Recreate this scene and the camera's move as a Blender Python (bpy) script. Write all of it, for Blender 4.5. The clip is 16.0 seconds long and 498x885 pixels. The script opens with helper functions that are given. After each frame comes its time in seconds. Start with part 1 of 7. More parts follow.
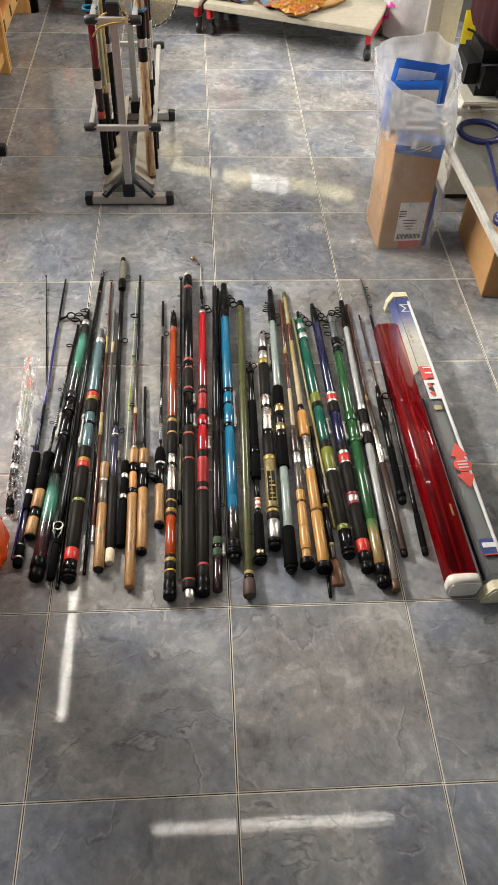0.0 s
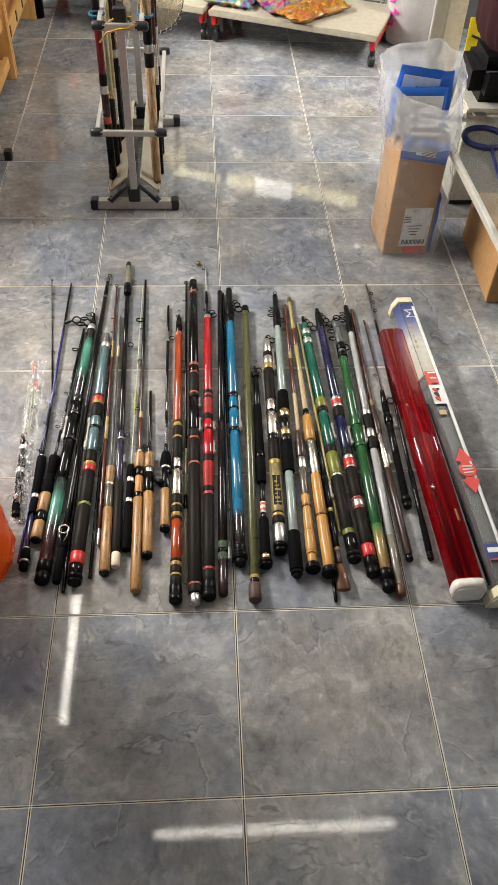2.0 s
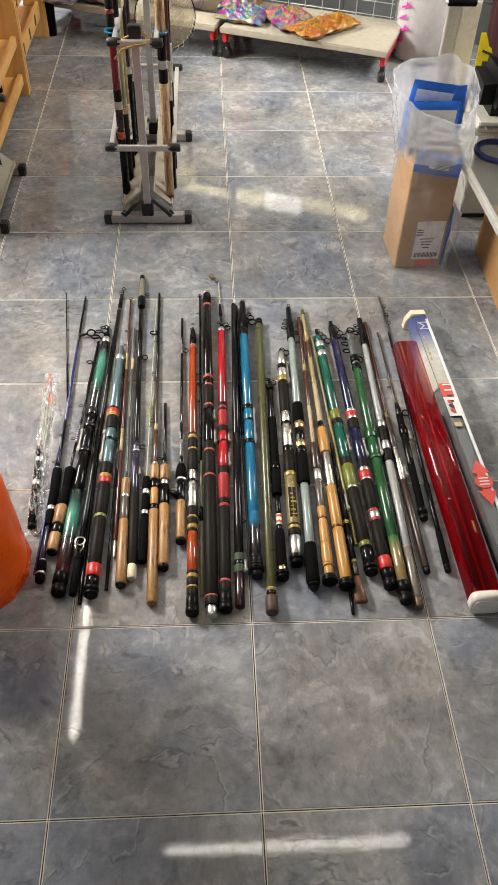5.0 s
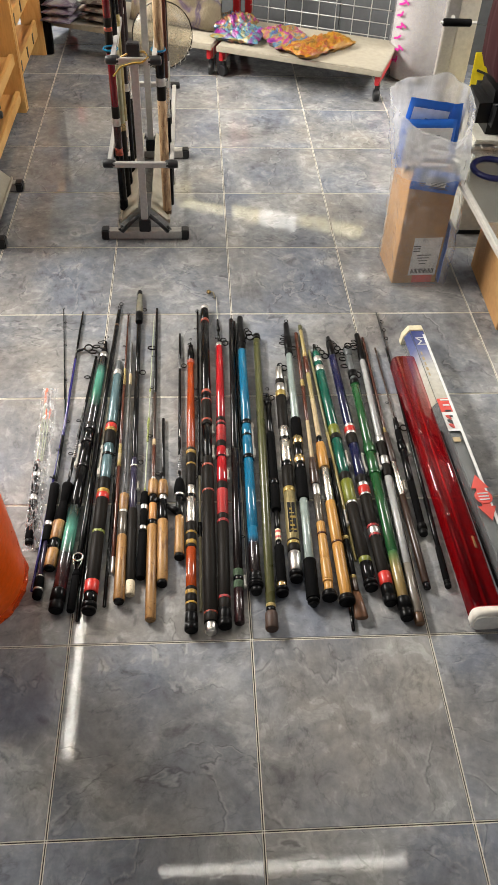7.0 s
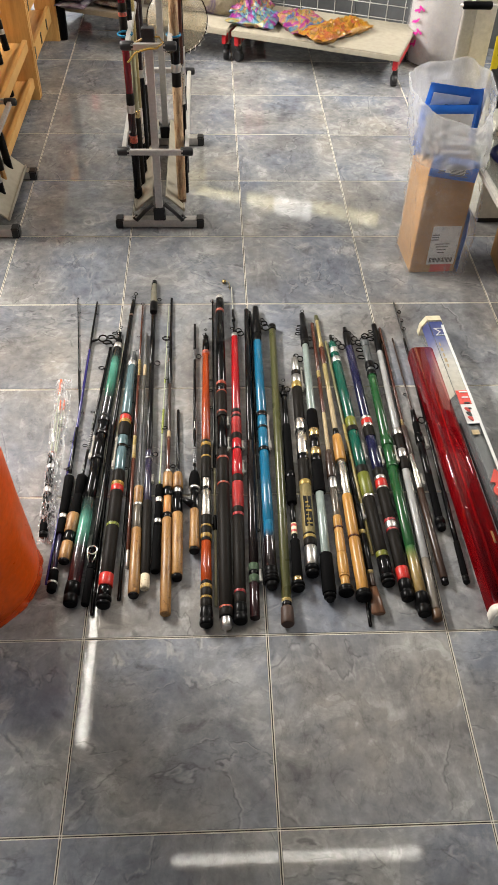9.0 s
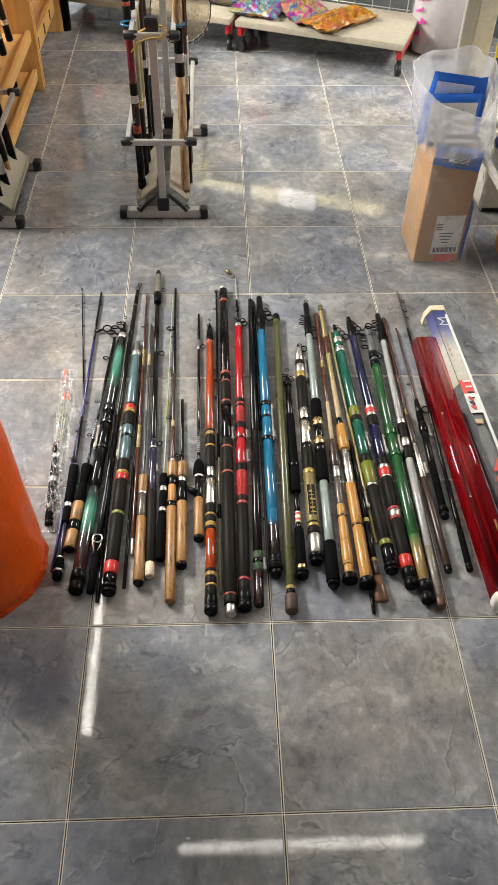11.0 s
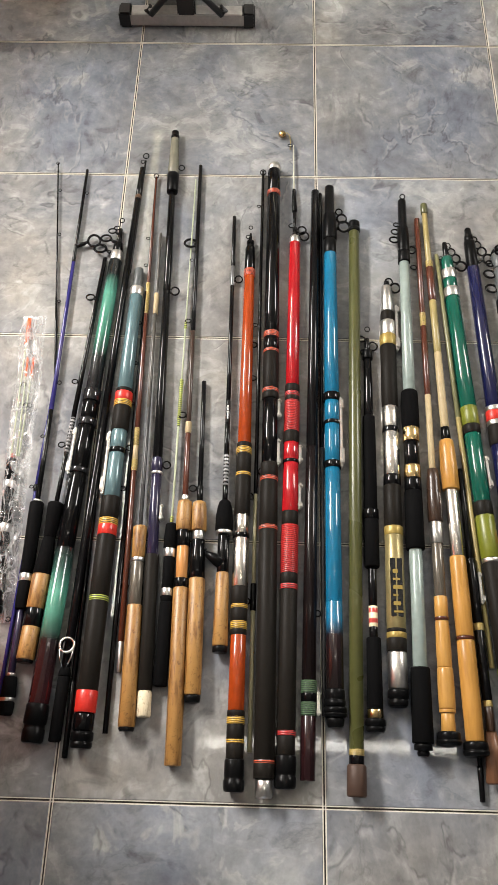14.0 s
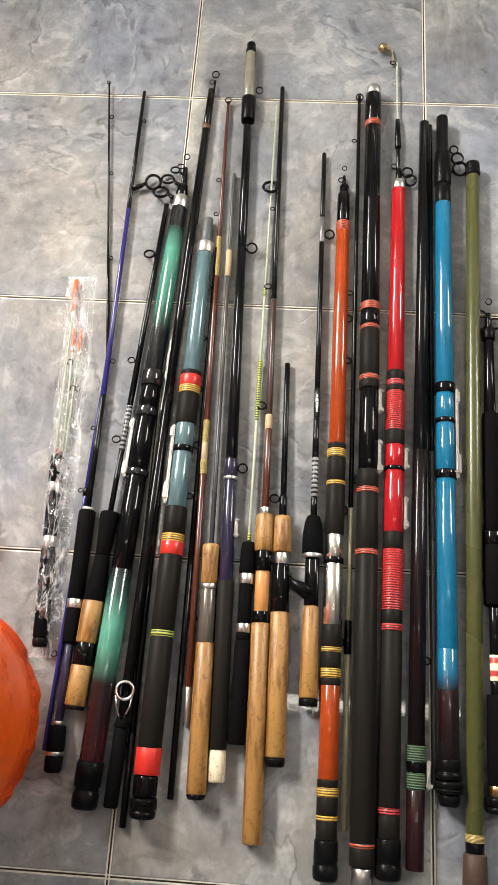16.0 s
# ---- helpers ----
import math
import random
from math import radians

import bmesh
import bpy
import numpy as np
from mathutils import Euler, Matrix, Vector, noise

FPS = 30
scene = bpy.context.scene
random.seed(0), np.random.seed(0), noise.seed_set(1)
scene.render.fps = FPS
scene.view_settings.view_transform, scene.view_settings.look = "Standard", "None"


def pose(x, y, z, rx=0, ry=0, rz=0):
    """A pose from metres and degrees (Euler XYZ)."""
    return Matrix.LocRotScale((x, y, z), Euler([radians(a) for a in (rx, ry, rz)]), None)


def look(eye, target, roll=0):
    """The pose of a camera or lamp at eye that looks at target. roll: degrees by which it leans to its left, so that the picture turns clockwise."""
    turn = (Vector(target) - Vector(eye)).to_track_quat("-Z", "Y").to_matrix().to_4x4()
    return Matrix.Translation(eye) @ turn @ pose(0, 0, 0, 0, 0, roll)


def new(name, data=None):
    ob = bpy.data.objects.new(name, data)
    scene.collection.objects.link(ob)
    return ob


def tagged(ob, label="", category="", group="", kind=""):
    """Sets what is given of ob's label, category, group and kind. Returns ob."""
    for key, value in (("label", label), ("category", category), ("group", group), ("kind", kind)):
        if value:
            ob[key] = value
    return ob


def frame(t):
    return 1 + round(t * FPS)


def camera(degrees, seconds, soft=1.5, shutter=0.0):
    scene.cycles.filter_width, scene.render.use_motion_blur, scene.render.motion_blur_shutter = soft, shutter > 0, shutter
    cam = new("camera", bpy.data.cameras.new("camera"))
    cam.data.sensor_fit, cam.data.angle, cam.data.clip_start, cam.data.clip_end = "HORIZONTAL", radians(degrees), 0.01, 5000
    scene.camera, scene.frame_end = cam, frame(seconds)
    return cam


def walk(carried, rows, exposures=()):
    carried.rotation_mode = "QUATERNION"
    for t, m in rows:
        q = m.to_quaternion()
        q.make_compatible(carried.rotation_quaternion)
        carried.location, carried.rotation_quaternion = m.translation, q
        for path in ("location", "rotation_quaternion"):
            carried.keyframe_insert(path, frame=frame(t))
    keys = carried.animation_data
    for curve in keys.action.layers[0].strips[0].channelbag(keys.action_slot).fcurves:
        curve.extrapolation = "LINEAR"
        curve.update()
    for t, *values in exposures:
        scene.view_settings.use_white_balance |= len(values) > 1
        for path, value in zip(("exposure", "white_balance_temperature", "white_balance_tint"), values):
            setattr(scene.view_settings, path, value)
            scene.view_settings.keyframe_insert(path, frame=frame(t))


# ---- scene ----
cam = camera(35.3, 16.0, soft=1.3)
PATH = [
    (0, (-0.054, -0.89, 1.557), (0.066, 0.435, 0.064), 2.7),
    (0.5, (-0.052, -0.886, 1.56), (0.073, 0.433, 0.062), 2.7),
    (1, (-0.049, -0.895, 1.554), (0.078, 0.425, 0.057), 2.7),
    (1.5, (-0.048, -0.891, 1.552), (0.084, 0.432, 0.058), 3.1),
    (2, (-0.066, -0.893, 1.559), (0.052, 0.441, 0.074), 2.8),
    (2.5, (-0.074, -0.898, 1.551), (0.03, 0.447, 0.074), 2.6),
    (3, (-0.071, -0.907, 1.562), (0.023, 0.44, 0.086), 2.3),
    (3.5, (-0.073, -0.9, 1.552), (0.015, 0.447, 0.076), 1.9),
    (6, (-0.107, -0.895, 1.555), (0.011, 0.487, 0.115), 2.7),
    (6.5, (-0.113, -0.897, 1.554), (0.01, 0.493, 0.122), 2.8),
    (7, (-0.104, -0.892, 1.547), (0.017, 0.498, 0.115), 2.7),
    (7.5, (-0.099, -0.886, 1.543), (0.01, 0.497, 0.102), 2.2),
    (8, (-0.101, -0.875, 1.543), (-0.003, 0.499, 0.094), 2.0),
    (8.5, (-0.109, -0.866, 1.539), (-0.019, 0.505, 0.086), 2.0),
    (11, (-0.111, -0.88, 1.537), (-0.033, 0.477, 0.07), 1.6),
    (11.5, (-0.118, -0.878, 1.527), (-0.06, 0.459, 0.04), 1.4),
    (12, (-0.103, -0.839, 1.502), (-0.07, 0.456, -0.022), 0.9),
    (12.5, (-0.006, -0.643, 1.385), (0.004, 0.57, -0.205), 0.4),
    (13, (0.053, -0.437, 1.331), (0.058, 0.67, -0.334), 0.3),
    (13.5, (-0.01, -0.175, 1.297), (-0.027, 0.786, -0.457), -0.7),
    (14, (-0.1, 0.004, 1.26), (-0.136, 0.84, -0.557), -1.1),
    (14.5, (-0.169, 0.129, 1.212), (-0.242, 0.865, -0.646), -2.8),
    (15, (-0.198, 0.134, 1.198), (-0.286, 0.815, -0.681), -3.5),
    (15.5, (-0.169, 0.14, 1.164), (-0.258, 0.8, -0.722), -3.6),
    (16, (-0.201, 0.207, 1.083), (-0.305, 0.851, -0.808), -5.9),
]
walk(cam, [(t, look(eye, target, roll)) for t, eye, target, roll in PATH], [(0, -0.12), (12.0, -0.12), (13.5, -0.06), (14.5, 0.12), (16.0, 0.10)])

# ---- world and lamps ----
world = bpy.data.worlds.new("world")
scene.world = world
world.use_nodes = True
_w = world.node_tree
_sky = _w.nodes.new("ShaderNodeTexSky")
_sky.sky_type, _sky.sun_disc, _sky.sun_elevation, _sky.sun_rotation = "NISHITA", False, radians(38), radians(200)
_w.links.new(_sky.outputs[0], _w.nodes["Background"].inputs[0])
_w.nodes["Background"].inputs[1].default_value = 0.12


def area_lamp(name, m, sx, sy, power, color):
    data = bpy.data.lights.new(name, "AREA")
    data.shape, data.size, data.size_y, data.energy, data.color = "RECTANGLE", sx, sy, power, color
    ob = new(name, data)
    ob.matrix_world = m
    return ob


SIDE_FILL_POWER = 180
FRONT_FILL_POWER = 2
TUBE_GLOW = 18.0
SIDE_TUBE_GLOW = 34.0
REAR_GLOW = 5.0
SIGN_GLOW = 3.6
# fill lamps added in unseen side windows and an unseen shopfront behind the viewer
area_lamp("window_daylight", look((2.50, 2.7, 2.0), (0.3, 3.0, 0.3)), 2.1, 0.55, SIDE_FILL_POWER, (1.0, 0.96, 0.905))
area_lamp("window_daylight_west", look((-2.50, 2.6, 2.1), (-0.2, 2.4, 0.0)), 2.1, 0.55, SIDE_FILL_POWER * 2.1, (1.0, 0.96, 0.905))
area_lamp("added_front_fill", look((0.05, -3.62, 1.5), (0.05, 0.0, 1.2)), 3.3, 1.9, FRONT_FILL_POWER, (1.0, 0.95, 0.88))


# ---- materials ----
def nodes_of(name):
    m = bpy.data.materials.new(name)
    m.use_nodes = True
    return m, m.node_tree, m.node_tree.nodes["Principled BSDF"]


def link(nt, a, b):
    nt.links.new(a, b)


def noise_tex(nt, scale, detail=4, rough=0.55, coords="Object", stretch=None, offset=False):
    tc = nt.nodes.new("ShaderNodeTexCoord")
    src = tc.outputs[coords]
    if stretch or offset:
        mp = nt.nodes.new("ShaderNodeMapping")
        link(nt, src, mp.inputs[0])
        if stretch:
            mp.inputs["Scale"].default_value = stretch
        if offset:
            info = nt.nodes.new("ShaderNodeObjectInfo")
            comb = nt.nodes.new("ShaderNodeVectorMath")
            comb.operation = "SCALE"
            comb.inputs[0].default_value = (37.0, 19.0, 53.0)
            link(nt, info.outputs["Random"], comb.inputs["Scale"])
            link(nt, comb.outputs[0], mp.inputs["Location"])
        src = mp.outputs[0]
    n = nt.nodes.new("ShaderNodeTexNoise")
    n.inputs["Scale"].default_value, n.inputs["Detail"].default_value, n.inputs["Roughness"].default_value = scale, detail, rough
    link(nt, src, n.inputs["Vector"])
    return n


def ramp(nt, src, stops):
    r = nt.nodes.new("ShaderNodeValToRGB")
    el = r.color_ramp.elements
    while len(el) < len(stops):
        el.new(0.5)
    for e, (p, c) in zip(el, stops):
        e.position, e.color = p, (*c, 1)
    link(nt, src, r.inputs[0])
    return r.outputs[0]


def mixed(nt, fac, a, b, mode="MIX"):
    m = nt.nodes.new("ShaderNodeMix")
    m.data_type, m.blend_type = "RGBA", mode
    for sock, v in ((m.inputs[0], fac), (m.inputs[6], a), (m.inputs[7], b)):
        if hasattr(v, "links"):
            link(nt, v, sock)
        elif isinstance(v, tuple):
            sock.default_value = (*v, 1)
        else:
            sock.default_value = v
    return m.outputs[2]


def bump(nt, bsdf, height, strength, distance=0.002):
    b = nt.nodes.new("ShaderNodeBump")
    b.inputs["Strength"].default_value, b.inputs["Distance"].default_value = strength, distance
    link(nt, height, b.inputs["Height"])
    link(nt, b.outputs[0], bsdf.inputs["Normal"])


def surface(name, color, rough=0.4, metal=0.0, vary=0.25, grain=60, big=4, relief=0.1, coat=0.0, spec=0.38):
    """A plain surface with grain and larger blotches in colour and gloss."""
    m, nt, b = nodes_of(name)
    fine, wide = noise_tex(nt, grain, 5), noise_tex(nt, big, 3)
    dark = tuple(c * (1 - vary) for c in color)
    light = tuple(min(1, c * (1 + vary * 0.6)) for c in color)
    base = mixed(nt, wide.outputs[0], dark, light)
    speck = ramp(nt, fine.outputs[0], [(0.3, (0.82, 0.82, 0.82)), (0.7, (1, 1, 1))])
    link(nt, mixed(nt, 1.0, base, speck, "MULTIPLY"), b.inputs["Base Color"])
    link(nt, ramp(nt, wide.outputs[0], [(0.3, (rough * 0.8,) * 3), (0.75, (min(1, rough * 1.3),) * 3)]), b.inputs["Roughness"])
    b.inputs["Metallic"].default_value, b.inputs["Coat Weight"].default_value = metal, coat * 0.22
    b.inputs["Coat Roughness"].default_value = 0.06
    b.inputs["Specular IOR Level"].default_value = spec
    if relief:
        bump(nt, b, fine.outputs[0], relief, 0.001)
    return m


def graded(name, stops, rough=0.15):
    """Lacquer whose colour changes along the length of a rod section."""
    m, nt, b = nodes_of(name)
    tc = nt.nodes.new("ShaderNodeTexCoord")
    sep = nt.nodes.new("ShaderNodeSeparateXYZ")
    link(nt, tc.outputs["Generated"], sep.inputs[0])
    n = noise_tex(nt, 70, 4)
    spark = ramp(nt, n.outputs[0], [(0.3, (0.8, 0.8, 0.8)), (0.7, (1, 1, 1))])
    link(nt, mixed(nt, 1.0, ramp(nt, sep.outputs[2], stops), spark, "MULTIPLY"), b.inputs["Base Color"])
    b.inputs["Roughness"].default_value, b.inputs["Coat Weight"].default_value = rough, 0.2
    return m


def ringed(name, a, c, per_m, rough=0.4, metal=0.0, depth=0.4):
    """Thread wound round a rod: fine rings along its length."""
    m, nt, b = nodes_of(name)
    tc = nt.nodes.new("ShaderNodeTexCoord")
    w = nt.nodes.new("ShaderNodeTexWave")
    w.bands_direction, w.wave_profile = "Z", "SIN"
    w.inputs["Scale"].default_value, w.inputs["Distortion"].default_value = per_m / 3.18, 0.3
    link(nt, tc.outputs["Object"], w.inputs["Vector"])
    link(nt, ramp(nt, w.outputs["Fac"], [(0.25, a), (0.6, c)]), b.inputs["Base Color"])
    b.inputs["Roughness"].default_value, b.inputs["Metallic"].default_value = rough, metal
    bump(nt, b, w.outputs["Fac"], depth, 0.001)
    return m


def cork_like(name, a, c, rough=0.6):
    m, nt, b = nodes_of(name)
    n1, n2 = noise_tex(nt, 18, 5, 0.6, offset=True), noise_tex(nt, 190, 6, 0.7)
    n3 = noise_tex(nt, 130, 4, 0.6, stretch=(1, 1, 0.16))
    base = mixed(nt, n1.outputs[0], a, c)
    pits = ramp(nt, n2.outputs[0], [(0.34, (0.30, 0.20, 0.12)), (0.44, (1, 1, 1))])
    rings = ramp(nt, n3.outputs[0], [(0.38, (0.36, 0.25, 0.16)), (0.52, (1, 1, 1))])
    link(nt, mixed(nt, 0.8, mixed(nt, 0.75, base, pits, "MULTIPLY"), rings, "MULTIPLY"), b.inputs["Base Color"])
    b.inputs["Roughness"].default_value = rough
    bump(nt, b, n2.outputs[0], 0.3, 0.001)
    return m


def wood_like(name, a, c, rough=0.45, scale=9, stretch=(8, 8, 0.7), coords="Object"):
    m, nt, b = nodes_of(name)
    n1, n2 = noise_tex(nt, scale, 6, 0.6, coords, stretch, True), noise_tex(nt, 160, 3)
    base = ramp(nt, n1.outputs[0], [(0.28, a), (0.5, c), (0.62, tuple(x * 0.85 for x in c)), (0.8, a)])
    link(nt, base, b.inputs["Base Color"])
    b.inputs["Roughness"].default_value, b.inputs["Specular IOR Level"].default_value = rough, 0.28
    bump(nt, b, n1.outputs[0], 0.12, 0.001)
    return m


def film(name, tint, veil, body, rough=0.12, relief=0.0, even=False, shine=0.045, fold_glint=0.0, edge=0.6, power=4.0, milky=False, folds=((26, 26, 4), (9, 9, 22))):
    """Clear or tinted plastic: what lies behind shows through, with a veil of its own colour and a gloss."""
    m, nt, b = nodes_of(name)
    nt.nodes.remove(b)
    out = nt.nodes["Material Output"]
    t, d, g = (nt.nodes.new("ShaderNodeBsdf" + k) for k in ("Transparent", "Diffuse", "Glossy"))
    t.inputs[0].default_value, d.inputs[0].default_value = (*tint, 1), (*body, 1)
    g.inputs["Roughness"].default_value = rough
    m1, m2 = nt.nodes.new("ShaderNodeMixShader"), nt.nodes.new("ShaderNodeMixShader")
    veil_out = d.outputs[0]
    if milky:  # the veil lets light through from behind
        tl, half = nt.nodes.new("ShaderNodeBsdfTranslucent"), nt.nodes.new("ShaderNodeMixShader")
        tl.inputs[0].default_value, half.inputs[0].default_value = (*body, 1), 0.6
        link(nt, d.outputs[0], half.inputs[1])
        link(nt, tl.outputs[0], half.inputs[2])
        veil_out = half.outputs[0]
    n = noise_tex(nt, 22, 4)
    haze = ramp(nt, n.outputs[0], [(0.3, (veil * (0.9 if even else 0.5),) * 3), (0.75, (min(1, veil * (1.1 if even else 1.8)),) * 3)])
    if fold_glint:  # milky lines where the film is folded, painted as glints
        for stretch in folds:
            c = noise_tex(nt, 1.0, 4, 0.5, stretch=stretch)
            c.inputs["Distortion"].default_value = 0.8
            line = ramp(nt, c.outputs[0], [(0.47, (0, 0, 0)), (0.50, (fold_glint,) * 3), (0.53, (0, 0, 0))])
            haze = mixed(nt, 1.0, haze, line, "ADD")
    link(nt, haze, m1.inputs[0])
    link(nt, t.outputs[0], m1.inputs[1])
    link(nt, veil_out, m1.inputs[2])
    fr = nt.nodes.new("ShaderNodeLayerWeight")
    fr.inputs["Blend"].default_value = 0.5
    sharp = nt.nodes.new("ShaderNodeMath")
    sharp.operation = "POWER"
    sharp.inputs[1].default_value = power
    link(nt, fr.outputs["Facing"], sharp.inputs[0])
    amount = nt.nodes.new("ShaderNodeMath")
    amount.operation = "MULTIPLY_ADD"
    amount.inputs[1].default_value, amount.inputs[2].default_value = edge, shine
    link(nt, sharp.outputs[0], amount.inputs[0])
    link(nt, amount.outputs[0], m2.inputs[0])
    link(nt, m1.outputs[0], m2.inputs[1])
    link(nt, g.outputs[0], m2.inputs[2])
    if relief:
        bp = nt.nodes.new("ShaderNodeBump")
        bp.inputs["Strength"].default_value, bp.inputs["Distance"].default_value = relief, 0.01
        n2 = noise_tex(nt, 45, 3)
        link(nt, n2.outputs[0], bp.inputs["Height"])
        for s in (g, fr):
            link(nt, bp.outputs[0], s.inputs["Normal"])
    link(nt, m2.outputs[0], out.inputs[0])
    return m


def tile_material():
    m, nt, b = nodes_of("glazed_floor_tile")
    # cloudy blue-grey marbling with pale veins, different on each tile
    n1 = noise_tex(nt, 4.5, 8, 0.66, offset=True)
    n1.inputs["Distortion"].default_value = 0.5
    n2 = noise_tex(nt, 3.0, 3, 0.5, offset=True)
    n3 = noise_tex(nt, 16, 4, 0.58, offset=True)
    n3.inputs["Distortion"].default_value = 0.9
    n5 = noise_tex(nt, 38, 5, 0.65, offset=True)
    n4 = noise_tex(nt, 150, 2)
    base = ramp(nt, n1.outputs[0], [(0.28, (0.120, 0.124, 0.134)), (0.46, (0.190, 0.194, 0.202)), (0.58, (0.252, 0.252, 0.250)), (0.72, (0.335, 0.332, 0.318))])
    tone = ramp(nt, n2.outputs[0], [(0.34, (0.88, 0.94, 1.07)), (0.5, (1, 1, 1)), (0.66, (1.06, 1.0, 0.92))])
    base = mixed(nt, 1.0, base, tone, "MULTIPLY")
    patch = ramp(nt, n1.outputs[0], [(0.42, (0, 0, 0)), (0.62, (1, 1, 1))])
    fleck = ramp(nt, n3.outputs[0], [(0.55, (0, 0, 0)), (0.60, (0.60, 0.60, 0.60)), (0.70, (0.36, 0.36, 0.36))])
    base = mixed(nt, mixed(nt, 1.0, fleck, patch, "MULTIPLY"), base, (0.40, 0.40, 0.38))
    dark = ramp(nt, n3.outputs[0], [(0.30, (0.60, 0.60, 0.61)), (0.40, (1, 1, 1))])
    base = mixed(nt, 0.8, base, dark, "MULTIPLY")
    n6 = noise_tex(nt, 4.2, 6, 0.60, offset=True, stretch=(1.0, 1.7, 1.0))
    n6.inputs["Distortion"].default_value = 0.2
    pale = ramp(nt, n6.outputs[0], [(0.465, (0, 0, 0)), (0.490, (0.13, 0.13, 0.13)), (0.515, (0, 0, 0)), (0.60, (0, 0, 0)), (0.62, (0.20, 0.20, 0.20)), (0.66, (0, 0, 0))])
    base = mixed(nt, mixed(nt, 1.0, pale, mixed(nt, 0.5, patch, (1, 1, 1)), "MULTIPLY"), base, (0.46, 0.455, 0.435))
    crack = ramp(nt, n6.outputs[0], [(0.40, (1, 1, 1)), (0.413, (0.70, 0.70, 0.69)), (0.428, (1, 1, 1))])
    base = mixed(nt, 0.55, base, crack, "MULTIPLY")
    n7 = noise_tex(nt, 2.6, 5, 0.52, offset=True, stretch=(1.0, 1.6, 1.0))
    n7.inputs["Distortion"].default_value = 0.4
    vein = ramp(nt, n7.outputs[0], [(0.488, (1, 1, 1)), (0.498, (0.62, 0.62, 0.62)), (0.504, (1, 1, 1))])
    rim = ramp(nt, n7.outputs[0], [(0.503, (0, 0, 0)), (0.511, (0.22, 0.22, 0.22)), (0.524, (0, 0, 0))])
    gate = ramp(nt, n3.outputs[0], [(0.44, (0, 0, 0)), (0.54, (1, 1, 1))])
    base = mixed(nt, gate, base, mixed(nt, rim, mixed(nt, 1.0, base, vein, "MULTIPLY"), (0.50, 0.495, 0.47)))
    mottle = ramp(nt, n5.outputs[0], [(0.3, (0.79, 0.79, 0.79)), (0.7, (1.15, 1.15, 1.15))])
    base = mixed(nt, 1.0, base, mottle, "MULTIPLY")
    link(nt, base, b.inputs["Base Color"])
    smear = noise_tex(nt, 7, 4, 0.6, offset=True)
    link(nt, ramp(nt, smear.outputs[0], [(0.35, (0.020, 0.020, 0.020)), (0.7, (0.038, 0.038, 0.038))]), b.inputs["Roughness"])
    b.inputs["Specular IOR Level"].default_value = 0.36
    wav = noise_tex(nt, 26, 2, offset=True)
    add = nt.nodes.new("ShaderNodeMath")
    add.operation = "MULTIPLY_ADD"
    add.inputs[1].default_value = 0.6
    link(nt, n4.outputs[0], add.inputs[0])
    link(nt, wav.outputs[0], add.inputs[2])
    bump(nt, b, add.outputs[0], 0.036, 0.002)
    return m


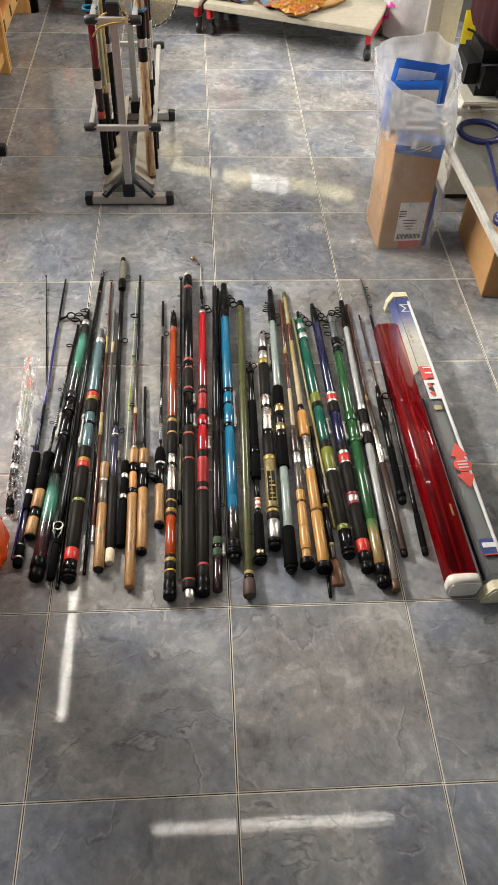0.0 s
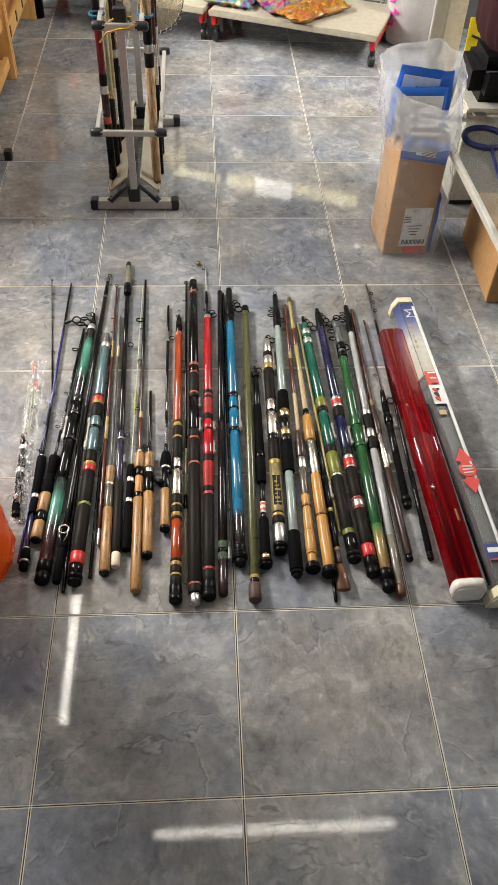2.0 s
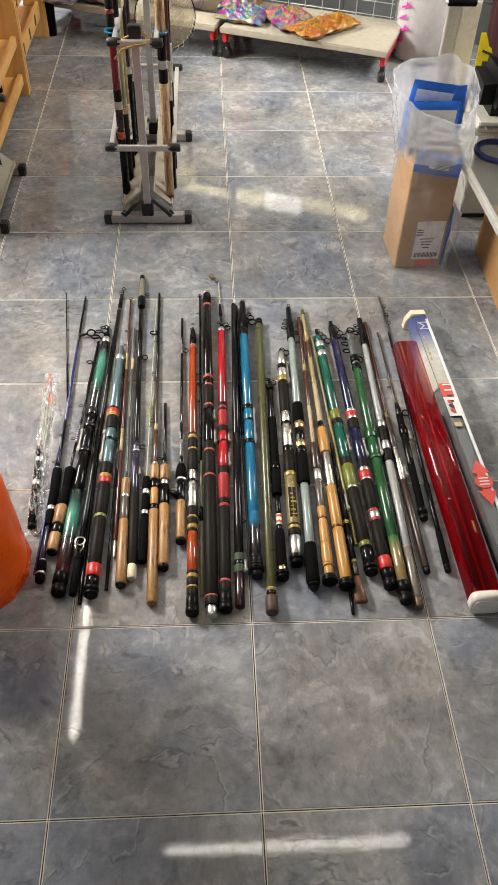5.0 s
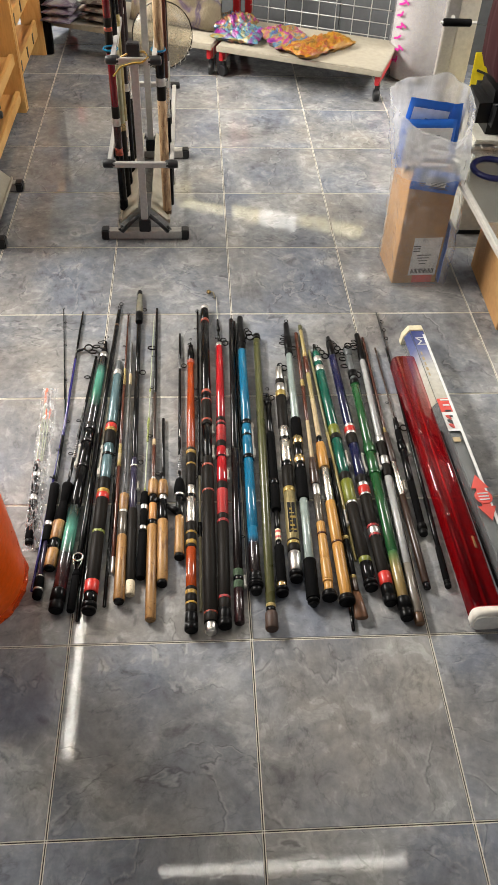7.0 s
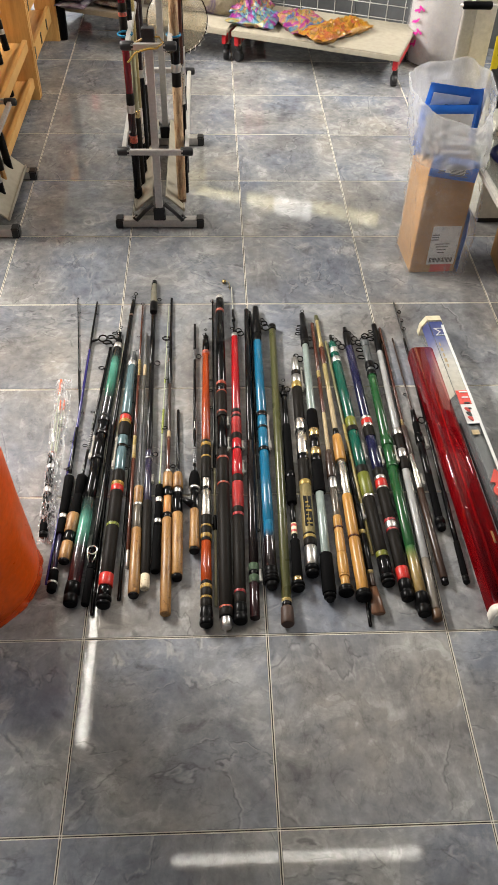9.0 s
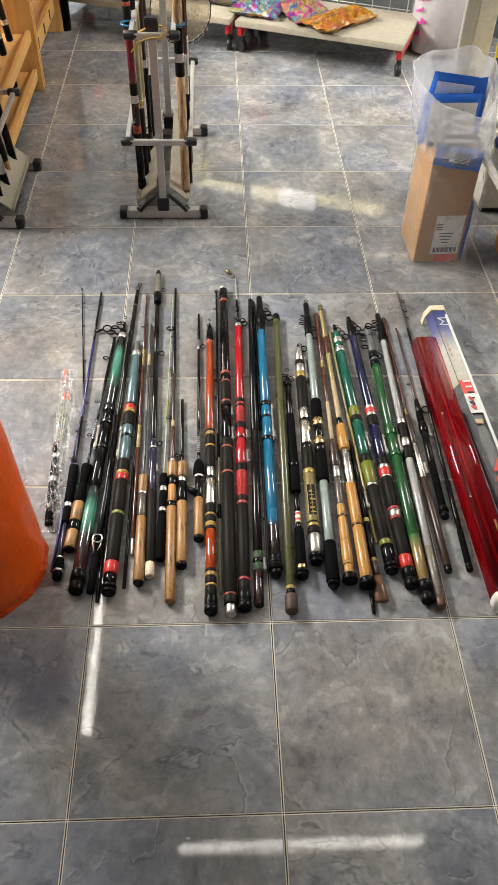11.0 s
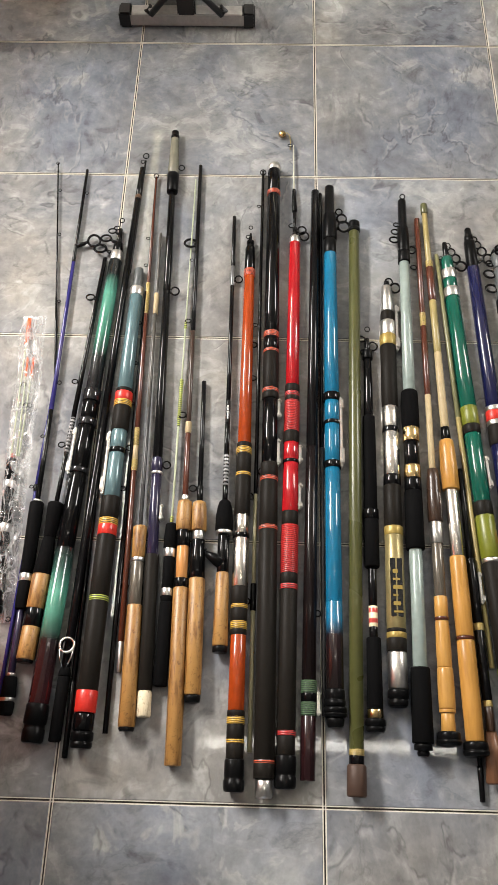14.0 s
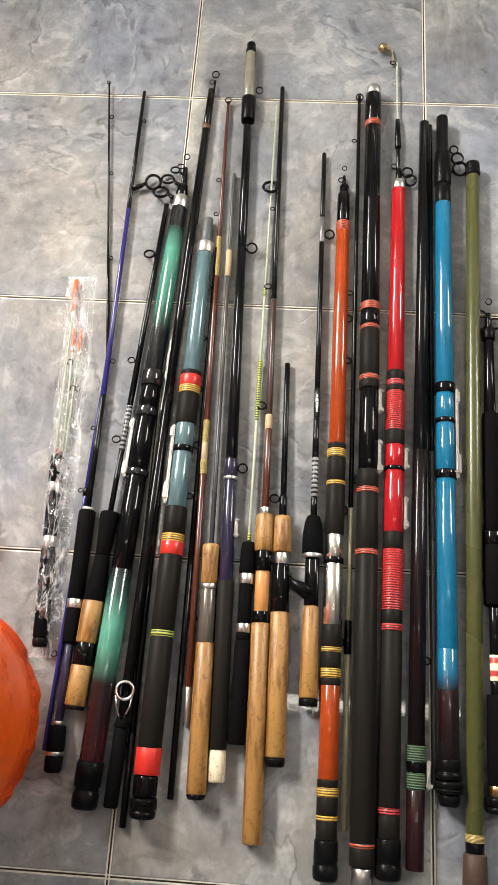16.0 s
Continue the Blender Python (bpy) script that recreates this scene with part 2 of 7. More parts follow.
TILE = tile_material()
GROUT = surface("dark_seam", (0.036, 0.030, 0.024), 0.85, vary=0.3, grain=300, big=9, relief=0.3)
# pale grout, brightened to paint the glint on the tiles' rounded edges
GROUT_AND_GLINT = surface("grout_and_edge_glint", (0.66, 0.62, 0.53), 0.8, vary=0.2, grain=300, big=9, relief=0.2)
MAT = {
    "foam": surface("black_foam", (0.0035, 0.0035, 0.0037), 0.8, vary=0.3, grain=500, relief=0.4, spec=0.04),
    "foamsm": surface("dull_black_wrap", (0.0125, 0.0105, 0.0085), 0.5, vary=0.35, grain=400, relief=0.25, spec=0.07),
    "rubber": surface("black_rubber", (0.004, 0.004, 0.0042), 0.30, vary=0.3, grain=200, relief=0.2, spec=0.08),
    "black": surface("black_lacquer", (0.0025, 0.0025, 0.0028), 0.07, vary=0.2, relief=0, spec=0.18),
    "nearblack": surface("dark_carbon", (0.004, 0.0038, 0.0042), 0.11, vary=0.3, relief=0.02, spec=0.16),
    "blackclear": surface("smoked_collar", (0.012, 0.012, 0.013), 0.14, vary=0.3, relief=0, coat=0.7),
    "silver": surface("brushed_steel", (0.60, 0.58, 0.55), 0.33, 1.0, 0.2, grain=120, relief=0.08),
    "silver2": surface("silver_print", (0.16, 0.16, 0.16), 0.3, 0.5, 0.3),
    "chrome": surface("chromed_seat", (0.82, 0.77, 0.70), 0.27, 1.0, 0.25, grain=40, relief=0.08),
    "goldm": surface("polished_gold_ring", (0.62, 0.46, 0.22), 0.22, 1.0, 0.15),
    "gold": surface("gold_thread", (0.34, 0.24, 0.06), 0.4, 0.3, 0.3, grain=200),
    "goldpanel": surface("gold_foil_panel", (0.288, 0.232, 0.104), 0.33, 0.45, 0.3, grain=90),
    "goldwrap": ringed("gold_thread_wrap", (0.10, 0.07, 0.02), (0.45, 0.33, 0.10), 700),
    "ygband": ringed("lime_thread", (0.012, 0.012, 0.010), (0.34, 0.40, 0.05), 260, 0.4),
    "ygdull": surface("olive_lime_wrap", (0.144, 0.1584, 0.013), 0.38, vary=0.25, grain=250),
    "yellow": ringed("yellow_thread", (0.06, 0.035, 0.01), (0.52, 0.31, 0.035), 330),
    "redband": surface("red_wrap", (0.50, 0.024, 0.016), 0.34, vary=0.12, grain=220),
    "tiporange": surface("bright_orange_tip", (0.70, 0.10, 0.012), 0.35, vary=0.1, relief=0),
    "redor": ringed("orange_red_rings", (0.012, 0.010, 0.010), (0.52, 0.075, 0.03), 330, 0.4),
    "redring": ringed("red_rings", (0.012, 0.008, 0.008), (0.50, 0.03, 0.03), 330, 0.4),
    "ribred": ringed("ribbed_red_cord", (0.14, 0.006, 0.006), (0.44, 0.018, 0.016), 300, 0.4, 0, 0.7),
    "darkred": surface("dark_red_lacquer", (0.136, 0.0064, 0.0112), 0.16, vary=0.2, relief=0, coat=0.5),
    "red": surface("red_lacquer", (0.34, 0.009, 0.013), 0.12, vary=0.15, relief=0, coat=0.7),
    "orange": surface("burnt_orange_lacquer", (0.30, 0.043, 0.007), 0.14, vary=0.2, relief=0, coat=0.6),
    "blue": surface("sky_blue_lacquer", (0.007, 0.125, 0.235), 0.12, vary=0.15, relief=0, coat=0.7),
    "bluep": surface("violet_blue_lacquer", (0.0198, 0.0171, 0.126), 0.16, vary=0.2, relief=0, coat=0.5),
    "purple": surface("dark_purple_lacquer", (0.020, 0.016, 0.040), 0.18, vary=0.2, relief=0, coat=0.5),
    "navy": surface("navy_lacquer", (0.0075, 0.0083, 0.0413), 0.16, vary=0.2, relief=0, coat=0.6),
    "teal": surface("teal_green_lacquer", (0.0037, 0.0788, 0.0525), 0.15, vary=0.2, relief=0, coat=0.6),
    "green": surface("grass_green_lacquer", (0.0145, 0.0759, 0.0224), 0.17, vary=0.2, relief=0, coat=0.5),
    "olive": surface("olive_fibreglass", (0.0656, 0.0672, 0.0208), 0.28, vary=0.2, relief=0.02, coat=0.3),
    "olivepale": surface("pale_olive_blank", (0.165, 0.1575, 0.075), 0.3, vary=0.2),
    "steelblue": surface("steel_blue_lacquer", (0.105, 0.175, 0.19), 0.2, 0.2, 0.15, relief=0, coat=0.5),
    "mint": surface("pale_mint_lacquer", (0.255, 0.3075, 0.285), 0.22, 0.1, 0.12, relief=0, coat=0.4),
    "whitegloss": surface("white_lacquer", (0.32, 0.32, 0.312), 0.2, vary=0.1, relief=0, coat=0.4),
    "clearrod": surface("translucent_grey_blank", (0.18, 0.1584, 0.1296), 0.2, vary=0.35, coat=0.4),
    "maroon": surface("dark_maroon_lacquer", (0.018, 0.006, 0.007), 0.2, vary=0.3, coat=0.4),
    "maroonblack": surface("brown_black_lacquer", (0.007, 0.0045, 0.0045), 0.15, vary=0.3, spec=0.2),
    "brown": surface("brown_plastic", (0.09, 0.045, 0.0188), 0.4, vary=0.3),
    "brownrubber": surface("brown_rubber", (0.058, 0.030, 0.019), 0.6, vary=0.35, grain=150, relief=0.3),
    "brownred": surface("reddish_brown_blank", (0.0735, 0.0196, 0.0098), 0.22, vary=0.25, coat=0.4),
    "darkbrown": surface("dark_brown_blank", (0.0375, 0.0195, 0.012), 0.3, vary=0.3, coat=0.3),
    "darkgrey": surface("dark_grey_blank", (0.040, 0.040, 0.040), 0.3, vary=0.3),
    "greyolive": surface("grey_olive_blank", (0.060, 0.056, 0.046), 0.3, vary=0.3),
    "greyseat": surface("smoky_grey_seat", (0.112, 0.096, 0.076), 0.25, 0.3, 0.3, grain=30, coat=0.4),
    "greytip": surface("grey_rubber_cover", (0.075, 0.0825, 0.0825), 0.4, vary=0.3, coat=0.2),
    "clearcover": surface("yellowed_clear_cover", (0.195, 0.1875, 0.1425), 0.2, vary=0.4, coat=0.5),
    "beige": surface("beige_tape", (0.416, 0.32, 0.176), 0.5, vary=0.25),
    "cane": surface("varnished_cane", (0.315, 0.2475, 0.0975), 0.3, vary=0.3, coat=0.4),
    "paletan": surface("pale_tan_blank", (0.3, 0.2775, 0.165), 0.3, vary=0.25),
    "paleyellow": surface("pale_glass_tip", (0.391, 0.425, 0.289), 0.3, vary=0.2),
    "palewire": surface("pale_line", (0.46, 0.45, 0.36), 0.3, vary=0.2),
    "labelred": ringed("small_printed_label", (0.45, 0.05, 0.04), (0.72, 0.66, 0.45), 60, 0.35, 0, 0.0),
    "decor": ringed("silver_cross_wrap", (0.010, 0.010, 0.011), (0.20, 0.20, 0.20), 150, 0.25),
    "lettered": surface("black_print_ground", (0.012, 0.012, 0.012), 0.25, vary=0.3),
    "greencord": ringed("green_cord", (0.012, 0.03, 0.012), (0.055, 0.10, 0.045), 330, 0.6, 0, 0.9),
    "cork": cork_like("cork", (0.24, 0.118, 0.029), (0.38, 0.205, 0.056), 0.45),
    "corkold": cork_like("worn_cork", (0.21, 0.100, 0.026), (0.36, 0.19, 0.053), 0.4),
    "corktan": cork_like("tan_cork", (0.36, 0.23, 0.12), (0.50, 0.34, 0.19), 0.5),
    "corkpale": cork_like("pale_cork", (0.55, 0.47, 0.32), (0.66, 0.57, 0.40)),
    "wood": wood_like("turned_wood", (0.28, 0.130, 0.030), (0.42, 0.22, 0.055), 0.3),
    "honey": wood_like("honey_wood", (0.27, 0.125, 0.027), (0.41, 0.205, 0.046), 0.3),
    "orangewood": wood_like("orange_wood_seat", (0.34, 0.14, 0.04), (0.48, 0.22, 0.07), 0.3),
    "paddle": wood_like("dark_paddle_wood", (0.06, 0.027, 0.013), (0.12, 0.055, 0.028), 0.3),
    "g_teal1": graded("black_to_teal", [(0.0, (0.035, 0.008, 0.010)), (0.38, (0.012, 0.008, 0.009)), (0.58, (0.06, 0.22, 0.155)), (0.70, (0.075, 0.26, 0.19)), (0.86, (0.02, 0.055, 0.045)), (1.0, (0.006, 0.007, 0.007))]),
    "g_teal2": graded("teal_to_black", [(0.0, (0.008, 0.008, 0.009)), (0.22, (0.010, 0.012, 0.012)), (0.44, (0.04, 0.18, 0.12)), (0.72, (0.075, 0.26, 0.19)), (0.88, (0.010, 0.012, 0.012))]),
    "g_blue": graded("maroon_to_blue", [(0.0, (0.008, 0.005, 0.005)), (0.60, (0.014, 0.006, 0.007)), (0.80, (0.007, 0.115, 0.22)), (1.0, (0.007, 0.125, 0.235))]),
    "g_gold": graded("gold_to_green", [(0.0, (0.20, 0.13, 0.045)), (0.6, (0.24, 0.17, 0.05)), (1.0, (0.022, 0.115, 0.034))], 0.2),
}
ALU = surface("satin_aluminium", (0.52, 0.50, 0.47), 0.34, 0.5, 0.15, grain=90, relief=0.05)
BLACK_PLASTIC = surface("black_plastic", (0.015, 0.015, 0.016), 0.38, vary=0.25, grain=160, relief=0.15)
WHITE_BOARD = surface("white_laminate", (0.37, 0.335, 0.26), 0.4, vary=0.12, grain=40, big=3, relief=0.05)
PINE = wood_like("pine_board", (0.44, 0.22, 0.06), (0.62, 0.36, 0.12), 0.5, 4, (9, 0.8, 1.2))
CARTON = surface("brown_cardboard", (0.42, 0.23, 0.09), 0.75, vary=0.12, grain=45, big=5, relief=0.15)
PAPER = surface("white_label_paper", (0.72, 0.72, 0.70), 0.55, vary=0.08, relief=0.05)
INK = surface("black_ink", (0.03, 0.03, 0.03), 0.5, vary=0.2, relief=0)
RED_INK = surface("red_print", (0.62, 0.07, 0.05), 0.5, vary=0.15, relief=0)
RED_STEEL = surface("red_painted_steel", (0.50, 0.02, 0.025), 0.32, vary=0.2, relief=0.05)
BLUE_MAILER = surface("blue_mailer_film", (0.016, 0.13, 0.56), 0.32, vary=0.25, grain=30, relief=0.2)
ORANGE_PLASTIC = surface("orange_plastic", (0.92, 0.115, 0.005), 0.34, vary=0.25, grain=60, big=9, relief=1.0)
SACK_FILM = film("clear_plastic_sack", (0.98, 0.98, 0.98), 0.12, (0.90, 0.90, 0.90), 0.14, 0.3, milky=True, fold_glint=0.08, folds=((70, 70, 6), (22, 22, 60)), shine=0.05, edge=0.4, power=2.8)
SACK_MOUTH = film("cloudy_sack_mouth", (0.97, 0.97, 0.97), 0.34, (0.92, 0.92, 0.91), 0.16, 0.12, milky=True, even=True, shine=0.05, fold_glint=0.03, folds=((60, 60, 8), (20, 20, 40)), edge=0.6, power=2.6)
CLEAR_FILM = film("clear_cellophane", (0.98, 0.98, 0.98), 0.07, (0.90, 0.90, 0.90), 0.05, 0.35, True, 0.10, milky=True, fold_glint=0.40, folds=((60, 6, 5), (24, 13, 5)))
CLEAR_TUBE = film("clear_tube_plastic", (0.94, 0.95, 0.95), 0.03, (0.6, 0.62, 0.62), 0.05)
RED_TUBE = film("red_tube_plastic", (0.66, 0.045, 0.06), 0.20, (0.34, 0.004, 0.012), 0.03, even=True, shine=0.05, edge=0.35)
GLASS = film("glass_sheet", (0.93, 0.95, 0.94), 0.06, (0.6, 0.62, 0.60), 0.03)
CREAM = surface("cream_plastic", (0.66, 0.60, 0.42), 0.4, vary=0.1)
IVORY = surface("ivory_plastic", (0.72, 0.68, 0.60), 0.4, vary=0.1)
WALL_PAINT = surface("off_white_wall_paint", (0.32, 0.31, 0.29), 0.8, vary=0.08, grain=80, big=1.5, relief=0.2)
CEILING_PAINT = surface("white_ceiling_paint", (0.60, 0.58, 0.55), 0.9, vary=0.05, grain=60, big=1, relief=0.1)


# ---- mesh helpers ----
def part(name, data, material, parent=None, label=""):
    """Links a mesh or bmesh as one object, under a thing or a part."""
    if isinstance(data, bmesh.types.BMesh):
        me = bpy.data.meshes.new(name)
        data.to_mesh(me)
        data.free()
    else:
        me = data
    if not me.materials:
        me.materials.append(material)
    ob = new(name, me)
    if parent:
        ob.parent = parent
    if label:
        ob["label"] = label
    return ob


def empty(name, m):
    ob = new(name)
    ob.empty_display_size = 0.05
    ob.matrix_world = m
    return ob


def lathe(profile, n=18, smooth=True):
    """A closed solid of revolution about z, from (z, radius) pairs."""
    verts, faces = [], []
    for z, r in profile:
        for k in range(n):
            a = 2 * math.pi * k / n
            verts.append((r * math.cos(a), r * math.sin(a), z))
    for i in range(len(profile) - 1):
        for k in range(n):
            j = (k + 1) % n
            faces.append((i * n + k, i * n + j, (i + 1) * n + j, (i + 1) * n + k))
    faces.append(tuple(reversed(range(n))))
    faces.append(tuple((len(profile) - 1) * n + k for k in range(n)))
    me = bpy.data.meshes.new("lathe")
    me.from_pydata(verts, [], faces)
    me.polygons.foreach_set("use_smooth", [smooth and len(p.vertices) == 4 for p in me.polygons])
    return me


def box(sx, sy, sz, bevel=0.003, m=None, seg=2):
    """A bevelled block centred on its origin."""
    bm = bmesh.new()
    bmesh.ops.create_cube(bm, size=1)
    bmesh.ops.scale(bm, vec=(sx, sy, sz), verts=bm.verts)
    if bevel:
        bmesh.ops.bevel(bm, geom=bm.edges[:], offset=min(bevel, 0.45 * min(sx, sy, sz)), segments=seg, affect="EDGES")
    if m is not None:
        bm.transform(m)
    return bm


def torus(R, r, m=None, n=20, k=7, sweep=1.0):
    verts, faces = [], []
    last = n if sweep >= 1 else n + 1
    for i in range(last):
        a = 2 * math.pi * sweep * i / n
        for j in range(k):
            b = 2 * math.pi * j / k
            verts.append(((R + r * math.cos(b)) * math.cos(a), (R + r * math.cos(b)) * math.sin(a), r * math.sin(b)))
    for i in range(n):
        for j in range(k):
            i2 = (i + 1) % last
            faces.append((i * k + j, i2 * k + j, i2 * k + (j + 1) % k, i * k + (j + 1) % k))
    me = bpy.data.meshes.new("ring")
    me.from_pydata(verts, [], faces)
    me.polygons.foreach_set("use_smooth", [True] * len(faces))
    if m is not None:
        me.transform(m)
    return me


def pipe(points, r, n=8):
    """A round bar along a line of points."""
    pts = [Vector(p) for p in points]
    verts, faces = [], []
    for i, p in enumerate(pts):
        d = (pts[min(i + 1, len(pts) - 1)] - pts[max(i - 1, 0)]).normalized()
        side = d.cross(Vector((0, 0, 1)) if abs(d.z) < 0.9 else Vector((1, 0, 0))).normalized()
        up = side.cross(d)
        rr = r[i] if isinstance(r, (list, tuple)) else r
        for k in range(n):
            a = 2 * math.pi * k / n
            verts.append(p + rr * (math.cos(a) * side + math.sin(a) * up))
    for i in range(len(pts) - 1):
        for k in range(n):
            j = (k + 1) % n
            faces.append((i * n + k, i * n + j, (i + 1) * n + j, (i + 1) * n + k))
    faces.append(tuple(reversed(range(n))))
    faces.append(tuple((len(pts) - 1) * n + k for k in range(n)))
    me = bpy.data.meshes.new("pipe")
    me.from_pydata([tuple(v) for v in verts], [], faces)
    me.polygons.foreach_set("use_smooth", [len(f.vertices) == 4 for f in me.polygons])
    return me


# ---- structure ----
TX, TY = range(-6, 6), range(-9, 12)
T = 0.4
floor = part("floor", box(T * len(TX), T * len(TY), 0.05, 0, pose(T * (TX[0] + TX[-1] + 1) / 2, T * (TY[0] + TY[-1] + 1) / 2, -0.0280)), GROUT)
tagged(floor, "grey marbled glazed floor tiles with pale grout joints", "floor", kind="structure")
X0, X1, Y0, Y1, CEIL = -2.4, 2.4, -3.6, 4.8, 2.62


def wall(name, cx, cy, sx, sy, label):
    w = part(name, box(sx, sy, CEIL, 0, pose(cx, cy, CEIL / 2)), WALL_PAINT)
    return tagged(w, label, "wall", kind="structure")


ceiling = part("ceiling", box(X1 - X0 + 0.24, Y1 - Y0 + 0.24, 0.1, 0, pose(0, (Y0 + Y1) / 2, CEIL + 0.05)), CEILING_PAINT)
tagged(ceiling, "plain white painted ceiling above the shop floor", "ceiling", kind="structure")

# the rear wall stands askew to the tile grid: along U, with its depth along V
O, U, V = Vector((0.741, 2.868, 0)), Vector((-0.932, 0.363, 0)), Vector((0.363, 0.932, 0))
SKEW = Matrix(((-U.x, V.x, 0, O.x), (-U.y, V.y, 0, O.y), (0, 0, 1, 0), (0, 0, 0, 1)))  # local x runs along -U, y along V


X_NEAR = 1.48


def joined(*bms):
    out = bmesh.new()
    for b in bms:
        me = bpy.data.meshes.new("tmp")
        b.to_mesh(me)
        b.free()
        out.from_mesh(me)
        bpy.data.meshes.remove(me)
    return out


GREY_WALL = surface("grey_wall_tile", (0.115, 0.12, 0.124), 0.7, vary=0.25, grain=30, big=5, relief=0.05)
GREY_JOINT = surface("wall_joint", (0.30, 0.30, 0.29), 0.8, vary=0.2, relief=0.1)
north = part("wall_north", box(5.0, 0.12, CEIL, 0, pose(-0.4, 0.78, CEIL / 2)), GREY_JOINT)
north.matrix_world = SKEW
tagged(north, "grey tiled rear wall of the shop", "wall", kind="structure")
GLOW_YELLOW, GLOW_WHITE = (bpy.data.materials.new(n) for n in ("lit_yellow_acrylic", "lit_white_acrylic"))
for m_, c_, s_ in ((GLOW_YELLOW, (1.0, 0.86, 0.36, 1), SIGN_GLOW), (GLOW_WHITE, (1.0, 0.97, 0.88, 1), SIGN_GLOW * 1.7)):
    m_.use_nodes = True
    m_.node_tree.nodes["Principled BSDF"].inputs["Emission Color"].default_value = c_
    m_.node_tree.nodes["Principled BSDF"].inputs["Emission Strength"].default_value = s_
sign_box = empty("light_box_sign", SKEW @ pose(0, 0.70, 0))
tagged(sign_box, "narrow yellow and white light box on the rear wall", "sign")
for x0, x1, z0, z1, m_ in ((-0.48, -0.06, 1.05, 1.14, GLOW_YELLOW), (-0.74, -0.49, 1.06, 1.18, GLOW_WHITE), (-0.93, -0.75, 1.08, 1.16, GLOW_YELLOW), (-1.34, -0.98, 1.10, 1.16, GLOW_YELLOW), (-1.38, -1.22, 0.98, 1.08, GLOW_YELLOW), (-0.03, 0.07, 1.19, 1.42, GLOW_WHITE)):
    part("lit_panel", box(x1 - x0, 0.02, z1 - z0, 0.004, pose((x0 + x1) / 2, -0.004, (z0 + z1) / 2)), m_, sign_box)
# unseen shopfront opening, added for the front fill lamp
south = part("wall_south", joined(
    box(0.7, 0.12, CEIL, 0, pose(-2.05, Y0 - 0.06, CEIL / 2)), box(0.6, 0.12, CEIL, 0, pose(2.1, Y0 - 0.06, CEIL / 2)),
    box(3.5, 0.12, 0.5, 0, pose(0.05, Y0 - 0.06, 0.25)), box(3.5, 0.12, 0.12, 0, pose(0.05, Y0 - 0.06, CEIL - 0.06))), WALL_PAINT)
tagged(south, "unseen shopfront wall with an added wide opening", "wall", kind="structure")
# unseen side windows, added as openings for the side fill lamps
for k, (side, x, wy) in enumerate((("east", X1 + 0.06, 0.0), ("west", X0 - 0.06, -0.05))):
    w = part("wall_" + side, joined(
        box(0.12, 5.2 + 2 * wy, CEIL, 0, pose(x, -1.0 + wy, CEIL / 2)), box(0.12, 1.0 - 2 * wy, CEIL, 0, pose(x, 4.3 + wy, CEIL / 2)),
        box(0.12, 2.2, 1.3, 0, pose(x, 2.7 + 2 * wy, 0.65)), box(0.12, 2.2, 0.2, 0, pose(x, 2.7 + 2 * wy, CEIL - 0.1))), WALL_PAINT)
    tagged(w, "plain unseen shop wall with an added high window opening", "wall", kind="structure")
    win = empty("window_%d" % (k + 1), pose(x, 2.7 + 2 * wy, 1.3))
    tagged(win, "unseen white framed high window added for the fill lamp", "window", kind="structure")
    for y in (-1.08, 0, 1.08):
        part("window_frame", box(0.06, 0.04, 1.12, 0.004, pose(0, y, 0.56)), WHITE_BOARD, win)
    for z in (0.02, 1.10):
        part("window_frame", box(0.055, 2.2, 0.04, 0.004, pose(0, 0, z)), WHITE_BOARD, win)
# unseen partition, added to shade the near right floor; dark to cut bounce
light_blocker = part("wall_east_near", box(0.10, 4.75, CEIL, 0, pose(X_NEAR, -1.225, CEIL / 2)), surface("dark_blocker_grey", (0.07, 0.07, 0.075), 0.7, vary=0.1, grain=80, big=1.5, relief=0.2))
tagged(light_blocker, "unseen dark grey partition added to block light from the side", "wall", kind="structure")
wall("wall_far", 0, Y1 + 0.06, 4.8, 0.12, "plain off-white painted wall")

# ceiling tube lamps
TUBE = bpy.data.materials.new("lit_tube")
TUBE.use_nodes = True
_b = TUBE.node_tree.nodes["Principled BSDF"]
_b.inputs["Emission Color"].default_value, _b.inputs["Emission Strength"].default_value = (1.0, 0.95, 0.86, 1), TUBE_GLOW


SIDE_TUBE = TUBE.copy()
SIDE_TUBE.name = "lit_side_tube"
SIDE_TUBE.node_tree.nodes["Principled BSDF"].inputs["Emission Strength"].default_value = SIDE_TUBE_GLOW
REAR_TUBE = TUBE.copy()
REAR_TUBE.name = "lit_rear_tube"
REAR_TUBE.node_tree.nodes["Principled BSDF"].inputs["Emission Strength"].default_value = REAR_GLOW
REAR_TUBE.node_tree.nodes["Principled BSDF"].inputs["Emission Color"].default_value = (1.0, 0.88, 0.5, 1)


def tube_lamp(m, glow=None):
    lamp = empty("ceiling_tube_lamp", m)
    tagged(lamp, "white ceiling batten with a lit fluorescent tube", "lamp", "ceiling tube lamps")
    part("batten", box(1.26, 0.07, 0.05, 0.006, pose(0, 0, -0.025)), WHITE_BOARD, lamp)
    part("tube", lathe([(-0.59, 0.014), (-0.585, 0.019), (0.585, 0.019), (0.59, 0.014)], 14), glow or TUBE, lamp).matrix_basis = pose(0, 0, -0.075, 0, 90, 0)
    for s in (-1, 1):
        part("lamp_holder", box(0.02, 0.03, 0.055, 0.004, pose(s * 0.6, 0, -0.068)), WHITE_BOARD, lamp)
    return lamp


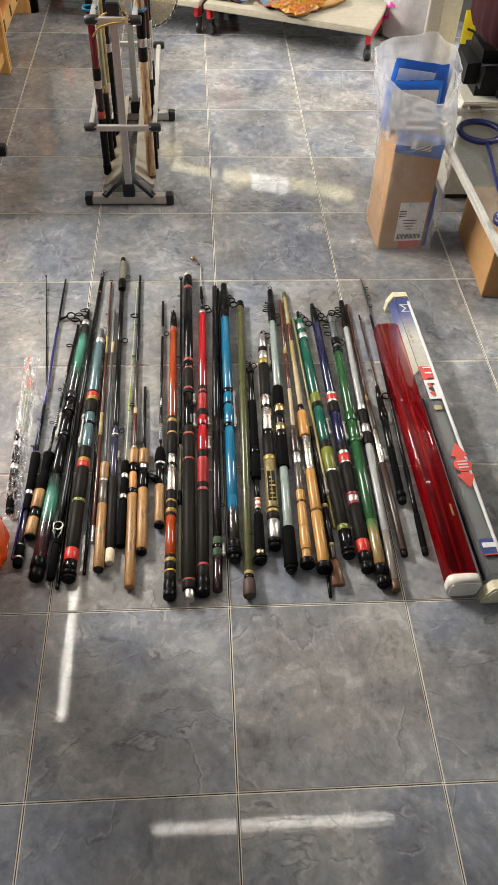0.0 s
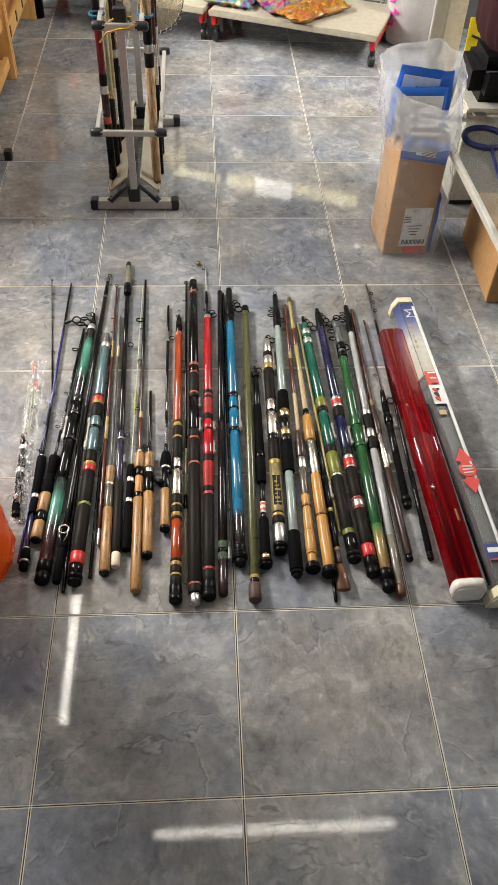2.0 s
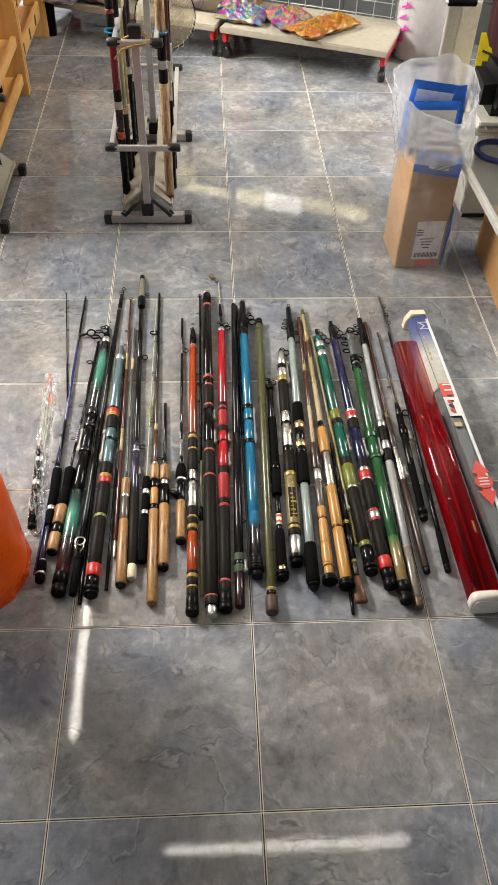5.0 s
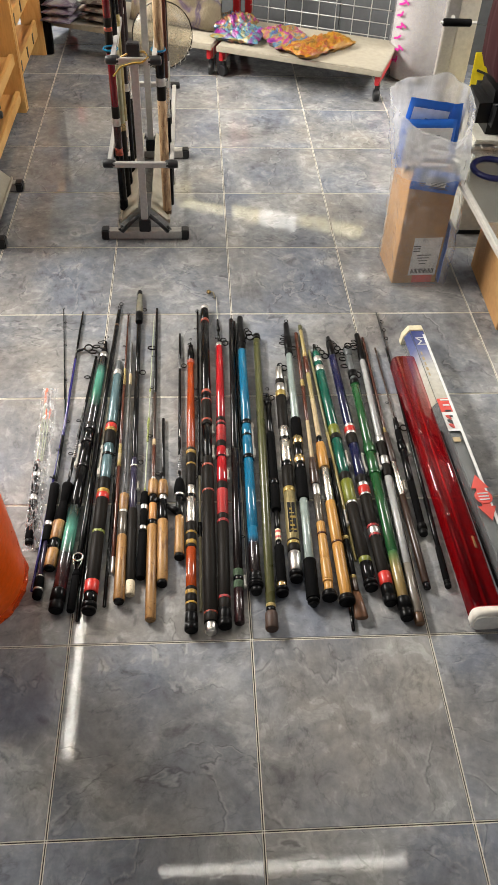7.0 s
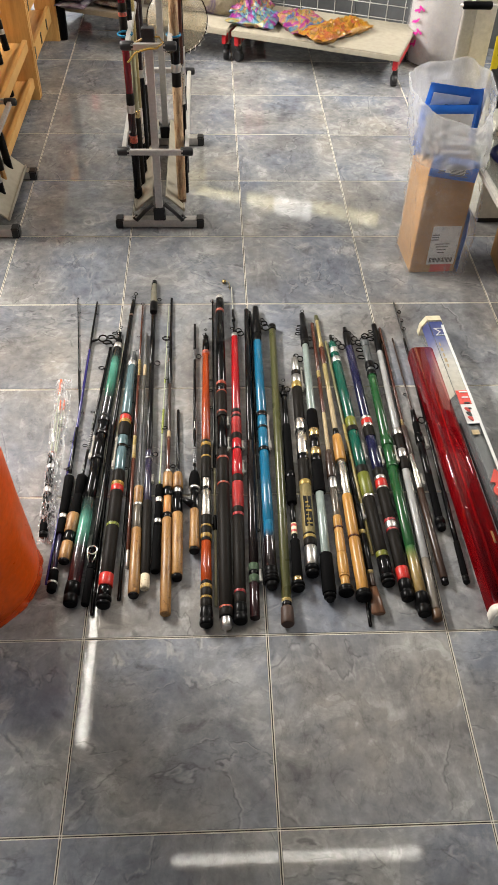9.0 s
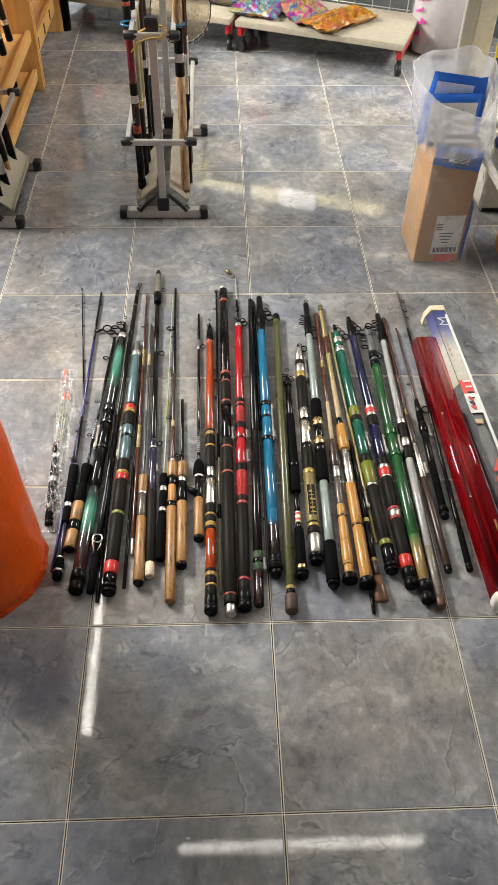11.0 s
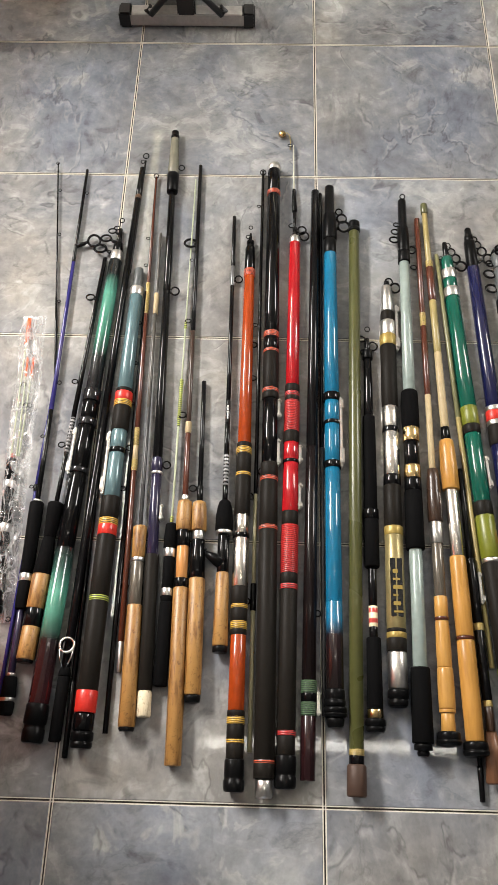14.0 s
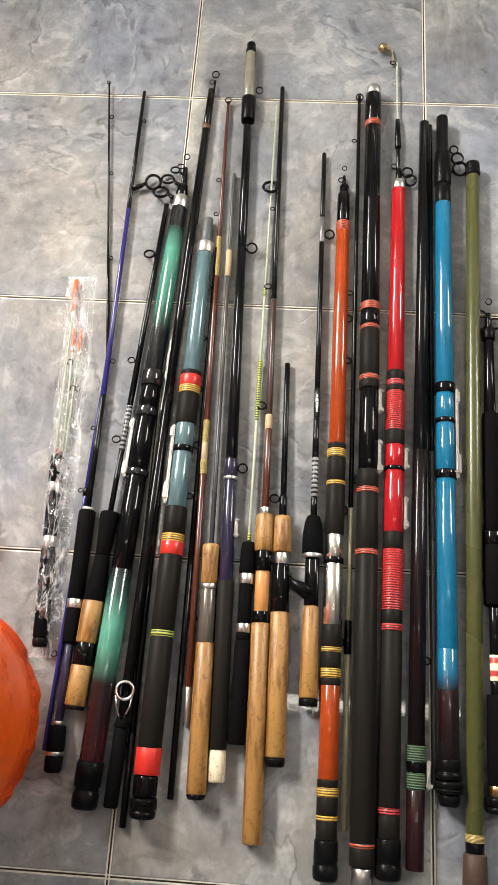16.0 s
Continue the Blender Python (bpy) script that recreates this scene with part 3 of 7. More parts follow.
tube_lamp(pose(0.26, 0.25, CEIL))
tube_lamp(pose(-0.83, 1.40, CEIL, 0, 0, 90), SIDE_TUBE)
tube_lamp(pose(-0.83, 3.45, CEIL, 0, 0, 90), REAR_TUBE)


# ---- rods laid out on the floor ----
RING = {}


def rod(label, butt, tip, segs, guides=(), clips=(), trigger=None):
    """A fishing rod lying from butt to tip; each section is (start, end, radius, radius, material, part)."""
    a, c = Vector(butt), Vector(tip)
    z = (c - a).normalized()
    y = (Vector((0, 0, 1)) - z * z.z).normalized()
    x = y.cross(z)
    m = Matrix(((x.x, y.x, z.x, a.x), (x.y, y.y, z.y, a.y), (x.z, y.z, z.z, a.z), (0, 0, 0, 1)))
    top = empty("fishing_rod", m)
    tagged(top, label, "fishing rod", "fishing rods")

    def radius_at(s):
        for s0, s1, r0, r1, *_ in segs:
            if s0 <= s <= s1:
                return r0 + (r1 - r0) * (s - s0) / max(1e-6, s1 - s0)
        return segs[-1][3]

    for s0, s1, r0, r1, key, kind in segs:
        e = min(0.0005, (s1 - s0) * 0.1, r0 * 0.1)
        if kind == "fore_grip" or (kind == "handle" and key in ("cork", "corkold", "foam", "honey")):
            e = min(0.0018, (s1 - s0) * 0.2, r0 * 0.2)
        if kind == "butt_cap":
            e = min(0.003, (s1 - s0) * 0.2, r0 * 0.25)
        if key == "paddle":
            prof = [(s0, r0 * 0.85), (s0 + 0.003, r0 * 1.05), (s0 + (s1 - s0) * 0.5, r0 * 0.85), (s1, r1)]
        elif kind == "butt_cap" and key == "rubber" and s1 - s0 > 0.015:  # moulded cap with a raised rim and a groove
            g = s1 - s0
            prof = [(s0, r0 * 0.84), (s0 + 0.0015, r0 * 0.97), (s0 + 0.004, r0 * 1.03), (s0 + g * 0.34, r0 * 1.05), (s0 + g * 0.37, r0 * 0.97), (s0 + g * 0.46, r0 * 0.97), (s0 + g * 0.49, r1 * 1.03), (s1 - 0.002, r1 * 1.02), (s1, r1 * 0.95)]
        elif kind == "fore_grip":
            w = max(r0, r1)
            prof = [(s0, r0 - e * 0.6), (s0 + e, r0), (s0 + (s1 - s0) * 0.45, (r0 + w) / 2), (s0 + (s1 - s0) * 0.8, (r1 + w) / 2), (s1 - e, r1), (s1, r1 - e)]
        elif key in ("wood", "honey") and kind == "handle" and s1 - s0 > 0.04:  # turned: slightly bellied, grooved at each end
            g = s1 - s0
            prof = [(s0, r0 * 0.93), (s0 + 0.0025, r0), (s0 + g * 0.4, r0 * 1.04), (s0 + g * 0.75, r1 * 1.02), (s1 - 0.0025, r1), (s1, r1 * 0.93)]
        else:
            prof = [(s0, r0 - e * 0.6), (s0 + e, r0), (s1 - e, r1), (s1, r1 - e * 0.6)]
        piece = part(kind, lathe(prof, 20 if r0 > 0.008 else 12), MAT[key], top)
        if key == "paddle":  # flat blade
            piece.matrix_basis = Matrix.Diagonal((1.12, 0.5, 1, 1))
        if key == "goldpanel":  # dark printed panel with worn lettering bars
            r = r0 * 1.01
            pl = part("printed_panel", box(r * 1.25, 0.0014, (s1 - s0) * 0.62, 0.0006, pose(0, r * 0.93, s0 + (s1 - s0) * 0.42)), MAT["lettered"], top)
            for k in range(6):
                part("print_bar", box(r * (0.95 - 0.22 * (k % 3)), 0.001, 0.0035 + 0.003 * (k % 2), 0.0003, pose(r * 0.12 * (k % 3 - 1), r * 0.93 + 0.0012, s0 + (s1 - s0) * (0.16 + 0.085 * k))), MAT["gold"], pl)
        if key == "lettered":
            for k in range(5):
                part("print_bar", box(r0 * 0.5, 0.0012, 0.004 + 0.0015 * (k % 2), 0.0003, pose(0, r0 * 0.96, s0 + (s1 - s0) * (0.2 + 0.13 * k))), PAPER, top)
    for s, R, side, off in guides:
        w = max(0.0008, R * 0.2)
        r = radius_at(s)
        lift = 0.001 if side else r + w
        off = off or (r + R * 1.1 if side else 0.0)
        part("guide", torus(R, w, pose(-side * off, lift, s, 90 - 14 * (side or 1), 10 * side, 0), 20, 7), MAT["black"], top)
        if side and off > R * 2.2:  # a broad arm carries the ring out from the blank
            part("guide_arm", pipe([(0, r * 0.4, s - R * 1.2), (-side * off * 0.45, lift, s - R * 0.7), (-side * (off - R * 0.9), lift, s - R * 0.15)], [w * 2.2, w * 1.6, w * 0.9], 7), MAT["black"], top)
        elif side:
            part("guide_foot", pipe([(0, r * 0.6, s - R * 1.6), (-side * r, lift, s - R * 0.6), (-side * max(r, off - R), lift, s)], w * 0.7, 6), MAT["black"], top)
    for s0, s1, side in clips:
        r = radius_at((s0 + s1) / 2)
        n = s1 - s0
        cl = part("reel_clip", joined(box(0.0045, 0.011, n, 0.0016, pose(-side * (r + 0.002), 0.003, (s0 + s1) / 2)),
                                      box(0.008, 0.013, n * 0.22, 0.002, pose(-side * (r + 0.003), 0.004, s0 + n * 0.16)),
                                      box(0.007, 0.012, n * 0.14, 0.002, pose(-side * (r + 0.003), 0.004, s1 - n * 0.1))), MAT["silver"], top, "steel reel clip")
    if trigger:
        f, side = trigger
        L = (c - a).length
        s = f * L
        r = radius_at(s)
        part("trigger", pipe([(0, 0, s - 0.012), (-side * (r + 0.006), 0, s - 0.002), (-side * (r + 0.016), 0, s + 0.004), (-side * (r + 0.021), 0, s + 0.015)], [0.012, 0.009, 0.006, 0.004], 10), MAT["rubber"], top)
    return top


rod("slim two-piece spinning rod with blue blank and black foam handle", (-0.483, 0.115, 0.012), (-0.481, 1.205, 0.006), [
    (-0.000, 0.020, 0.0107, 0.0115, "foam", "butt_cap"),
    (0.020, 0.025, 0.0115, 0.0116, "silver", "band"),
    (0.025, 0.057, 0.0116, 0.0102, "foam", "handle"),
    (0.057, 0.062, 0.0066, 0.0066, "silver", "band"),
    (0.062, 0.161, 0.0058, 0.0060, "purple", "reel_seat"),
    (0.161, 0.207, 0.0106, 0.0107, "foam", "handle"),
    (0.207, 0.219, 0.0107, 0.0107, "silver", "band"),
    (0.219, 0.344, 0.0107, 0.0119, "foam", "fore_grip"),
    (0.344, 0.348, 0.0080, 0.0080, "silver", "band"),
    (0.348, 0.521, 0.0044, 0.0042, "black", "blank"),
    (0.521, 0.850, 0.0042, 0.0037, "bluep", "blank"),
    (0.850, 1.090, 0.0037, 0.0029, "nearblack", "blank")],
    guides=[(0.903, 0.0120, 1, 0.0351), (0.577, 0.0034, 1, 0.0000), (0.468, 0.0033, -1, 0.0000), (1.026, 0.0029, 1, 0.0000)], clips=[])
rod("thin dark blue rod section lying against a handle", (-0.499, 0.140, 0.004), (-0.484, 0.684, 0.006), [
    (0.000, 0.341, 0.0033, 0.0032, "bluep", "blank"),
    (0.341, 0.353, 0.0044, 0.0044, "black", "band"),
    (0.353, 0.544, 0.0032, 0.0030, "bluep", "blank")],
    guides=[(0.121, 0.0038, -1, 0.0000), (0.349, 0.0032, -1, 0.0000)], clips=[])
rod("very fine dark rod tip with tiny ring guides", (-0.484, 0.695, 0.003), (-0.545, 1.223, 0.006), [
    (-0.000, 0.188, 0.0025, 0.0022, "nearblack", "blank"),
    (0.188, 0.531, 0.0018, 0.0015, "nearblack", "blank")],
    guides=[(0.529, 0.0029, 0, 0.0000), (0.456, 0.0029, 1, 0.0000), (0.341, 0.0028, 1, 0.0000), (0.179, 0.0027, 1, 0.0000)], clips=[])
rod("casting rod with split cork grips and a black foam fore grip", (-0.464, 0.192, 0.015), (-0.420, 0.977, 0.006), [
    (0.000, 0.005, 0.0125, 0.0132, "nearblack", "butt_cap"),
    (0.005, 0.056, 0.0140, 0.0142, "cork", "handle"),
    (0.056, 0.085, 0.0134, 0.0136, "black", "band"),
    (0.085, 0.141, 0.0143, 0.0153, "cork", "handle"),
    (0.141, 0.204, 0.0153, 0.0101, "foam", "reel_seat"),
    (0.204, 0.266, 0.0101, 0.0135, "foam", "fore_grip"),
    (0.266, 0.358, 0.0040, 0.0041, "black", "blank"),
    (0.358, 0.429, 0.0045, 0.0046, "decor", "blank"),
    (0.429, 0.786, 0.0046, 0.0041, "black", "blank")],
    guides=[(0.690, 0.0080, -1, 0.0000), (0.503, 0.0051, -1, 0.0000), (0.375, 0.0057, -1, 0.0000)], clips=[])
rod("thick telescopic rod, black fading to teal green, with folded guides", (-0.436, 0.076, 0.017), (-0.395, 1.049, 0.006), [
    (-0.000, 0.056, 0.0162, 0.0172, "rubber", "butt_cap"),
    (0.056, 0.302, 0.0158, 0.0155, "g_teal1", "blank"),
    (0.302, 0.436, 0.0147, 0.0153, "black", "blank"),
    (0.436, 0.445, 0.0169, 0.0170, "blackclear", "band"),
    (0.445, 0.528, 0.0145, 0.0149, "black", "blank"),
    (0.528, 0.541, 0.0165, 0.0166, "blackclear", "band"),
    (0.541, 0.577, 0.0141, 0.0143, "black", "blank"),
    (0.577, 0.601, 0.0159, 0.0160, "blackclear", "band"),
    (0.601, 0.893, 0.0135, 0.0127, "g_teal2", "blank"),
    (0.893, 0.915, 0.0127, 0.0119, "silver", "band"),
    (0.915, 0.937, 0.0101, 0.0092, "black", "band"),
    (0.937, 0.974, 0.0055, 0.0037, "black", "band")],
    guides=[(0.923, 0.0119, -1, 0.0348), (0.949, 0.0101, -1, 0.0268), (0.968, 0.0074, -1, 0.0167), (0.976, 0.0056, -1, 0.0084), (0.993, 0.0047, 0, 0.0000)], clips=[(0.432, 0.523, -1)])
butt_ring_rod = rod("black spinning rod with a ringed butt and a long glossy blank", (-0.404, 0.079, 0.010), (-0.365, 1.211, 0.006), [
    (0.000, 0.095, 0.0092, 0.0095, "foam", "handle"),
    (0.095, 0.109, 0.0102, 0.0080, "foam", "handle"),
    (0.109, 0.563, 0.0073, 0.0071, "nearblack", "blank"),
    (0.563, 1.049, 0.0067, 0.0066, "black", "blank"),
    (1.049, 1.058, 0.0071, 0.0071, "brown", "band"),
    (1.058, 1.133, 0.0062, 0.0058, "black", "blank")],
    guides=[(0.141, 0.0096, 0, 0.0000), (1.145, 0.0039, 0, 0.0000)], clips=[])
part("guide_frame", torus(0.0112, 0.0020, pose(0, 0.0135, 0.141, 90, 0, 0), 24, 8), MAT["chrome"], butt_ring_rod, "chrome ring guide")
for k in (-1, 1):
    part("guide_wire", pipe([(k * 0.0112, 0.0135, 0.139), (k * 0.009, 0.013, 0.122), (k * 0.003, 0.0105, 0.108)], 0.0011, 6), MAT["chrome"], butt_ring_rod)
rod("thin black rod piece with an end ring", (-0.369, 0.946, 0.002), (-0.360, 1.233, 0.006), [
    (0.000, 0.287, 0.0023, 0.0019, "nearblack", "blank")],
    guides=[(0.297, 0.0058, 0, 0.0000)], clips=[])
rod("thin plain black rod section", (-0.387, 0.057, 0.005), (-0.384, 0.698, 0.006), [
    (0.000, 0.111, 0.0045, 0.0047, "nearblack", "blank"),
    (0.111, 0.641, 0.0044, 0.0042, "black", "blank")],
    guides=[(0.097, 0.0036, -1, 0.0000)], clips=[])
rod("thick black and steel blue telescopic rod with red yellow bands", (-0.362, 0.070, 0.017), (-0.349, 0.950, 0.009), [
    (-0.000, 0.024, 0.0161, 0.0170, "rubber", "butt_cap"),
    (0.024, 0.051, 0.0156, 0.0157, "black", "butt_cap"),
    (0.051, 0.083, 0.0164, 0.0166, "redband", "band"),
    (0.083, 0.221, 0.0159, 0.0158, "foamsm", "handle"),
    (0.221, 0.229, 0.0158, 0.0158, "ygband", "band"),
    (0.229, 0.331, 0.0158, 0.0159, "foamsm", "handle"),
    (0.331, 0.349, 0.0159, 0.0160, "redband", "band"),
    (0.349, 0.360, 0.0160, 0.0161, "yellow", "band"),
    (0.360, 0.399, 0.0157, 0.0159, "foamsm", "handle"),
    (0.399, 0.481, 0.0135, 0.0138, "steelblue", "blank"),
    (0.481, 0.490, 0.0150, 0.0151, "black", "band"),
    (0.490, 0.525, 0.0139, 0.0140, "steelblue", "blank"),
    (0.525, 0.572, 0.0156, 0.0158, "foamsm", "handle"),
    (0.572, 0.584, 0.0158, 0.0159, "yellow", "band"),
    (0.584, 0.601, 0.0159, 0.0160, "redband", "band"),
    (0.601, 0.608, 0.0155, 0.0156, "foamsm", "band"),
    (0.608, 0.814, 0.0135, 0.0120, "steelblue", "blank"),
    (0.814, 0.833, 0.0129, 0.0130, "silver", "band"),
    (0.833, 0.880, 0.0089, 0.0081, "greytip", "butt_cap")],
    guides=[], clips=[(0.403, 0.522, -1)])
rod("thin black rod section with small guides", (-0.330, 0.093, 0.004), (-0.332, 0.898, 0.006), [
    (-0.000, 0.299, 0.0042, 0.0043, "nearblack", "blank"),
    (0.299, 0.805, 0.0039, 0.0031, "black", "blank")],
    guides=[(0.226, 0.0053, 1, 0.0000), (0.396, 0.0048, -1, 0.0000), (0.561, 0.0050, -1, 0.0000), (0.645, 0.0043, -1, 0.0000), (0.733, 0.0044, -1, 0.0000)], clips=[])
rod("slim brown rod with yellow thread wraps and a steel ferrule", (-0.318, 0.183, 0.005), (-0.334, 1.188, 0.006), [
    (-0.000, 0.047, 0.0040, 0.0041, "silver", "band"),
    (0.047, 0.340, 0.0048, 0.0048, "brownred", "blank"),
    (0.340, 0.361, 0.0052, 0.0053, "goldwrap", "band"),
    (0.361, 0.387, 0.0049, 0.0049, "beige", "band"),
    (0.387, 0.422, 0.0049, 0.0049, "goldwrap", "band"),
    (0.422, 0.664, 0.0045, 0.0044, "brownred", "blank"),
    (0.664, 0.736, 0.0044, 0.0040, "goldwrap", "band"),
    (0.736, 1.005, 0.0036, 0.0024, "brownred", "blank")],
    guides=[(0.383, 0.0057, -1, 0.0000), (0.778, 0.0036, -1, 0.0000), (0.844, 0.0037, -1, 0.0000), (1.005, 0.0048, 0, 0.0000)], clips=[])
rod("cork handled rod with grey seat and a two-piece slim grey blank", (-0.297, 0.096, 0.013), (-0.314, 1.040, 0.006), [
    (-0.000, 0.006, 0.0113, 0.0127, "nearblack", "butt_cap"),
    (0.006, 0.191, 0.0131, 0.0124, "corkold", "handle"),
    (0.191, 0.262, 0.0109, 0.0107, "greyseat", "reel_seat"),
    (0.262, 0.269, 0.0115, 0.0115, "silver", "band"),
    (0.269, 0.324, 0.0111, 0.0117, "cork", "fore_grip"),
    (0.324, 0.549, 0.0035, 0.0033, "darkgrey", "blank"),
    (0.549, 0.750, 0.0033, 0.0035, "greyolive", "blank"),
    (0.750, 0.797, 0.0048, 0.0049, "beige", "band"),
    (0.797, 0.945, 0.0031, 0.0028, "greyolive", "blank")],
    guides=[], clips=[])
rod("long dark purple telescopic rod with clear tip cover", (-0.273, 0.117, 0.011), (-0.302, 1.312, 0.009), [
    (-0.000, 0.039, 0.0110, 0.0111, "corkpale", "butt_cap"),
    (0.039, 0.254, 0.0111, 0.0115, "foamsm", "handle"),
    (0.254, 0.397, 0.0096, 0.0088, "purple", "blank"),
    (0.397, 0.402, 0.0104, 0.0104, "silver", "band"),
    (0.402, 0.428, 0.0096, 0.0097, "purple", "blank"),
    (0.428, 0.780, 0.0085, 0.0071, "nearblack", "blank"),
    (0.780, 1.028, 0.0071, 0.0071, "black", "blank"),
    (1.028, 1.075, 0.0114, 0.0125, "rubber", "band"),
    (1.075, 1.174, 0.0115, 0.0088, "clearcover", "band"),
    (1.174, 1.195, 0.0088, 0.0079, "rubber", "butt_cap")],
    guides=[(0.780, 0.0080, 1, 0.0000), (0.415, 0.0064, 1, 0.0000), (1.093, 0.0058, 1, 0.0000)], clips=[(0.312, 0.341, 1)])
rod("short black foam rod handle with pale quiver tip", (-0.251, 0.163, 0.011), (-0.251, 1.183, 0.006), [
    (0.000, 0.130, 0.0108, 0.0105, "foam", "handle"),
    (0.130, 0.140, 0.0090, 0.0098, "foam", "reel_seat"),
    (0.140, 0.152, 0.0098, 0.0098, "silver", "band"),
    (0.152, 0.205, 0.0090, 0.0092, "foam", "reel_seat"),
    (0.205, 0.219, 0.0100, 0.0100, "silver", "band"),
    (0.219, 0.263, 0.0108, 0.0094, "foam", "fore_grip"),
    (0.263, 0.276, 0.0027, 0.0027, "ygband", "band"),
    (0.276, 0.445, 0.0020, 0.0021, "paleyellow", "blank"),
    (0.445, 0.458, 0.0029, 0.0029, "ygband", "band"),
    (0.458, 0.540, 0.0033, 0.0034, "ygband", "band"),
    (0.540, 0.651, 0.0017, 0.0017, "paleyellow", "blank"),
    (0.651, 0.666, 0.0026, 0.0026, "ygband", "band"),
    (0.666, 1.020, 0.0017, 0.0014, "paleyellow", "blank")],
    guides=[], clips=[])
rod("cork handled spinning rod with a slim dark brown blank", (-0.224, 0.050, 0.012), (-0.243, 1.221, 0.006), [
    (0.000, 0.267, 0.0125, 0.0128, "corkold", "handle"),
    (0.267, 0.282, 0.0121, 0.0121, "black", "band"),
    (0.282, 0.337, 0.0098, 0.0100, "orangewood", "reel_seat"),
    (0.337, 0.364, 0.0116, 0.0116, "black", "reel_seat"),
    (0.364, 0.417, 0.0132, 0.0118, "cork", "fore_grip"),
    (0.417, 0.427, 0.0063, 0.0063, "silver", "band"),
    (0.427, 0.545, 0.0051, 0.0049, "brownred", "blank"),
    (0.545, 0.567, 0.0053, 0.0054, "beige", "band"),
    (0.567, 0.759, 0.0045, 0.0043, "darkbrown", "blank"),
    (0.759, 1.171, 0.0043, 0.0038, "nearblack", "blank")],
    guides=[(0.966, 0.0119, -1, 0.0128), (0.781, 0.0052, -1, 0.0000), (0.581, 0.0066, -1, 0.0000), (0.924, 0.0036, -1, 0.0000)], clips=[])
rod("short casting rod with cork grip and black trigger reel seat", (-0.200, 0.140, 0.013), (-0.210, 0.701, 0.006), [
    (-0.000, 0.011, 0.0121, 0.0129, "rubber", "butt_cap"),
    (0.011, 0.193, 0.0129, 0.0132, "cork", "handle"),
    (0.193, 0.258, 0.0129, 0.0116, "black", "reel_seat"),
    (0.258, 0.274, 0.0100, 0.0101, "silver", "band"),
    (0.274, 0.326, 0.0132, 0.0110, "cork", "fore_grip"),
    (0.326, 0.355, 0.0055, 0.0056, "black", "band"),
    (0.355, 0.562, 0.0044, 0.0042, "nearblack", "blank")],
    guides=[(0.351, 0.0063, -1, 0.0000)], clips=[])
rod("casting rod with pistol cork grip and black foam fore grip", (-0.161, 0.215, 0.014), (-0.167, 1.086, 0.006), [
    (0.000, 0.010, 0.0124, 0.0124, "rubber", "butt_cap"),
    (0.010, 0.128, 0.0124, 0.0106, "cork", "handle"),
    (0.128, 0.193, 0.0098, 0.0100, "black", "reel_seat"),
    (0.193, 0.199, 0.0139, 0.0139, "silver", "band"),
    (0.199, 0.253, 0.0147, 0.0094, "foam", "fore_grip"),
    (0.253, 0.281, 0.0047, 0.0048, "black", "blank"),
    (0.281, 0.340, 0.0048, 0.0048, "decor", "blank"),
    (0.340, 0.401, 0.0048, 0.0045, "nearblack", "blank"),
    (0.401, 0.446, 0.0045, 0.0046, "lettered", "blank"),
    (0.446, 0.699, 0.0042, 0.0040, "nearblack", "blank"),
    (0.699, 0.746, 0.0044, 0.0040, "silver2", "band"),
    (0.746, 0.871, 0.0040, 0.0037, "nearblack", "blank")],
    guides=[(0.714, 0.0071, 1, 0.0000)], clips=[], trigger=(.178, -1))
rod("orange telescopic rod with black and yellow wraps and a chrome seat", (-0.133, 0.017, 0.015), (-0.133, 1.043, 0.006), [
    (-0.000, 0.045, 0.0150, 0.0145, "rubber", "butt_cap"),
    (0.045, 0.066, 0.0131, 0.0132, "foamsm", "handle"),
    (0.066, 0.072, 0.0136, 0.0136, "yellow", "band"),
    (0.072, 0.093, 0.0133, 0.0133, "foamsm", "handle"),
    (0.093, 0.104, 0.0137, 0.0137, "yellow", "band"),
    (0.104, 0.113, 0.0134, 0.0134, "foamsm", "handle"),
    (0.113, 0.226, 0.0127, 0.0125, "orange", "blank"),
    (0.226, 0.235, 0.0132, 0.0132, "foamsm", "handle"),
    (0.235, 0.247, 0.0136, 0.0136, "yellow", "band"),
    (0.247, 0.268, 0.0133, 0.0134, "foamsm", "handle"),
    (0.268, 0.274, 0.0137, 0.0138, "yellow", "band"),
    (0.274, 0.303, 0.0134, 0.0135, "foamsm", "handle"),
    (0.303, 0.385, 0.0135, 0.0131, "chrome", "reel_seat"),
    (0.385, 0.393, 0.0139, 0.0139, "black", "band"),
    (0.393, 0.426, 0.0116, 0.0117, "chrome", "reel_seat"),
    (0.426, 0.496, 0.0132, 0.0135, "foamsm", "handle"),
    (0.496, 0.503, 0.0135, 0.0135, "yellow", "band"),
    (0.503, 0.538, 0.0132, 0.0133, "foamsm", "handle"),
    (0.538, 0.550, 0.0137, 0.0137, "yellow", "band"),
    (0.550, 0.559, 0.0133, 0.0134, "foamsm", "band"),
    (0.559, 0.919, 0.0117, 0.0103, "orange", "blank"),
    (0.919, 0.935, 0.0112, 0.0112, "redor", "band"),
    (0.935, 0.989, 0.0103, 0.0100, "black", "band"),
    (0.989, 1.006, 0.0073, 0.0064, "black", "band"),
    (1.006, 1.026, 0.0032, 0.0023, "black", "band")],
    guides=[(0.997, 0.0064, 0, 0.0000), (1.017, 0.0055, -1, 0.0037), (1.039, 0.0037, 0, 0.0000)], clips=[])
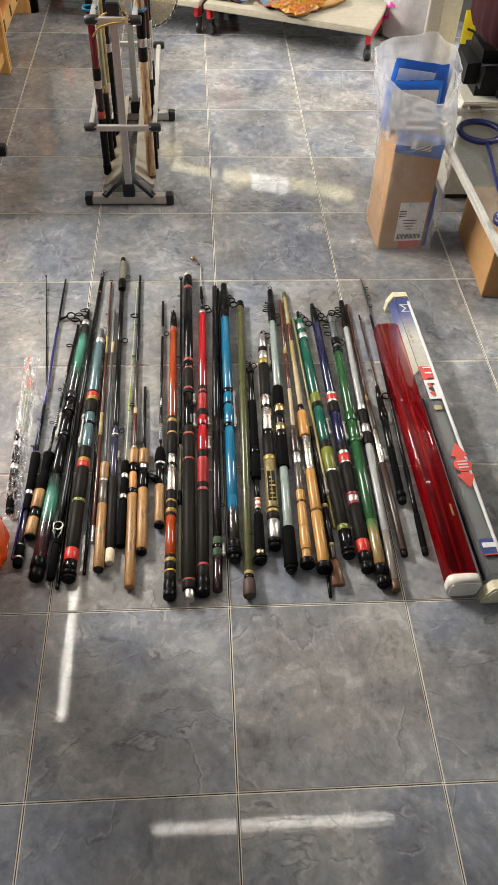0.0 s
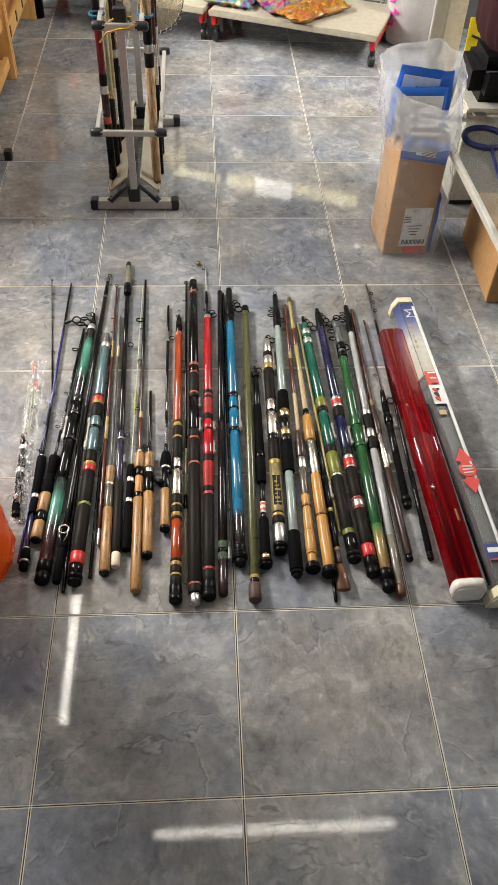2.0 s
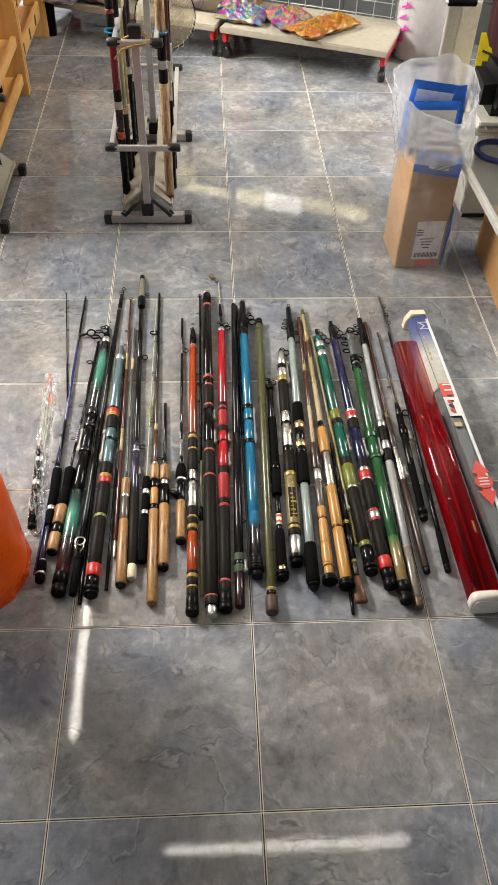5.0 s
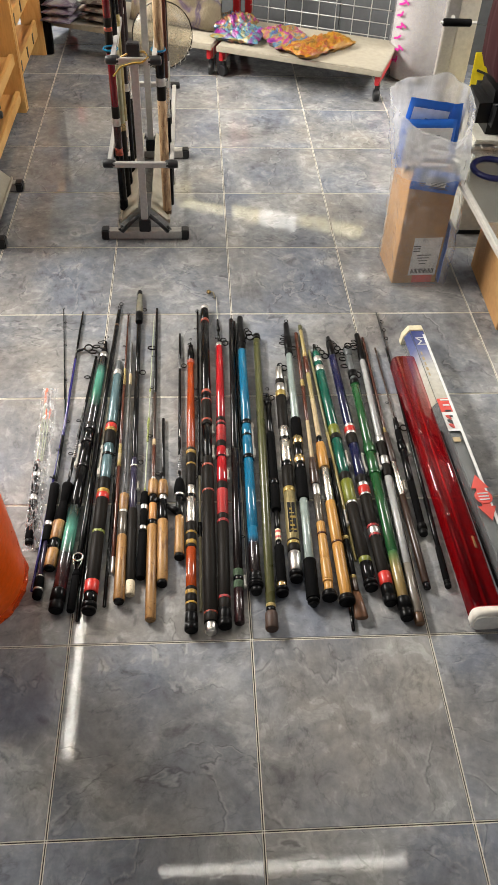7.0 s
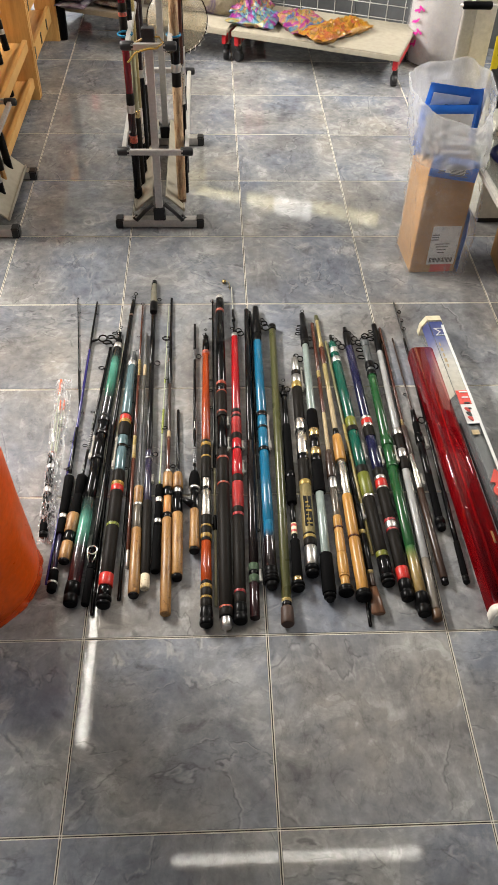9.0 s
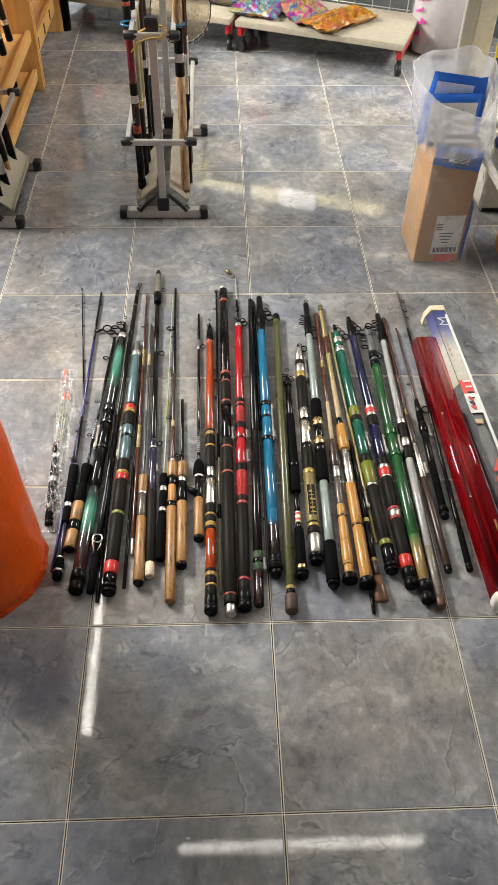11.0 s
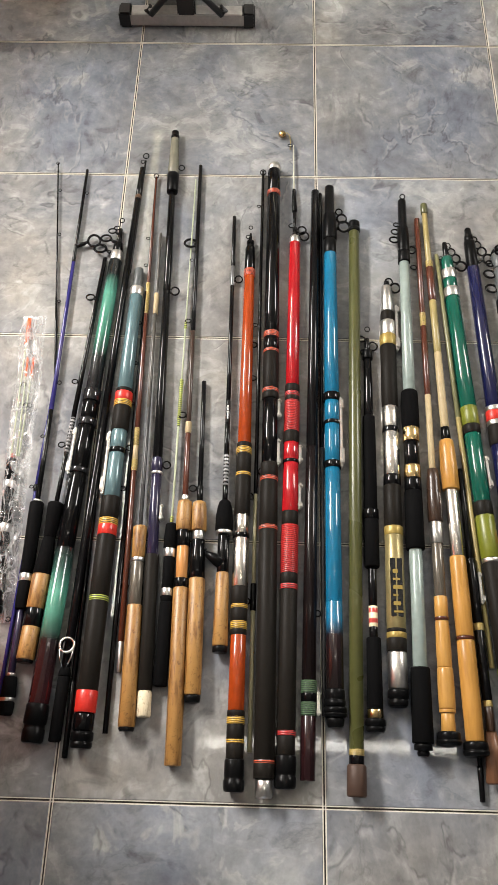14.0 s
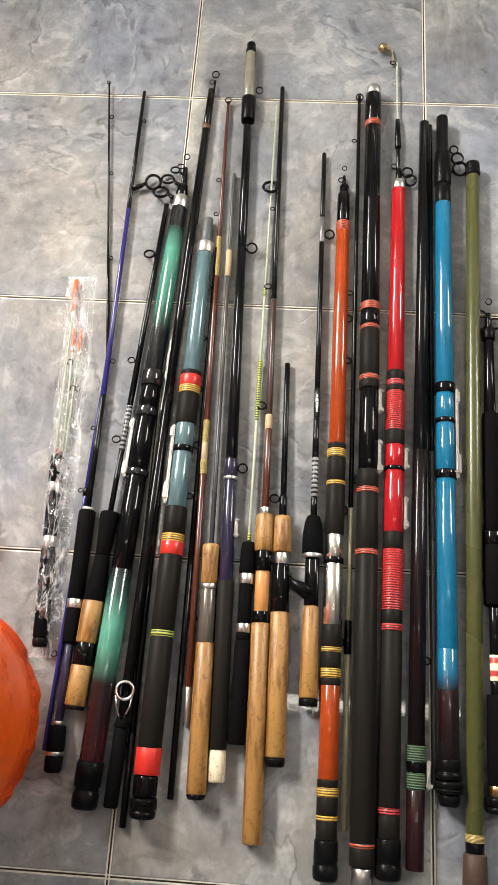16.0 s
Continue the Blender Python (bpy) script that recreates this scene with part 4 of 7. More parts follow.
rod("thin two-piece rod, pale lower half and black guided top", (-0.111, 0.072, 0.005), (-0.111, 1.207, 0.006), [
    (0.000, 0.212, 0.0038, 0.0037, "paletan", "blank"),
    (0.212, 0.256, 0.0048, 0.0049, "black", "band"),
    (0.256, 0.412, 0.0034, 0.0035, "paletan", "blank"),
    (0.412, 1.135, 0.0035, 0.0029, "nearblack", "blank")],
    guides=[(0.227, 0.0060, -1, 0.0000), (0.408, 0.0063, -1, 0.0000), (0.454, 0.0064, 1, 0.0000), (0.639, 0.0059, -1, 0.0000), (0.710, 0.0069, -1, 0.0000), (0.754, 0.0043, -1, 0.0000), (1.129, 0.0057, 0, 0.0000), (1.041, 0.0037, -1, 0.0000)], clips=[])
rod("thick matte black telescopic rod with thin orange rings", (-0.089, 0.010, 0.016), (-0.088, 1.219, 0.013), [
    (0.000, 0.026, 0.0129, 0.0130, "silver", "butt_cap"),
    (0.026, 0.047, 0.0157, 0.0158, "foamsm", "handle"),
    (0.047, 0.052, 0.0158, 0.0159, "redor", "band"),
    (0.052, 0.406, 0.0159, 0.0154, "foamsm", "handle"),
    (0.406, 0.413, 0.0158, 0.0159, "redor", "band"),
    (0.413, 0.494, 0.0155, 0.0150, "foamsm", "handle"),
    (0.494, 0.501, 0.0154, 0.0155, "redor", "band"),
    (0.501, 0.527, 0.0151, 0.0152, "foamsm", "handle"),
    (0.527, 0.652, 0.0136, 0.0137, "black", "reel_seat"),
    (0.652, 0.665, 0.0149, 0.0150, "foamsm", "band"),
    (0.665, 0.673, 0.0150, 0.0150, "redor", "band"),
    (0.673, 0.749, 0.0146, 0.0145, "foamsm", "handle"),
    (0.749, 0.755, 0.0149, 0.0149, "redor", "band"),
    (0.755, 0.781, 0.0145, 0.0146, "nearblack", "band"),
    (0.781, 0.794, 0.0146, 0.0146, "redor", "band"),
    (0.794, 1.125, 0.0138, 0.0131, "black", "blank"),
    (1.125, 1.136, 0.0136, 0.0136, "redor", "band"),
    (1.136, 1.191, 0.0132, 0.0133, "black", "blank"),
    (1.191, 1.209, 0.0133, 0.0124, "silver", "butt_cap")],
    guides=[], clips=[(0.522, 0.573, 1), (0.612, 0.652, 1)])
rod("red telescopic rod with ribbed red wraps on a black handle", (-0.058, 0.023, 0.016), (-0.044, 1.059, 0.006), [
    (0.000, 0.046, 0.0156, 0.0152, "rubber", "butt_cap"),
    (0.046, 0.072, 0.0138, 0.0139, "foamsm", "handle"),
    (0.072, 0.080, 0.0143, 0.0143, "redring", "band"),
    (0.080, 0.294, 0.0140, 0.0142, "foamsm", "handle"),
    (0.294, 0.303, 0.0146, 0.0146, "redring", "band"),
    (0.303, 0.321, 0.0142, 0.0143, "foamsm", "handle"),
    (0.321, 0.403, 0.0143, 0.0147, "ribred", "handle"),
    (0.403, 0.427, 0.0139, 0.0140, "foamsm", "band"),
    (0.427, 0.516, 0.0140, 0.0136, "red", "blank"),
    (0.516, 0.522, 0.0144, 0.0144, "black", "band"),
    (0.522, 0.555, 0.0136, 0.0137, "red", "blank"),
    (0.555, 0.577, 0.0141, 0.0142, "foamsm", "band"),
    (0.577, 0.638, 0.0138, 0.0136, "ribred", "handle"),
    (0.638, 0.647, 0.0132, 0.0133, "foamsm", "band"),
    (0.647, 0.656, 0.0133, 0.0133, "redring", "band"),
    (0.656, 0.671, 0.0133, 0.0133, "foamsm", "band"),
    (0.671, 0.996, 0.0121, 0.0114, "red", "blank"),
    (0.996, 1.012, 0.0109, 0.0100, "silver", "band"),
    (1.012, 1.036, 0.0055, 0.0046, "black", "band")],
    guides=[(1.015, 0.0091, 1, 0.0183), (1.030, 0.0082, 1, 0.0137), (1.041, 0.0064, -1, 0.0064)], clips=[(0.431, 0.479, 1), (0.517, 0.551, 1)])
rod("black rod tip with a swivel hook and line tied on", (-0.045, 1.059, 0.006), (-0.048, 1.282, 0.006), [
    (0.000, 0.043, 0.0032, 0.0032, "black", "blank"),
    (0.043, 0.100, 0.0056, 0.0038, "black", "band"),
    (0.100, 0.223, 0.0014, 0.0015, "palewire", "blank")],
    guides=[(0.221, 0.0048, -1, 0.0000)], clips=[])
rod("black telescopic rod with green cord wound on the handle", (-0.025, 0.035, 0.012), (-0.003, 1.149, 0.012), [
    (0.000, 0.090, 0.0112, 0.0116, "maroon", "handle"),
    (0.090, 0.110, 0.0123, 0.0124, "greencord", "band"),
    (0.110, 0.123, 0.0120, 0.0121, "black", "band"),
    (0.123, 0.142, 0.0124, 0.0125, "greencord", "band"),
    (0.142, 0.536, 0.0111, 0.0105, "maroonblack", "blank"),
    (0.536, 1.114, 0.0101, 0.0080, "nearblack", "blank")],
    guides=[], clips=[(0.090, 0.126, 1)])
rod("thin black rod section", (0.001, 0.126, 0.004), (0.007, 1.149, 0.006), [
    (0.000, 0.448, 0.0035, 0.0036, "darkgrey", "blank"),
    (0.448, 1.023, 0.0036, 0.0042, "nearblack", "blank")],
    guides=[(0.156, 0.0052, -1, 0.0000)], clips=[])
rod("glossy blue telescopic rod with black clips and rubber tip cover", (0.017, 0.109, 0.017), (0.026, 1.160, 0.014), [
    (0.000, 0.014, 0.0125, 0.0140, "rubber", "butt_cap"),
    (0.014, 0.029, 0.0175, 0.0176, "rubber", "butt_cap"),
    (0.029, 0.055, 0.0155, 0.0149, "rubber", "butt_cap"),
    (0.055, 0.189, 0.0135, 0.0133, "g_blue", "blank"),
    (0.189, 0.421, 0.0133, 0.0131, "blue", "blank"),
    (0.421, 0.433, 0.0151, 0.0151, "black", "band"),
    (0.433, 0.504, 0.0131, 0.0134, "blue", "blank"),
    (0.504, 0.511, 0.0146, 0.0147, "black", "band"),
    (0.511, 0.551, 0.0134, 0.0132, "blue", "blank"),
    (0.551, 0.566, 0.0152, 0.0153, "black", "band"),
    (0.566, 0.879, 0.0132, 0.0126, "blue", "blank"),
    (0.879, 0.913, 0.0126, 0.0123, "rubber", "band"),
    (0.913, 1.050, 0.0132, 0.0094, "rubber", "butt_cap")],
    guides=[(0.948, 0.0110, 1, 0.0275), (0.968, 0.0092, 1, 0.0239), (0.985, 0.0065, 1, 0.0185)], clips=[(0.421, 0.558, 1)])
rod("olive green pole with gold bands and a brown rubber butt", (0.046, 0.015, 0.015), (0.074, 1.070, 0.012), [
    (-0.000, 0.044, 0.0149, 0.0143, "brownrubber", "butt_cap"),
    (0.044, 0.056, 0.0113, 0.0114, "nearblack", "band"),
    (0.056, 0.065, 0.0114, 0.0114, "goldwrap", "band"),
    (0.065, 1.030, 0.0110, 0.0104, "olive", "blank"),
    (1.030, 1.055, 0.0119, 0.0114, "rubber", "butt_cap")],
    guides=[], clips=[])
rod("slim black rod with foam grips and a small label", (0.077, 0.104, 0.015), (0.091, 0.800, 0.006), [
    (-0.000, 0.019, 0.0145, 0.0155, "rubber", "butt_cap"),
    (0.019, 0.032, 0.0123, 0.0124, "goldm", "band"),
    (0.032, 0.140, 0.0124, 0.0115, "foam", "handle"),
    (0.140, 0.157, 0.0067, 0.0067, "nearblack", "reel_seat"),
    (0.157, 0.190, 0.0072, 0.0073, "labelred", "band"),
    (0.190, 0.254, 0.0068, 0.0070, "nearblack", "reel_seat"),
    (0.254, 0.337, 0.0124, 0.0128, "foam", "handle"),
    (0.337, 0.354, 0.0133, 0.0134, "black", "band"),
    (0.354, 0.532, 0.0113, 0.0109, "foam", "fore_grip"),
    (0.532, 0.651, 0.0082, 0.0073, "nearblack", "blank"),
    (0.651, 0.668, 0.0096, 0.0096, "rubber", "band"),
    (0.668, 0.696, 0.0051, 0.0040, "black", "band")],
    guides=[(0.694, 0.0069, -1, 0.0103), (0.679, 0.0080, 1, 0.0103), (0.665, 0.0079, -1, 0.0045), (0.714, 0.0046, 0, 0.0000)], clips=[])
rod("black and gold telescopic rod with silver reel seat", (0.113, 0.142, 0.016), (0.133, 0.931, 0.006), [
    (-0.001, 0.024, 0.0147, 0.0158, "rubber", "butt_cap"),
    (0.024, 0.081, 0.0153, 0.0152, "silver", "butt_cap"),
    (0.081, 0.101, 0.0156, 0.0157, "foamsm", "handle"),
    (0.101, 0.110, 0.0157, 0.0158, "gold", "band"),
    (0.110, 0.116, 0.0153, 0.0153, "foamsm", "band"),
    (0.116, 0.270, 0.0153, 0.0152, "goldpanel", "handle"),
    (0.270, 0.285, 0.0157, 0.0158, "gold", "band"),
    (0.285, 0.359, 0.0153, 0.0151, "foamsm", "handle"),
    (0.359, 0.378, 0.0151, 0.0152, "black", "band"),
    (0.378, 0.460, 0.0147, 0.0145, "chrome", "reel_seat"),
    (0.460, 0.470, 0.0151, 0.0151, "black", "band"),
    (0.470, 0.511, 0.0140, 0.0142, "chrome", "reel_seat"),
    (0.511, 0.640, 0.0148, 0.0148, "foamsm", "handle"),
    (0.640, 0.663, 0.0154, 0.0155, "gold", "band"),
    (0.663, 0.694, 0.0143, 0.0145, "silver", "band"),
    (0.694, 0.716, 0.0127, 0.0128, "foamsm", "band"),
    (0.716, 0.777, 0.0116, 0.0095, "silver", "butt_cap"),
    (0.777, 0.789, 0.0047, 0.0048, "rubber", "band")],
    guides=[(0.774, 0.0095, 1, 0.0166), (0.788, 0.0071, 1, 0.0048)], clips=[(0.629, 0.731, 1)])
rod("pale mint grey telescopic rod with black foam grips and tip cover", (0.146, 0.072, 0.016), (0.173, 1.128, 0.012), [
    (0.000, 0.018, 0.0089, 0.0135, "rubber", "butt_cap"),
    (0.018, 0.128, 0.0162, 0.0150, "foam", "handle"),
    (0.128, 0.317, 0.0113, 0.0110, "mint", "blank"),
    (0.317, 0.419, 0.0156, 0.0151, "foam", "handle"),
    (0.419, 0.442, 0.0146, 0.0147, "black", "reel_seat"),
    (0.442, 0.466, 0.0147, 0.0148, "goldm", "band"),
    (0.466, 0.512, 0.0132, 0.0134, "black", "reel_seat"),
    (0.512, 0.538, 0.0145, 0.0146, "goldm", "band"),
    (0.538, 0.613, 0.0157, 0.0144, "foam", "fore_grip"),
    (0.613, 0.900, 0.0111, 0.0096, "mint", "blank"),
    (0.900, 0.923, 0.0121, 0.0121, "rubber", "band"),
    (0.923, 1.056, 0.0115, 0.0082, "rubber", "butt_cap")],
    guides=[(0.955, 0.0086, -1, 0.0184), (0.975, 0.0074, -1, 0.0160), (0.993, 0.0062, -1, 0.0124), (0.931, 0.0073, 1, 0.0158), (1.059, 0.0050, 0, 0.0000)], clips=[])
rod("old rod with turned wooden handle and reddish brown blank", (0.185, 0.088, 0.018), (0.202, 1.086, 0.006), [
    (-0.000, 0.019, 0.0180, 0.0172, "rubber", "butt_cap"),
    (0.019, 0.046, 0.0109, 0.0101, "wood", "handle"),
    (0.046, 0.051, 0.0124, 0.0124, "wood", "band"),
    (0.051, 0.112, 0.0124, 0.0122, "wood", "handle"),
    (0.112, 0.185, 0.0113, 0.0106, "wood", "handle"),
    (0.185, 0.190, 0.0116, 0.0116, "brownred", "band"),
    (0.190, 0.223, 0.0106, 0.0107, "wood", "handle"),
    (0.223, 0.312, 0.0093, 0.0096, "greyseat", "reel_seat"),
    (0.312, 0.349, 0.0106, 0.0102, "silver", "band"),
    (0.349, 0.446, 0.0122, 0.0095, "darkbrown", "fore_grip"),
    (0.446, 0.592, 0.0058, 0.0055, "beige", "blank"),
    (0.592, 0.739, 0.0055, 0.0058, "brownred", "blank"),
    (0.739, 0.769, 0.0058, 0.0058, "goldwrap", "band"),
    (0.769, 0.998, 0.0052, 0.0056, "brownred", "blank")],
    guides=[(0.876, 0.0060, -1, 0.0000)], clips=[])
rod("old cane rod with turned honey wood handle and steel seat", (0.223, 0.074, 0.019), (0.218, 1.124, 0.007), [
    (-0.000, 0.020, 0.0188, 0.0180, "rubber", "butt_cap"),
    (0.020, 0.169, 0.0135, 0.0138, "honey", "handle"),
    (0.169, 0.174, 0.0143, 0.0143, "brownred", "band"),
    (0.174, 0.304, 0.0134, 0.0130, "honey", "handle"),
    (0.304, 0.421, 0.0110, 0.0114, "chrome", "reel_seat"),
    (0.421, 0.515, 0.0146, 0.0118, "honey", "fore_grip"),
    (0.515, 0.540, 0.0086, 0.0076, "black", "band"),
    (0.540, 0.695, 0.0076, 0.0068, "beige", "blank"),
    (0.695, 0.811, 0.0068, 0.0070, "cane", "blank"),
    (0.811, 0.889, 0.0076, 0.0078, "brownred", "band"),
    (0.889, 0.905, 0.0072, 0.0072, "goldwrap", "band"),
    (0.905, 1.024, 0.0060, 0.0056, "cane", "blank"),
    (1.024, 1.050, 0.0069, 0.0069, "olive", "butt_cap")],
    guides=[], clips=[])
rod("thin pale cane rod section", (0.263, 0.203, 0.005), (0.235, 0.997, 0.006), [
    (0.000, 0.435, 0.0042, 0.0049, "cane", "blank"),
    (0.435, 0.795, 0.0049, 0.0042, "olivepale", "blank")],
    guides=[(0.218, 0.0051, 1, 0.0000)], clips=[])
rod("slim black rod with a brown paddle shaped butt", (0.251, 0.037, 0.014), (0.241, 0.537, 0.006), [
    (0.000, 0.073, 0.0137, 0.0073, "paddle", "handle"),
    (0.073, 0.108, 0.0068, 0.0069, "darkbrown", "handle"),
    (0.108, 0.117, 0.0074, 0.0074, "goldwrap", "band"),
    (0.117, 0.223, 0.0078, 0.0072, "nearblack", "handle"),
    (0.223, 0.234, 0.0082, 0.0082, "goldwrap", "band"),
    (0.234, 0.339, 0.0077, 0.0080, "nearblack", "reel_seat"),
    (0.339, 0.501, 0.0060, 0.0042, "nearblack", "blank")],
    guides=[(0.169, 0.0056, -1, 0.0000)], clips=[(0.264, 0.317, 1)])
rod("short thin black rod butt", (0.230, 0.013, 0.004), (0.232, 0.165, 0.006), [
    (0.000, 0.049, 0.0039, 0.0045, "nearblack", "blank"),
    (0.049, 0.152, 0.0036, 0.0037, "black", "blank")],
    guides=[], clips=[])
rod("teal green telescopic rod with lime bands and black handle", (0.286, 0.112, 0.016), (0.253, 1.026, 0.006), [
    (-0.000, 0.023, 0.0154, 0.0165, "rubber", "butt_cap"),
    (0.023, 0.074, 0.0156, 0.0159, "nearblack", "handle"),
    (0.074, 0.089, 0.0149, 0.0150, "ygdull", "band"),
    (0.089, 0.257, 0.0145, 0.0149, "foamsm", "handle"),
    (0.257, 0.264, 0.0149, 0.0150, "silver", "band"),
    (0.264, 0.338, 0.0155, 0.0159, "ygdull", "band"),
    (0.338, 0.363, 0.0154, 0.0155, "foamsm", "band"),
    (0.363, 0.491, 0.0139, 0.0140, "teal", "blank"),
    (0.491, 0.508, 0.0151, 0.0152, "foamsm", "band"),
    (0.508, 0.544, 0.0152, 0.0148, "ygdull", "band"),
    (0.544, 0.782, 0.0142, 0.0135, "teal", "blank"),
    (0.782, 0.803, 0.0147, 0.0148, "silver", "band"),
    (0.803, 0.825, 0.0130, 0.0131, "teal", "band"),
    (0.825, 0.847, 0.0137, 0.0138, "silver", "band"),
    (0.847, 0.877, 0.0114, 0.0109, "teal", "band"),
    (0.877, 0.915, 0.0060, 0.0049, "black", "band")],
    guides=[(0.857, 0.0096, 1, 0.0264), (0.876, 0.0085, 1, 0.0181), (0.892, 0.0073, 1, 0.0109), (0.908, 0.0049, 1, 0.0061), (0.877, 0.0048, -1, 0.0109)], clips=[(0.385, 0.447, 1)])
rod("navy blue telescopic rod with red bands and black handle", (0.324, 0.072, 0.015), (0.301, 1.060, 0.009), [
    (-0.000, 0.050, 0.0152, 0.0155, "rubber", "butt_cap"),
    (0.050, 0.084, 0.0155, 0.0157, "redband", "band"),
    (0.084, 0.190, 0.0148, 0.0149, "foamsm", "handle"),
    (0.190, 0.198, 0.0153, 0.0154, "redring", "band"),
    (0.198, 0.218, 0.0149, 0.0150, "silver", "band"),
    (0.218, 0.226, 0.0155, 0.0156, "redring", "band"),
    (0.226, 0.324, 0.0151, 0.0151, "foamsm", "handle"),
    (0.324, 0.329, 0.0156, 0.0156, "silver", "band"),
    (0.329, 0.354, 0.0156, 0.0157, "redband", "band"),
    (0.354, 0.366, 0.0152, 0.0153, "silver", "band"),
    (0.366, 0.392, 0.0148, 0.0149, "foamsm", "band"),
    (0.392, 0.509, 0.0139, 0.0139, "navy", "blank"),
    (0.509, 0.547, 0.0150, 0.0152, "foamsm", "band"),
    (0.547, 0.556, 0.0152, 0.0152, "silver", "band"),
    (0.556, 0.575, 0.0152, 0.0153, "redband", "band"),
    (0.575, 0.584, 0.0153, 0.0153, "silver", "band"),
    (0.584, 0.891, 0.0131, 0.0120, "navy", "blank"),
    (0.891, 0.955, 0.0114, 0.0110, "rubber", "band"),
    (0.955, 0.988, 0.0086, 0.0062, "rubber", "butt_cap")],
    guides=[(0.913, 0.0097, 1, 0.0314), (0.932, 0.0085, 1, 0.0219), (0.948, 0.0073, 1, 0.0146), (0.961, 0.0061, 1, 0.0098)], clips=[(0.403, 0.475, 1)])
rod("grass green telescopic rod with a gold butt and curved tip cover", (0.354, 0.031, 0.016), (0.353, 1.007, 0.013), [
    (-0.000, 0.055, 0.0149, 0.0162, "rubber", "butt_cap"),
    (0.055, 0.184, 0.0135, 0.0137, "g_gold", "blank"),
    (0.184, 0.437, 0.0137, 0.0139, "green", "blank"),
    (0.437, 0.449, 0.0160, 0.0160, "green", "band"),
    (0.449, 0.514, 0.0140, 0.0143, "green", "blank"),
    (0.514, 0.545, 0.0159, 0.0160, "green", "band"),
    (0.545, 0.796, 0.0133, 0.0127, "green", "blank"),
    (0.796, 0.815, 0.0144, 0.0145, "rubber", "band"),
    (0.815, 0.829, 0.0116, 0.0117, "greytip", "butt_cap"),
    (0.829, 0.855, 0.0140, 0.0141, "rubber", "band"),
    (0.855, 0.928, 0.0117, 0.0114, "greytip", "butt_cap"),
    (0.928, 0.963, 0.0120, 0.0133, "greytip", "butt_cap"),
    (0.963, 0.976, 0.0133, 0.0097, "rubber", "butt_cap")],
    guides=[(0.916, 0.0108, -1, 0.0203), (0.882, 0.0107, -1, 0.0201), (0.941, 0.0084, -1, 0.0169), (0.963, 0.0097, 0, 0.0000), (0.841, 0.0105, 1, 0.0140)], clips=[(0.449, 0.514, 1)])
rod("white and black telescopic rod with clear lower section", (0.381, 0.019, 0.013), (0.395, 1.072, 0.010), [
    (-0.000, 0.027, 0.0115, 0.0117, "brown", "butt_cap"),
    (0.027, 0.164, 0.0110, 0.0109, "clearrod", "blank"),
    (0.164, 0.444, 0.0102, 0.0105, "whitegloss", "blank"),
    (0.444, 0.485, 0.0127, 0.0129, "foamsm", "handle"),
    (0.485, 0.514, 0.0129, 0.0130, "silver", "band"),
    (0.514, 0.569, 0.0122, 0.0124, "foamsm", "handle"),
    (0.569, 0.591, 0.0124, 0.0125, "silver", "band"),
    (0.591, 0.923, 0.0094, 0.0086, "whitegloss", "blank"),
    (0.923, 1.053, 0.0095, 0.0080, "rubber", "butt_cap")],
    guides=[(0.983, 0.0105, -1, 0.0210), (1.002, 0.0088, -1, 0.0176), (1.019, 0.0071, -1, 0.0159)], clips=[])
rod("slim brown rod with steel reel seat", (0.419, 0.114, 0.010), (0.410, 0.653, 0.006), [
    (0.000, 0.016, 0.0086, 0.0087, "nearblack", "butt_cap"),
    (0.016, 0.287, 0.0094, 0.0095, "darkbrown", "handle"),
    (0.287, 0.404, 0.0088, 0.0091, "chrome", "reel_seat"),
    (0.404, 0.516, 0.0099, 0.0086, "darkbrown", "fore_grip"),
    (0.516, 0.539, 0.0047, 0.0047, "goldwrap", "band")],
    guides=[], clips=[(0.297, 0.336, 1)])
rod("thin brown rod tip section", (0.412, 0.647, 0.005), (0.412, 1.060, 0.006), [
    (-0.000, 0.413, 0.0047, 0.0044, "brownred", "blank")],
    guides=[], clips=[])
rod("black spinning rod handle with a worn reel seat", (0.443, 0.269, 0.012), (0.447, 0.688, 0.009), [
    (0.000, 0.033, 0.0105, 0.0121, "rubber", "butt_cap"),
    (0.033, 0.177, 0.0092, 0.0097, "foam", "handle"),
    (0.177, 0.291, 0.0097, 0.0100, "nearblack", "reel_seat"),
    (0.291, 0.324, 0.0116, 0.0117, "black", "band"),
    (0.324, 0.368, 0.0093, 0.0095, "foam", "fore_grip"),
    (0.368, 0.418, 0.0087, 0.0064, "nearblack", "blank")],
    guides=[(0.379, 0.0095, 1, 0.0000)], clips=[(0.270, 0.313, 1)])
rod("thin dark rod tip with tiny guides", (0.448, 0.666, 0.003), (0.444, 1.009, 0.006), [
    (0.000, 0.343, 0.0032, 0.0026, "darkbrown", "blank")],
    guides=[(0.093, 0.0049, -1, 0.0000)], clips=[])
rod("slim black rod with tapered foam grip and fine tip", (0.470, 0.117, 0.008), (0.481, 0.954, 0.006), [
    (-0.000, 0.019, 0.0080, 0.0080, "rubber", "butt_cap"),
    (0.019, 0.118, 0.0080, 0.0076, "foam", "handle"),
    (0.118, 0.273, 0.0062, 0.0073, "nearblack", "blank"),
    (0.273, 0.837, 0.0051, 0.0035, "nearblack", "blank")],
    guides=[(0.522, 0.0063, 1, 0.0000)], clips=[])
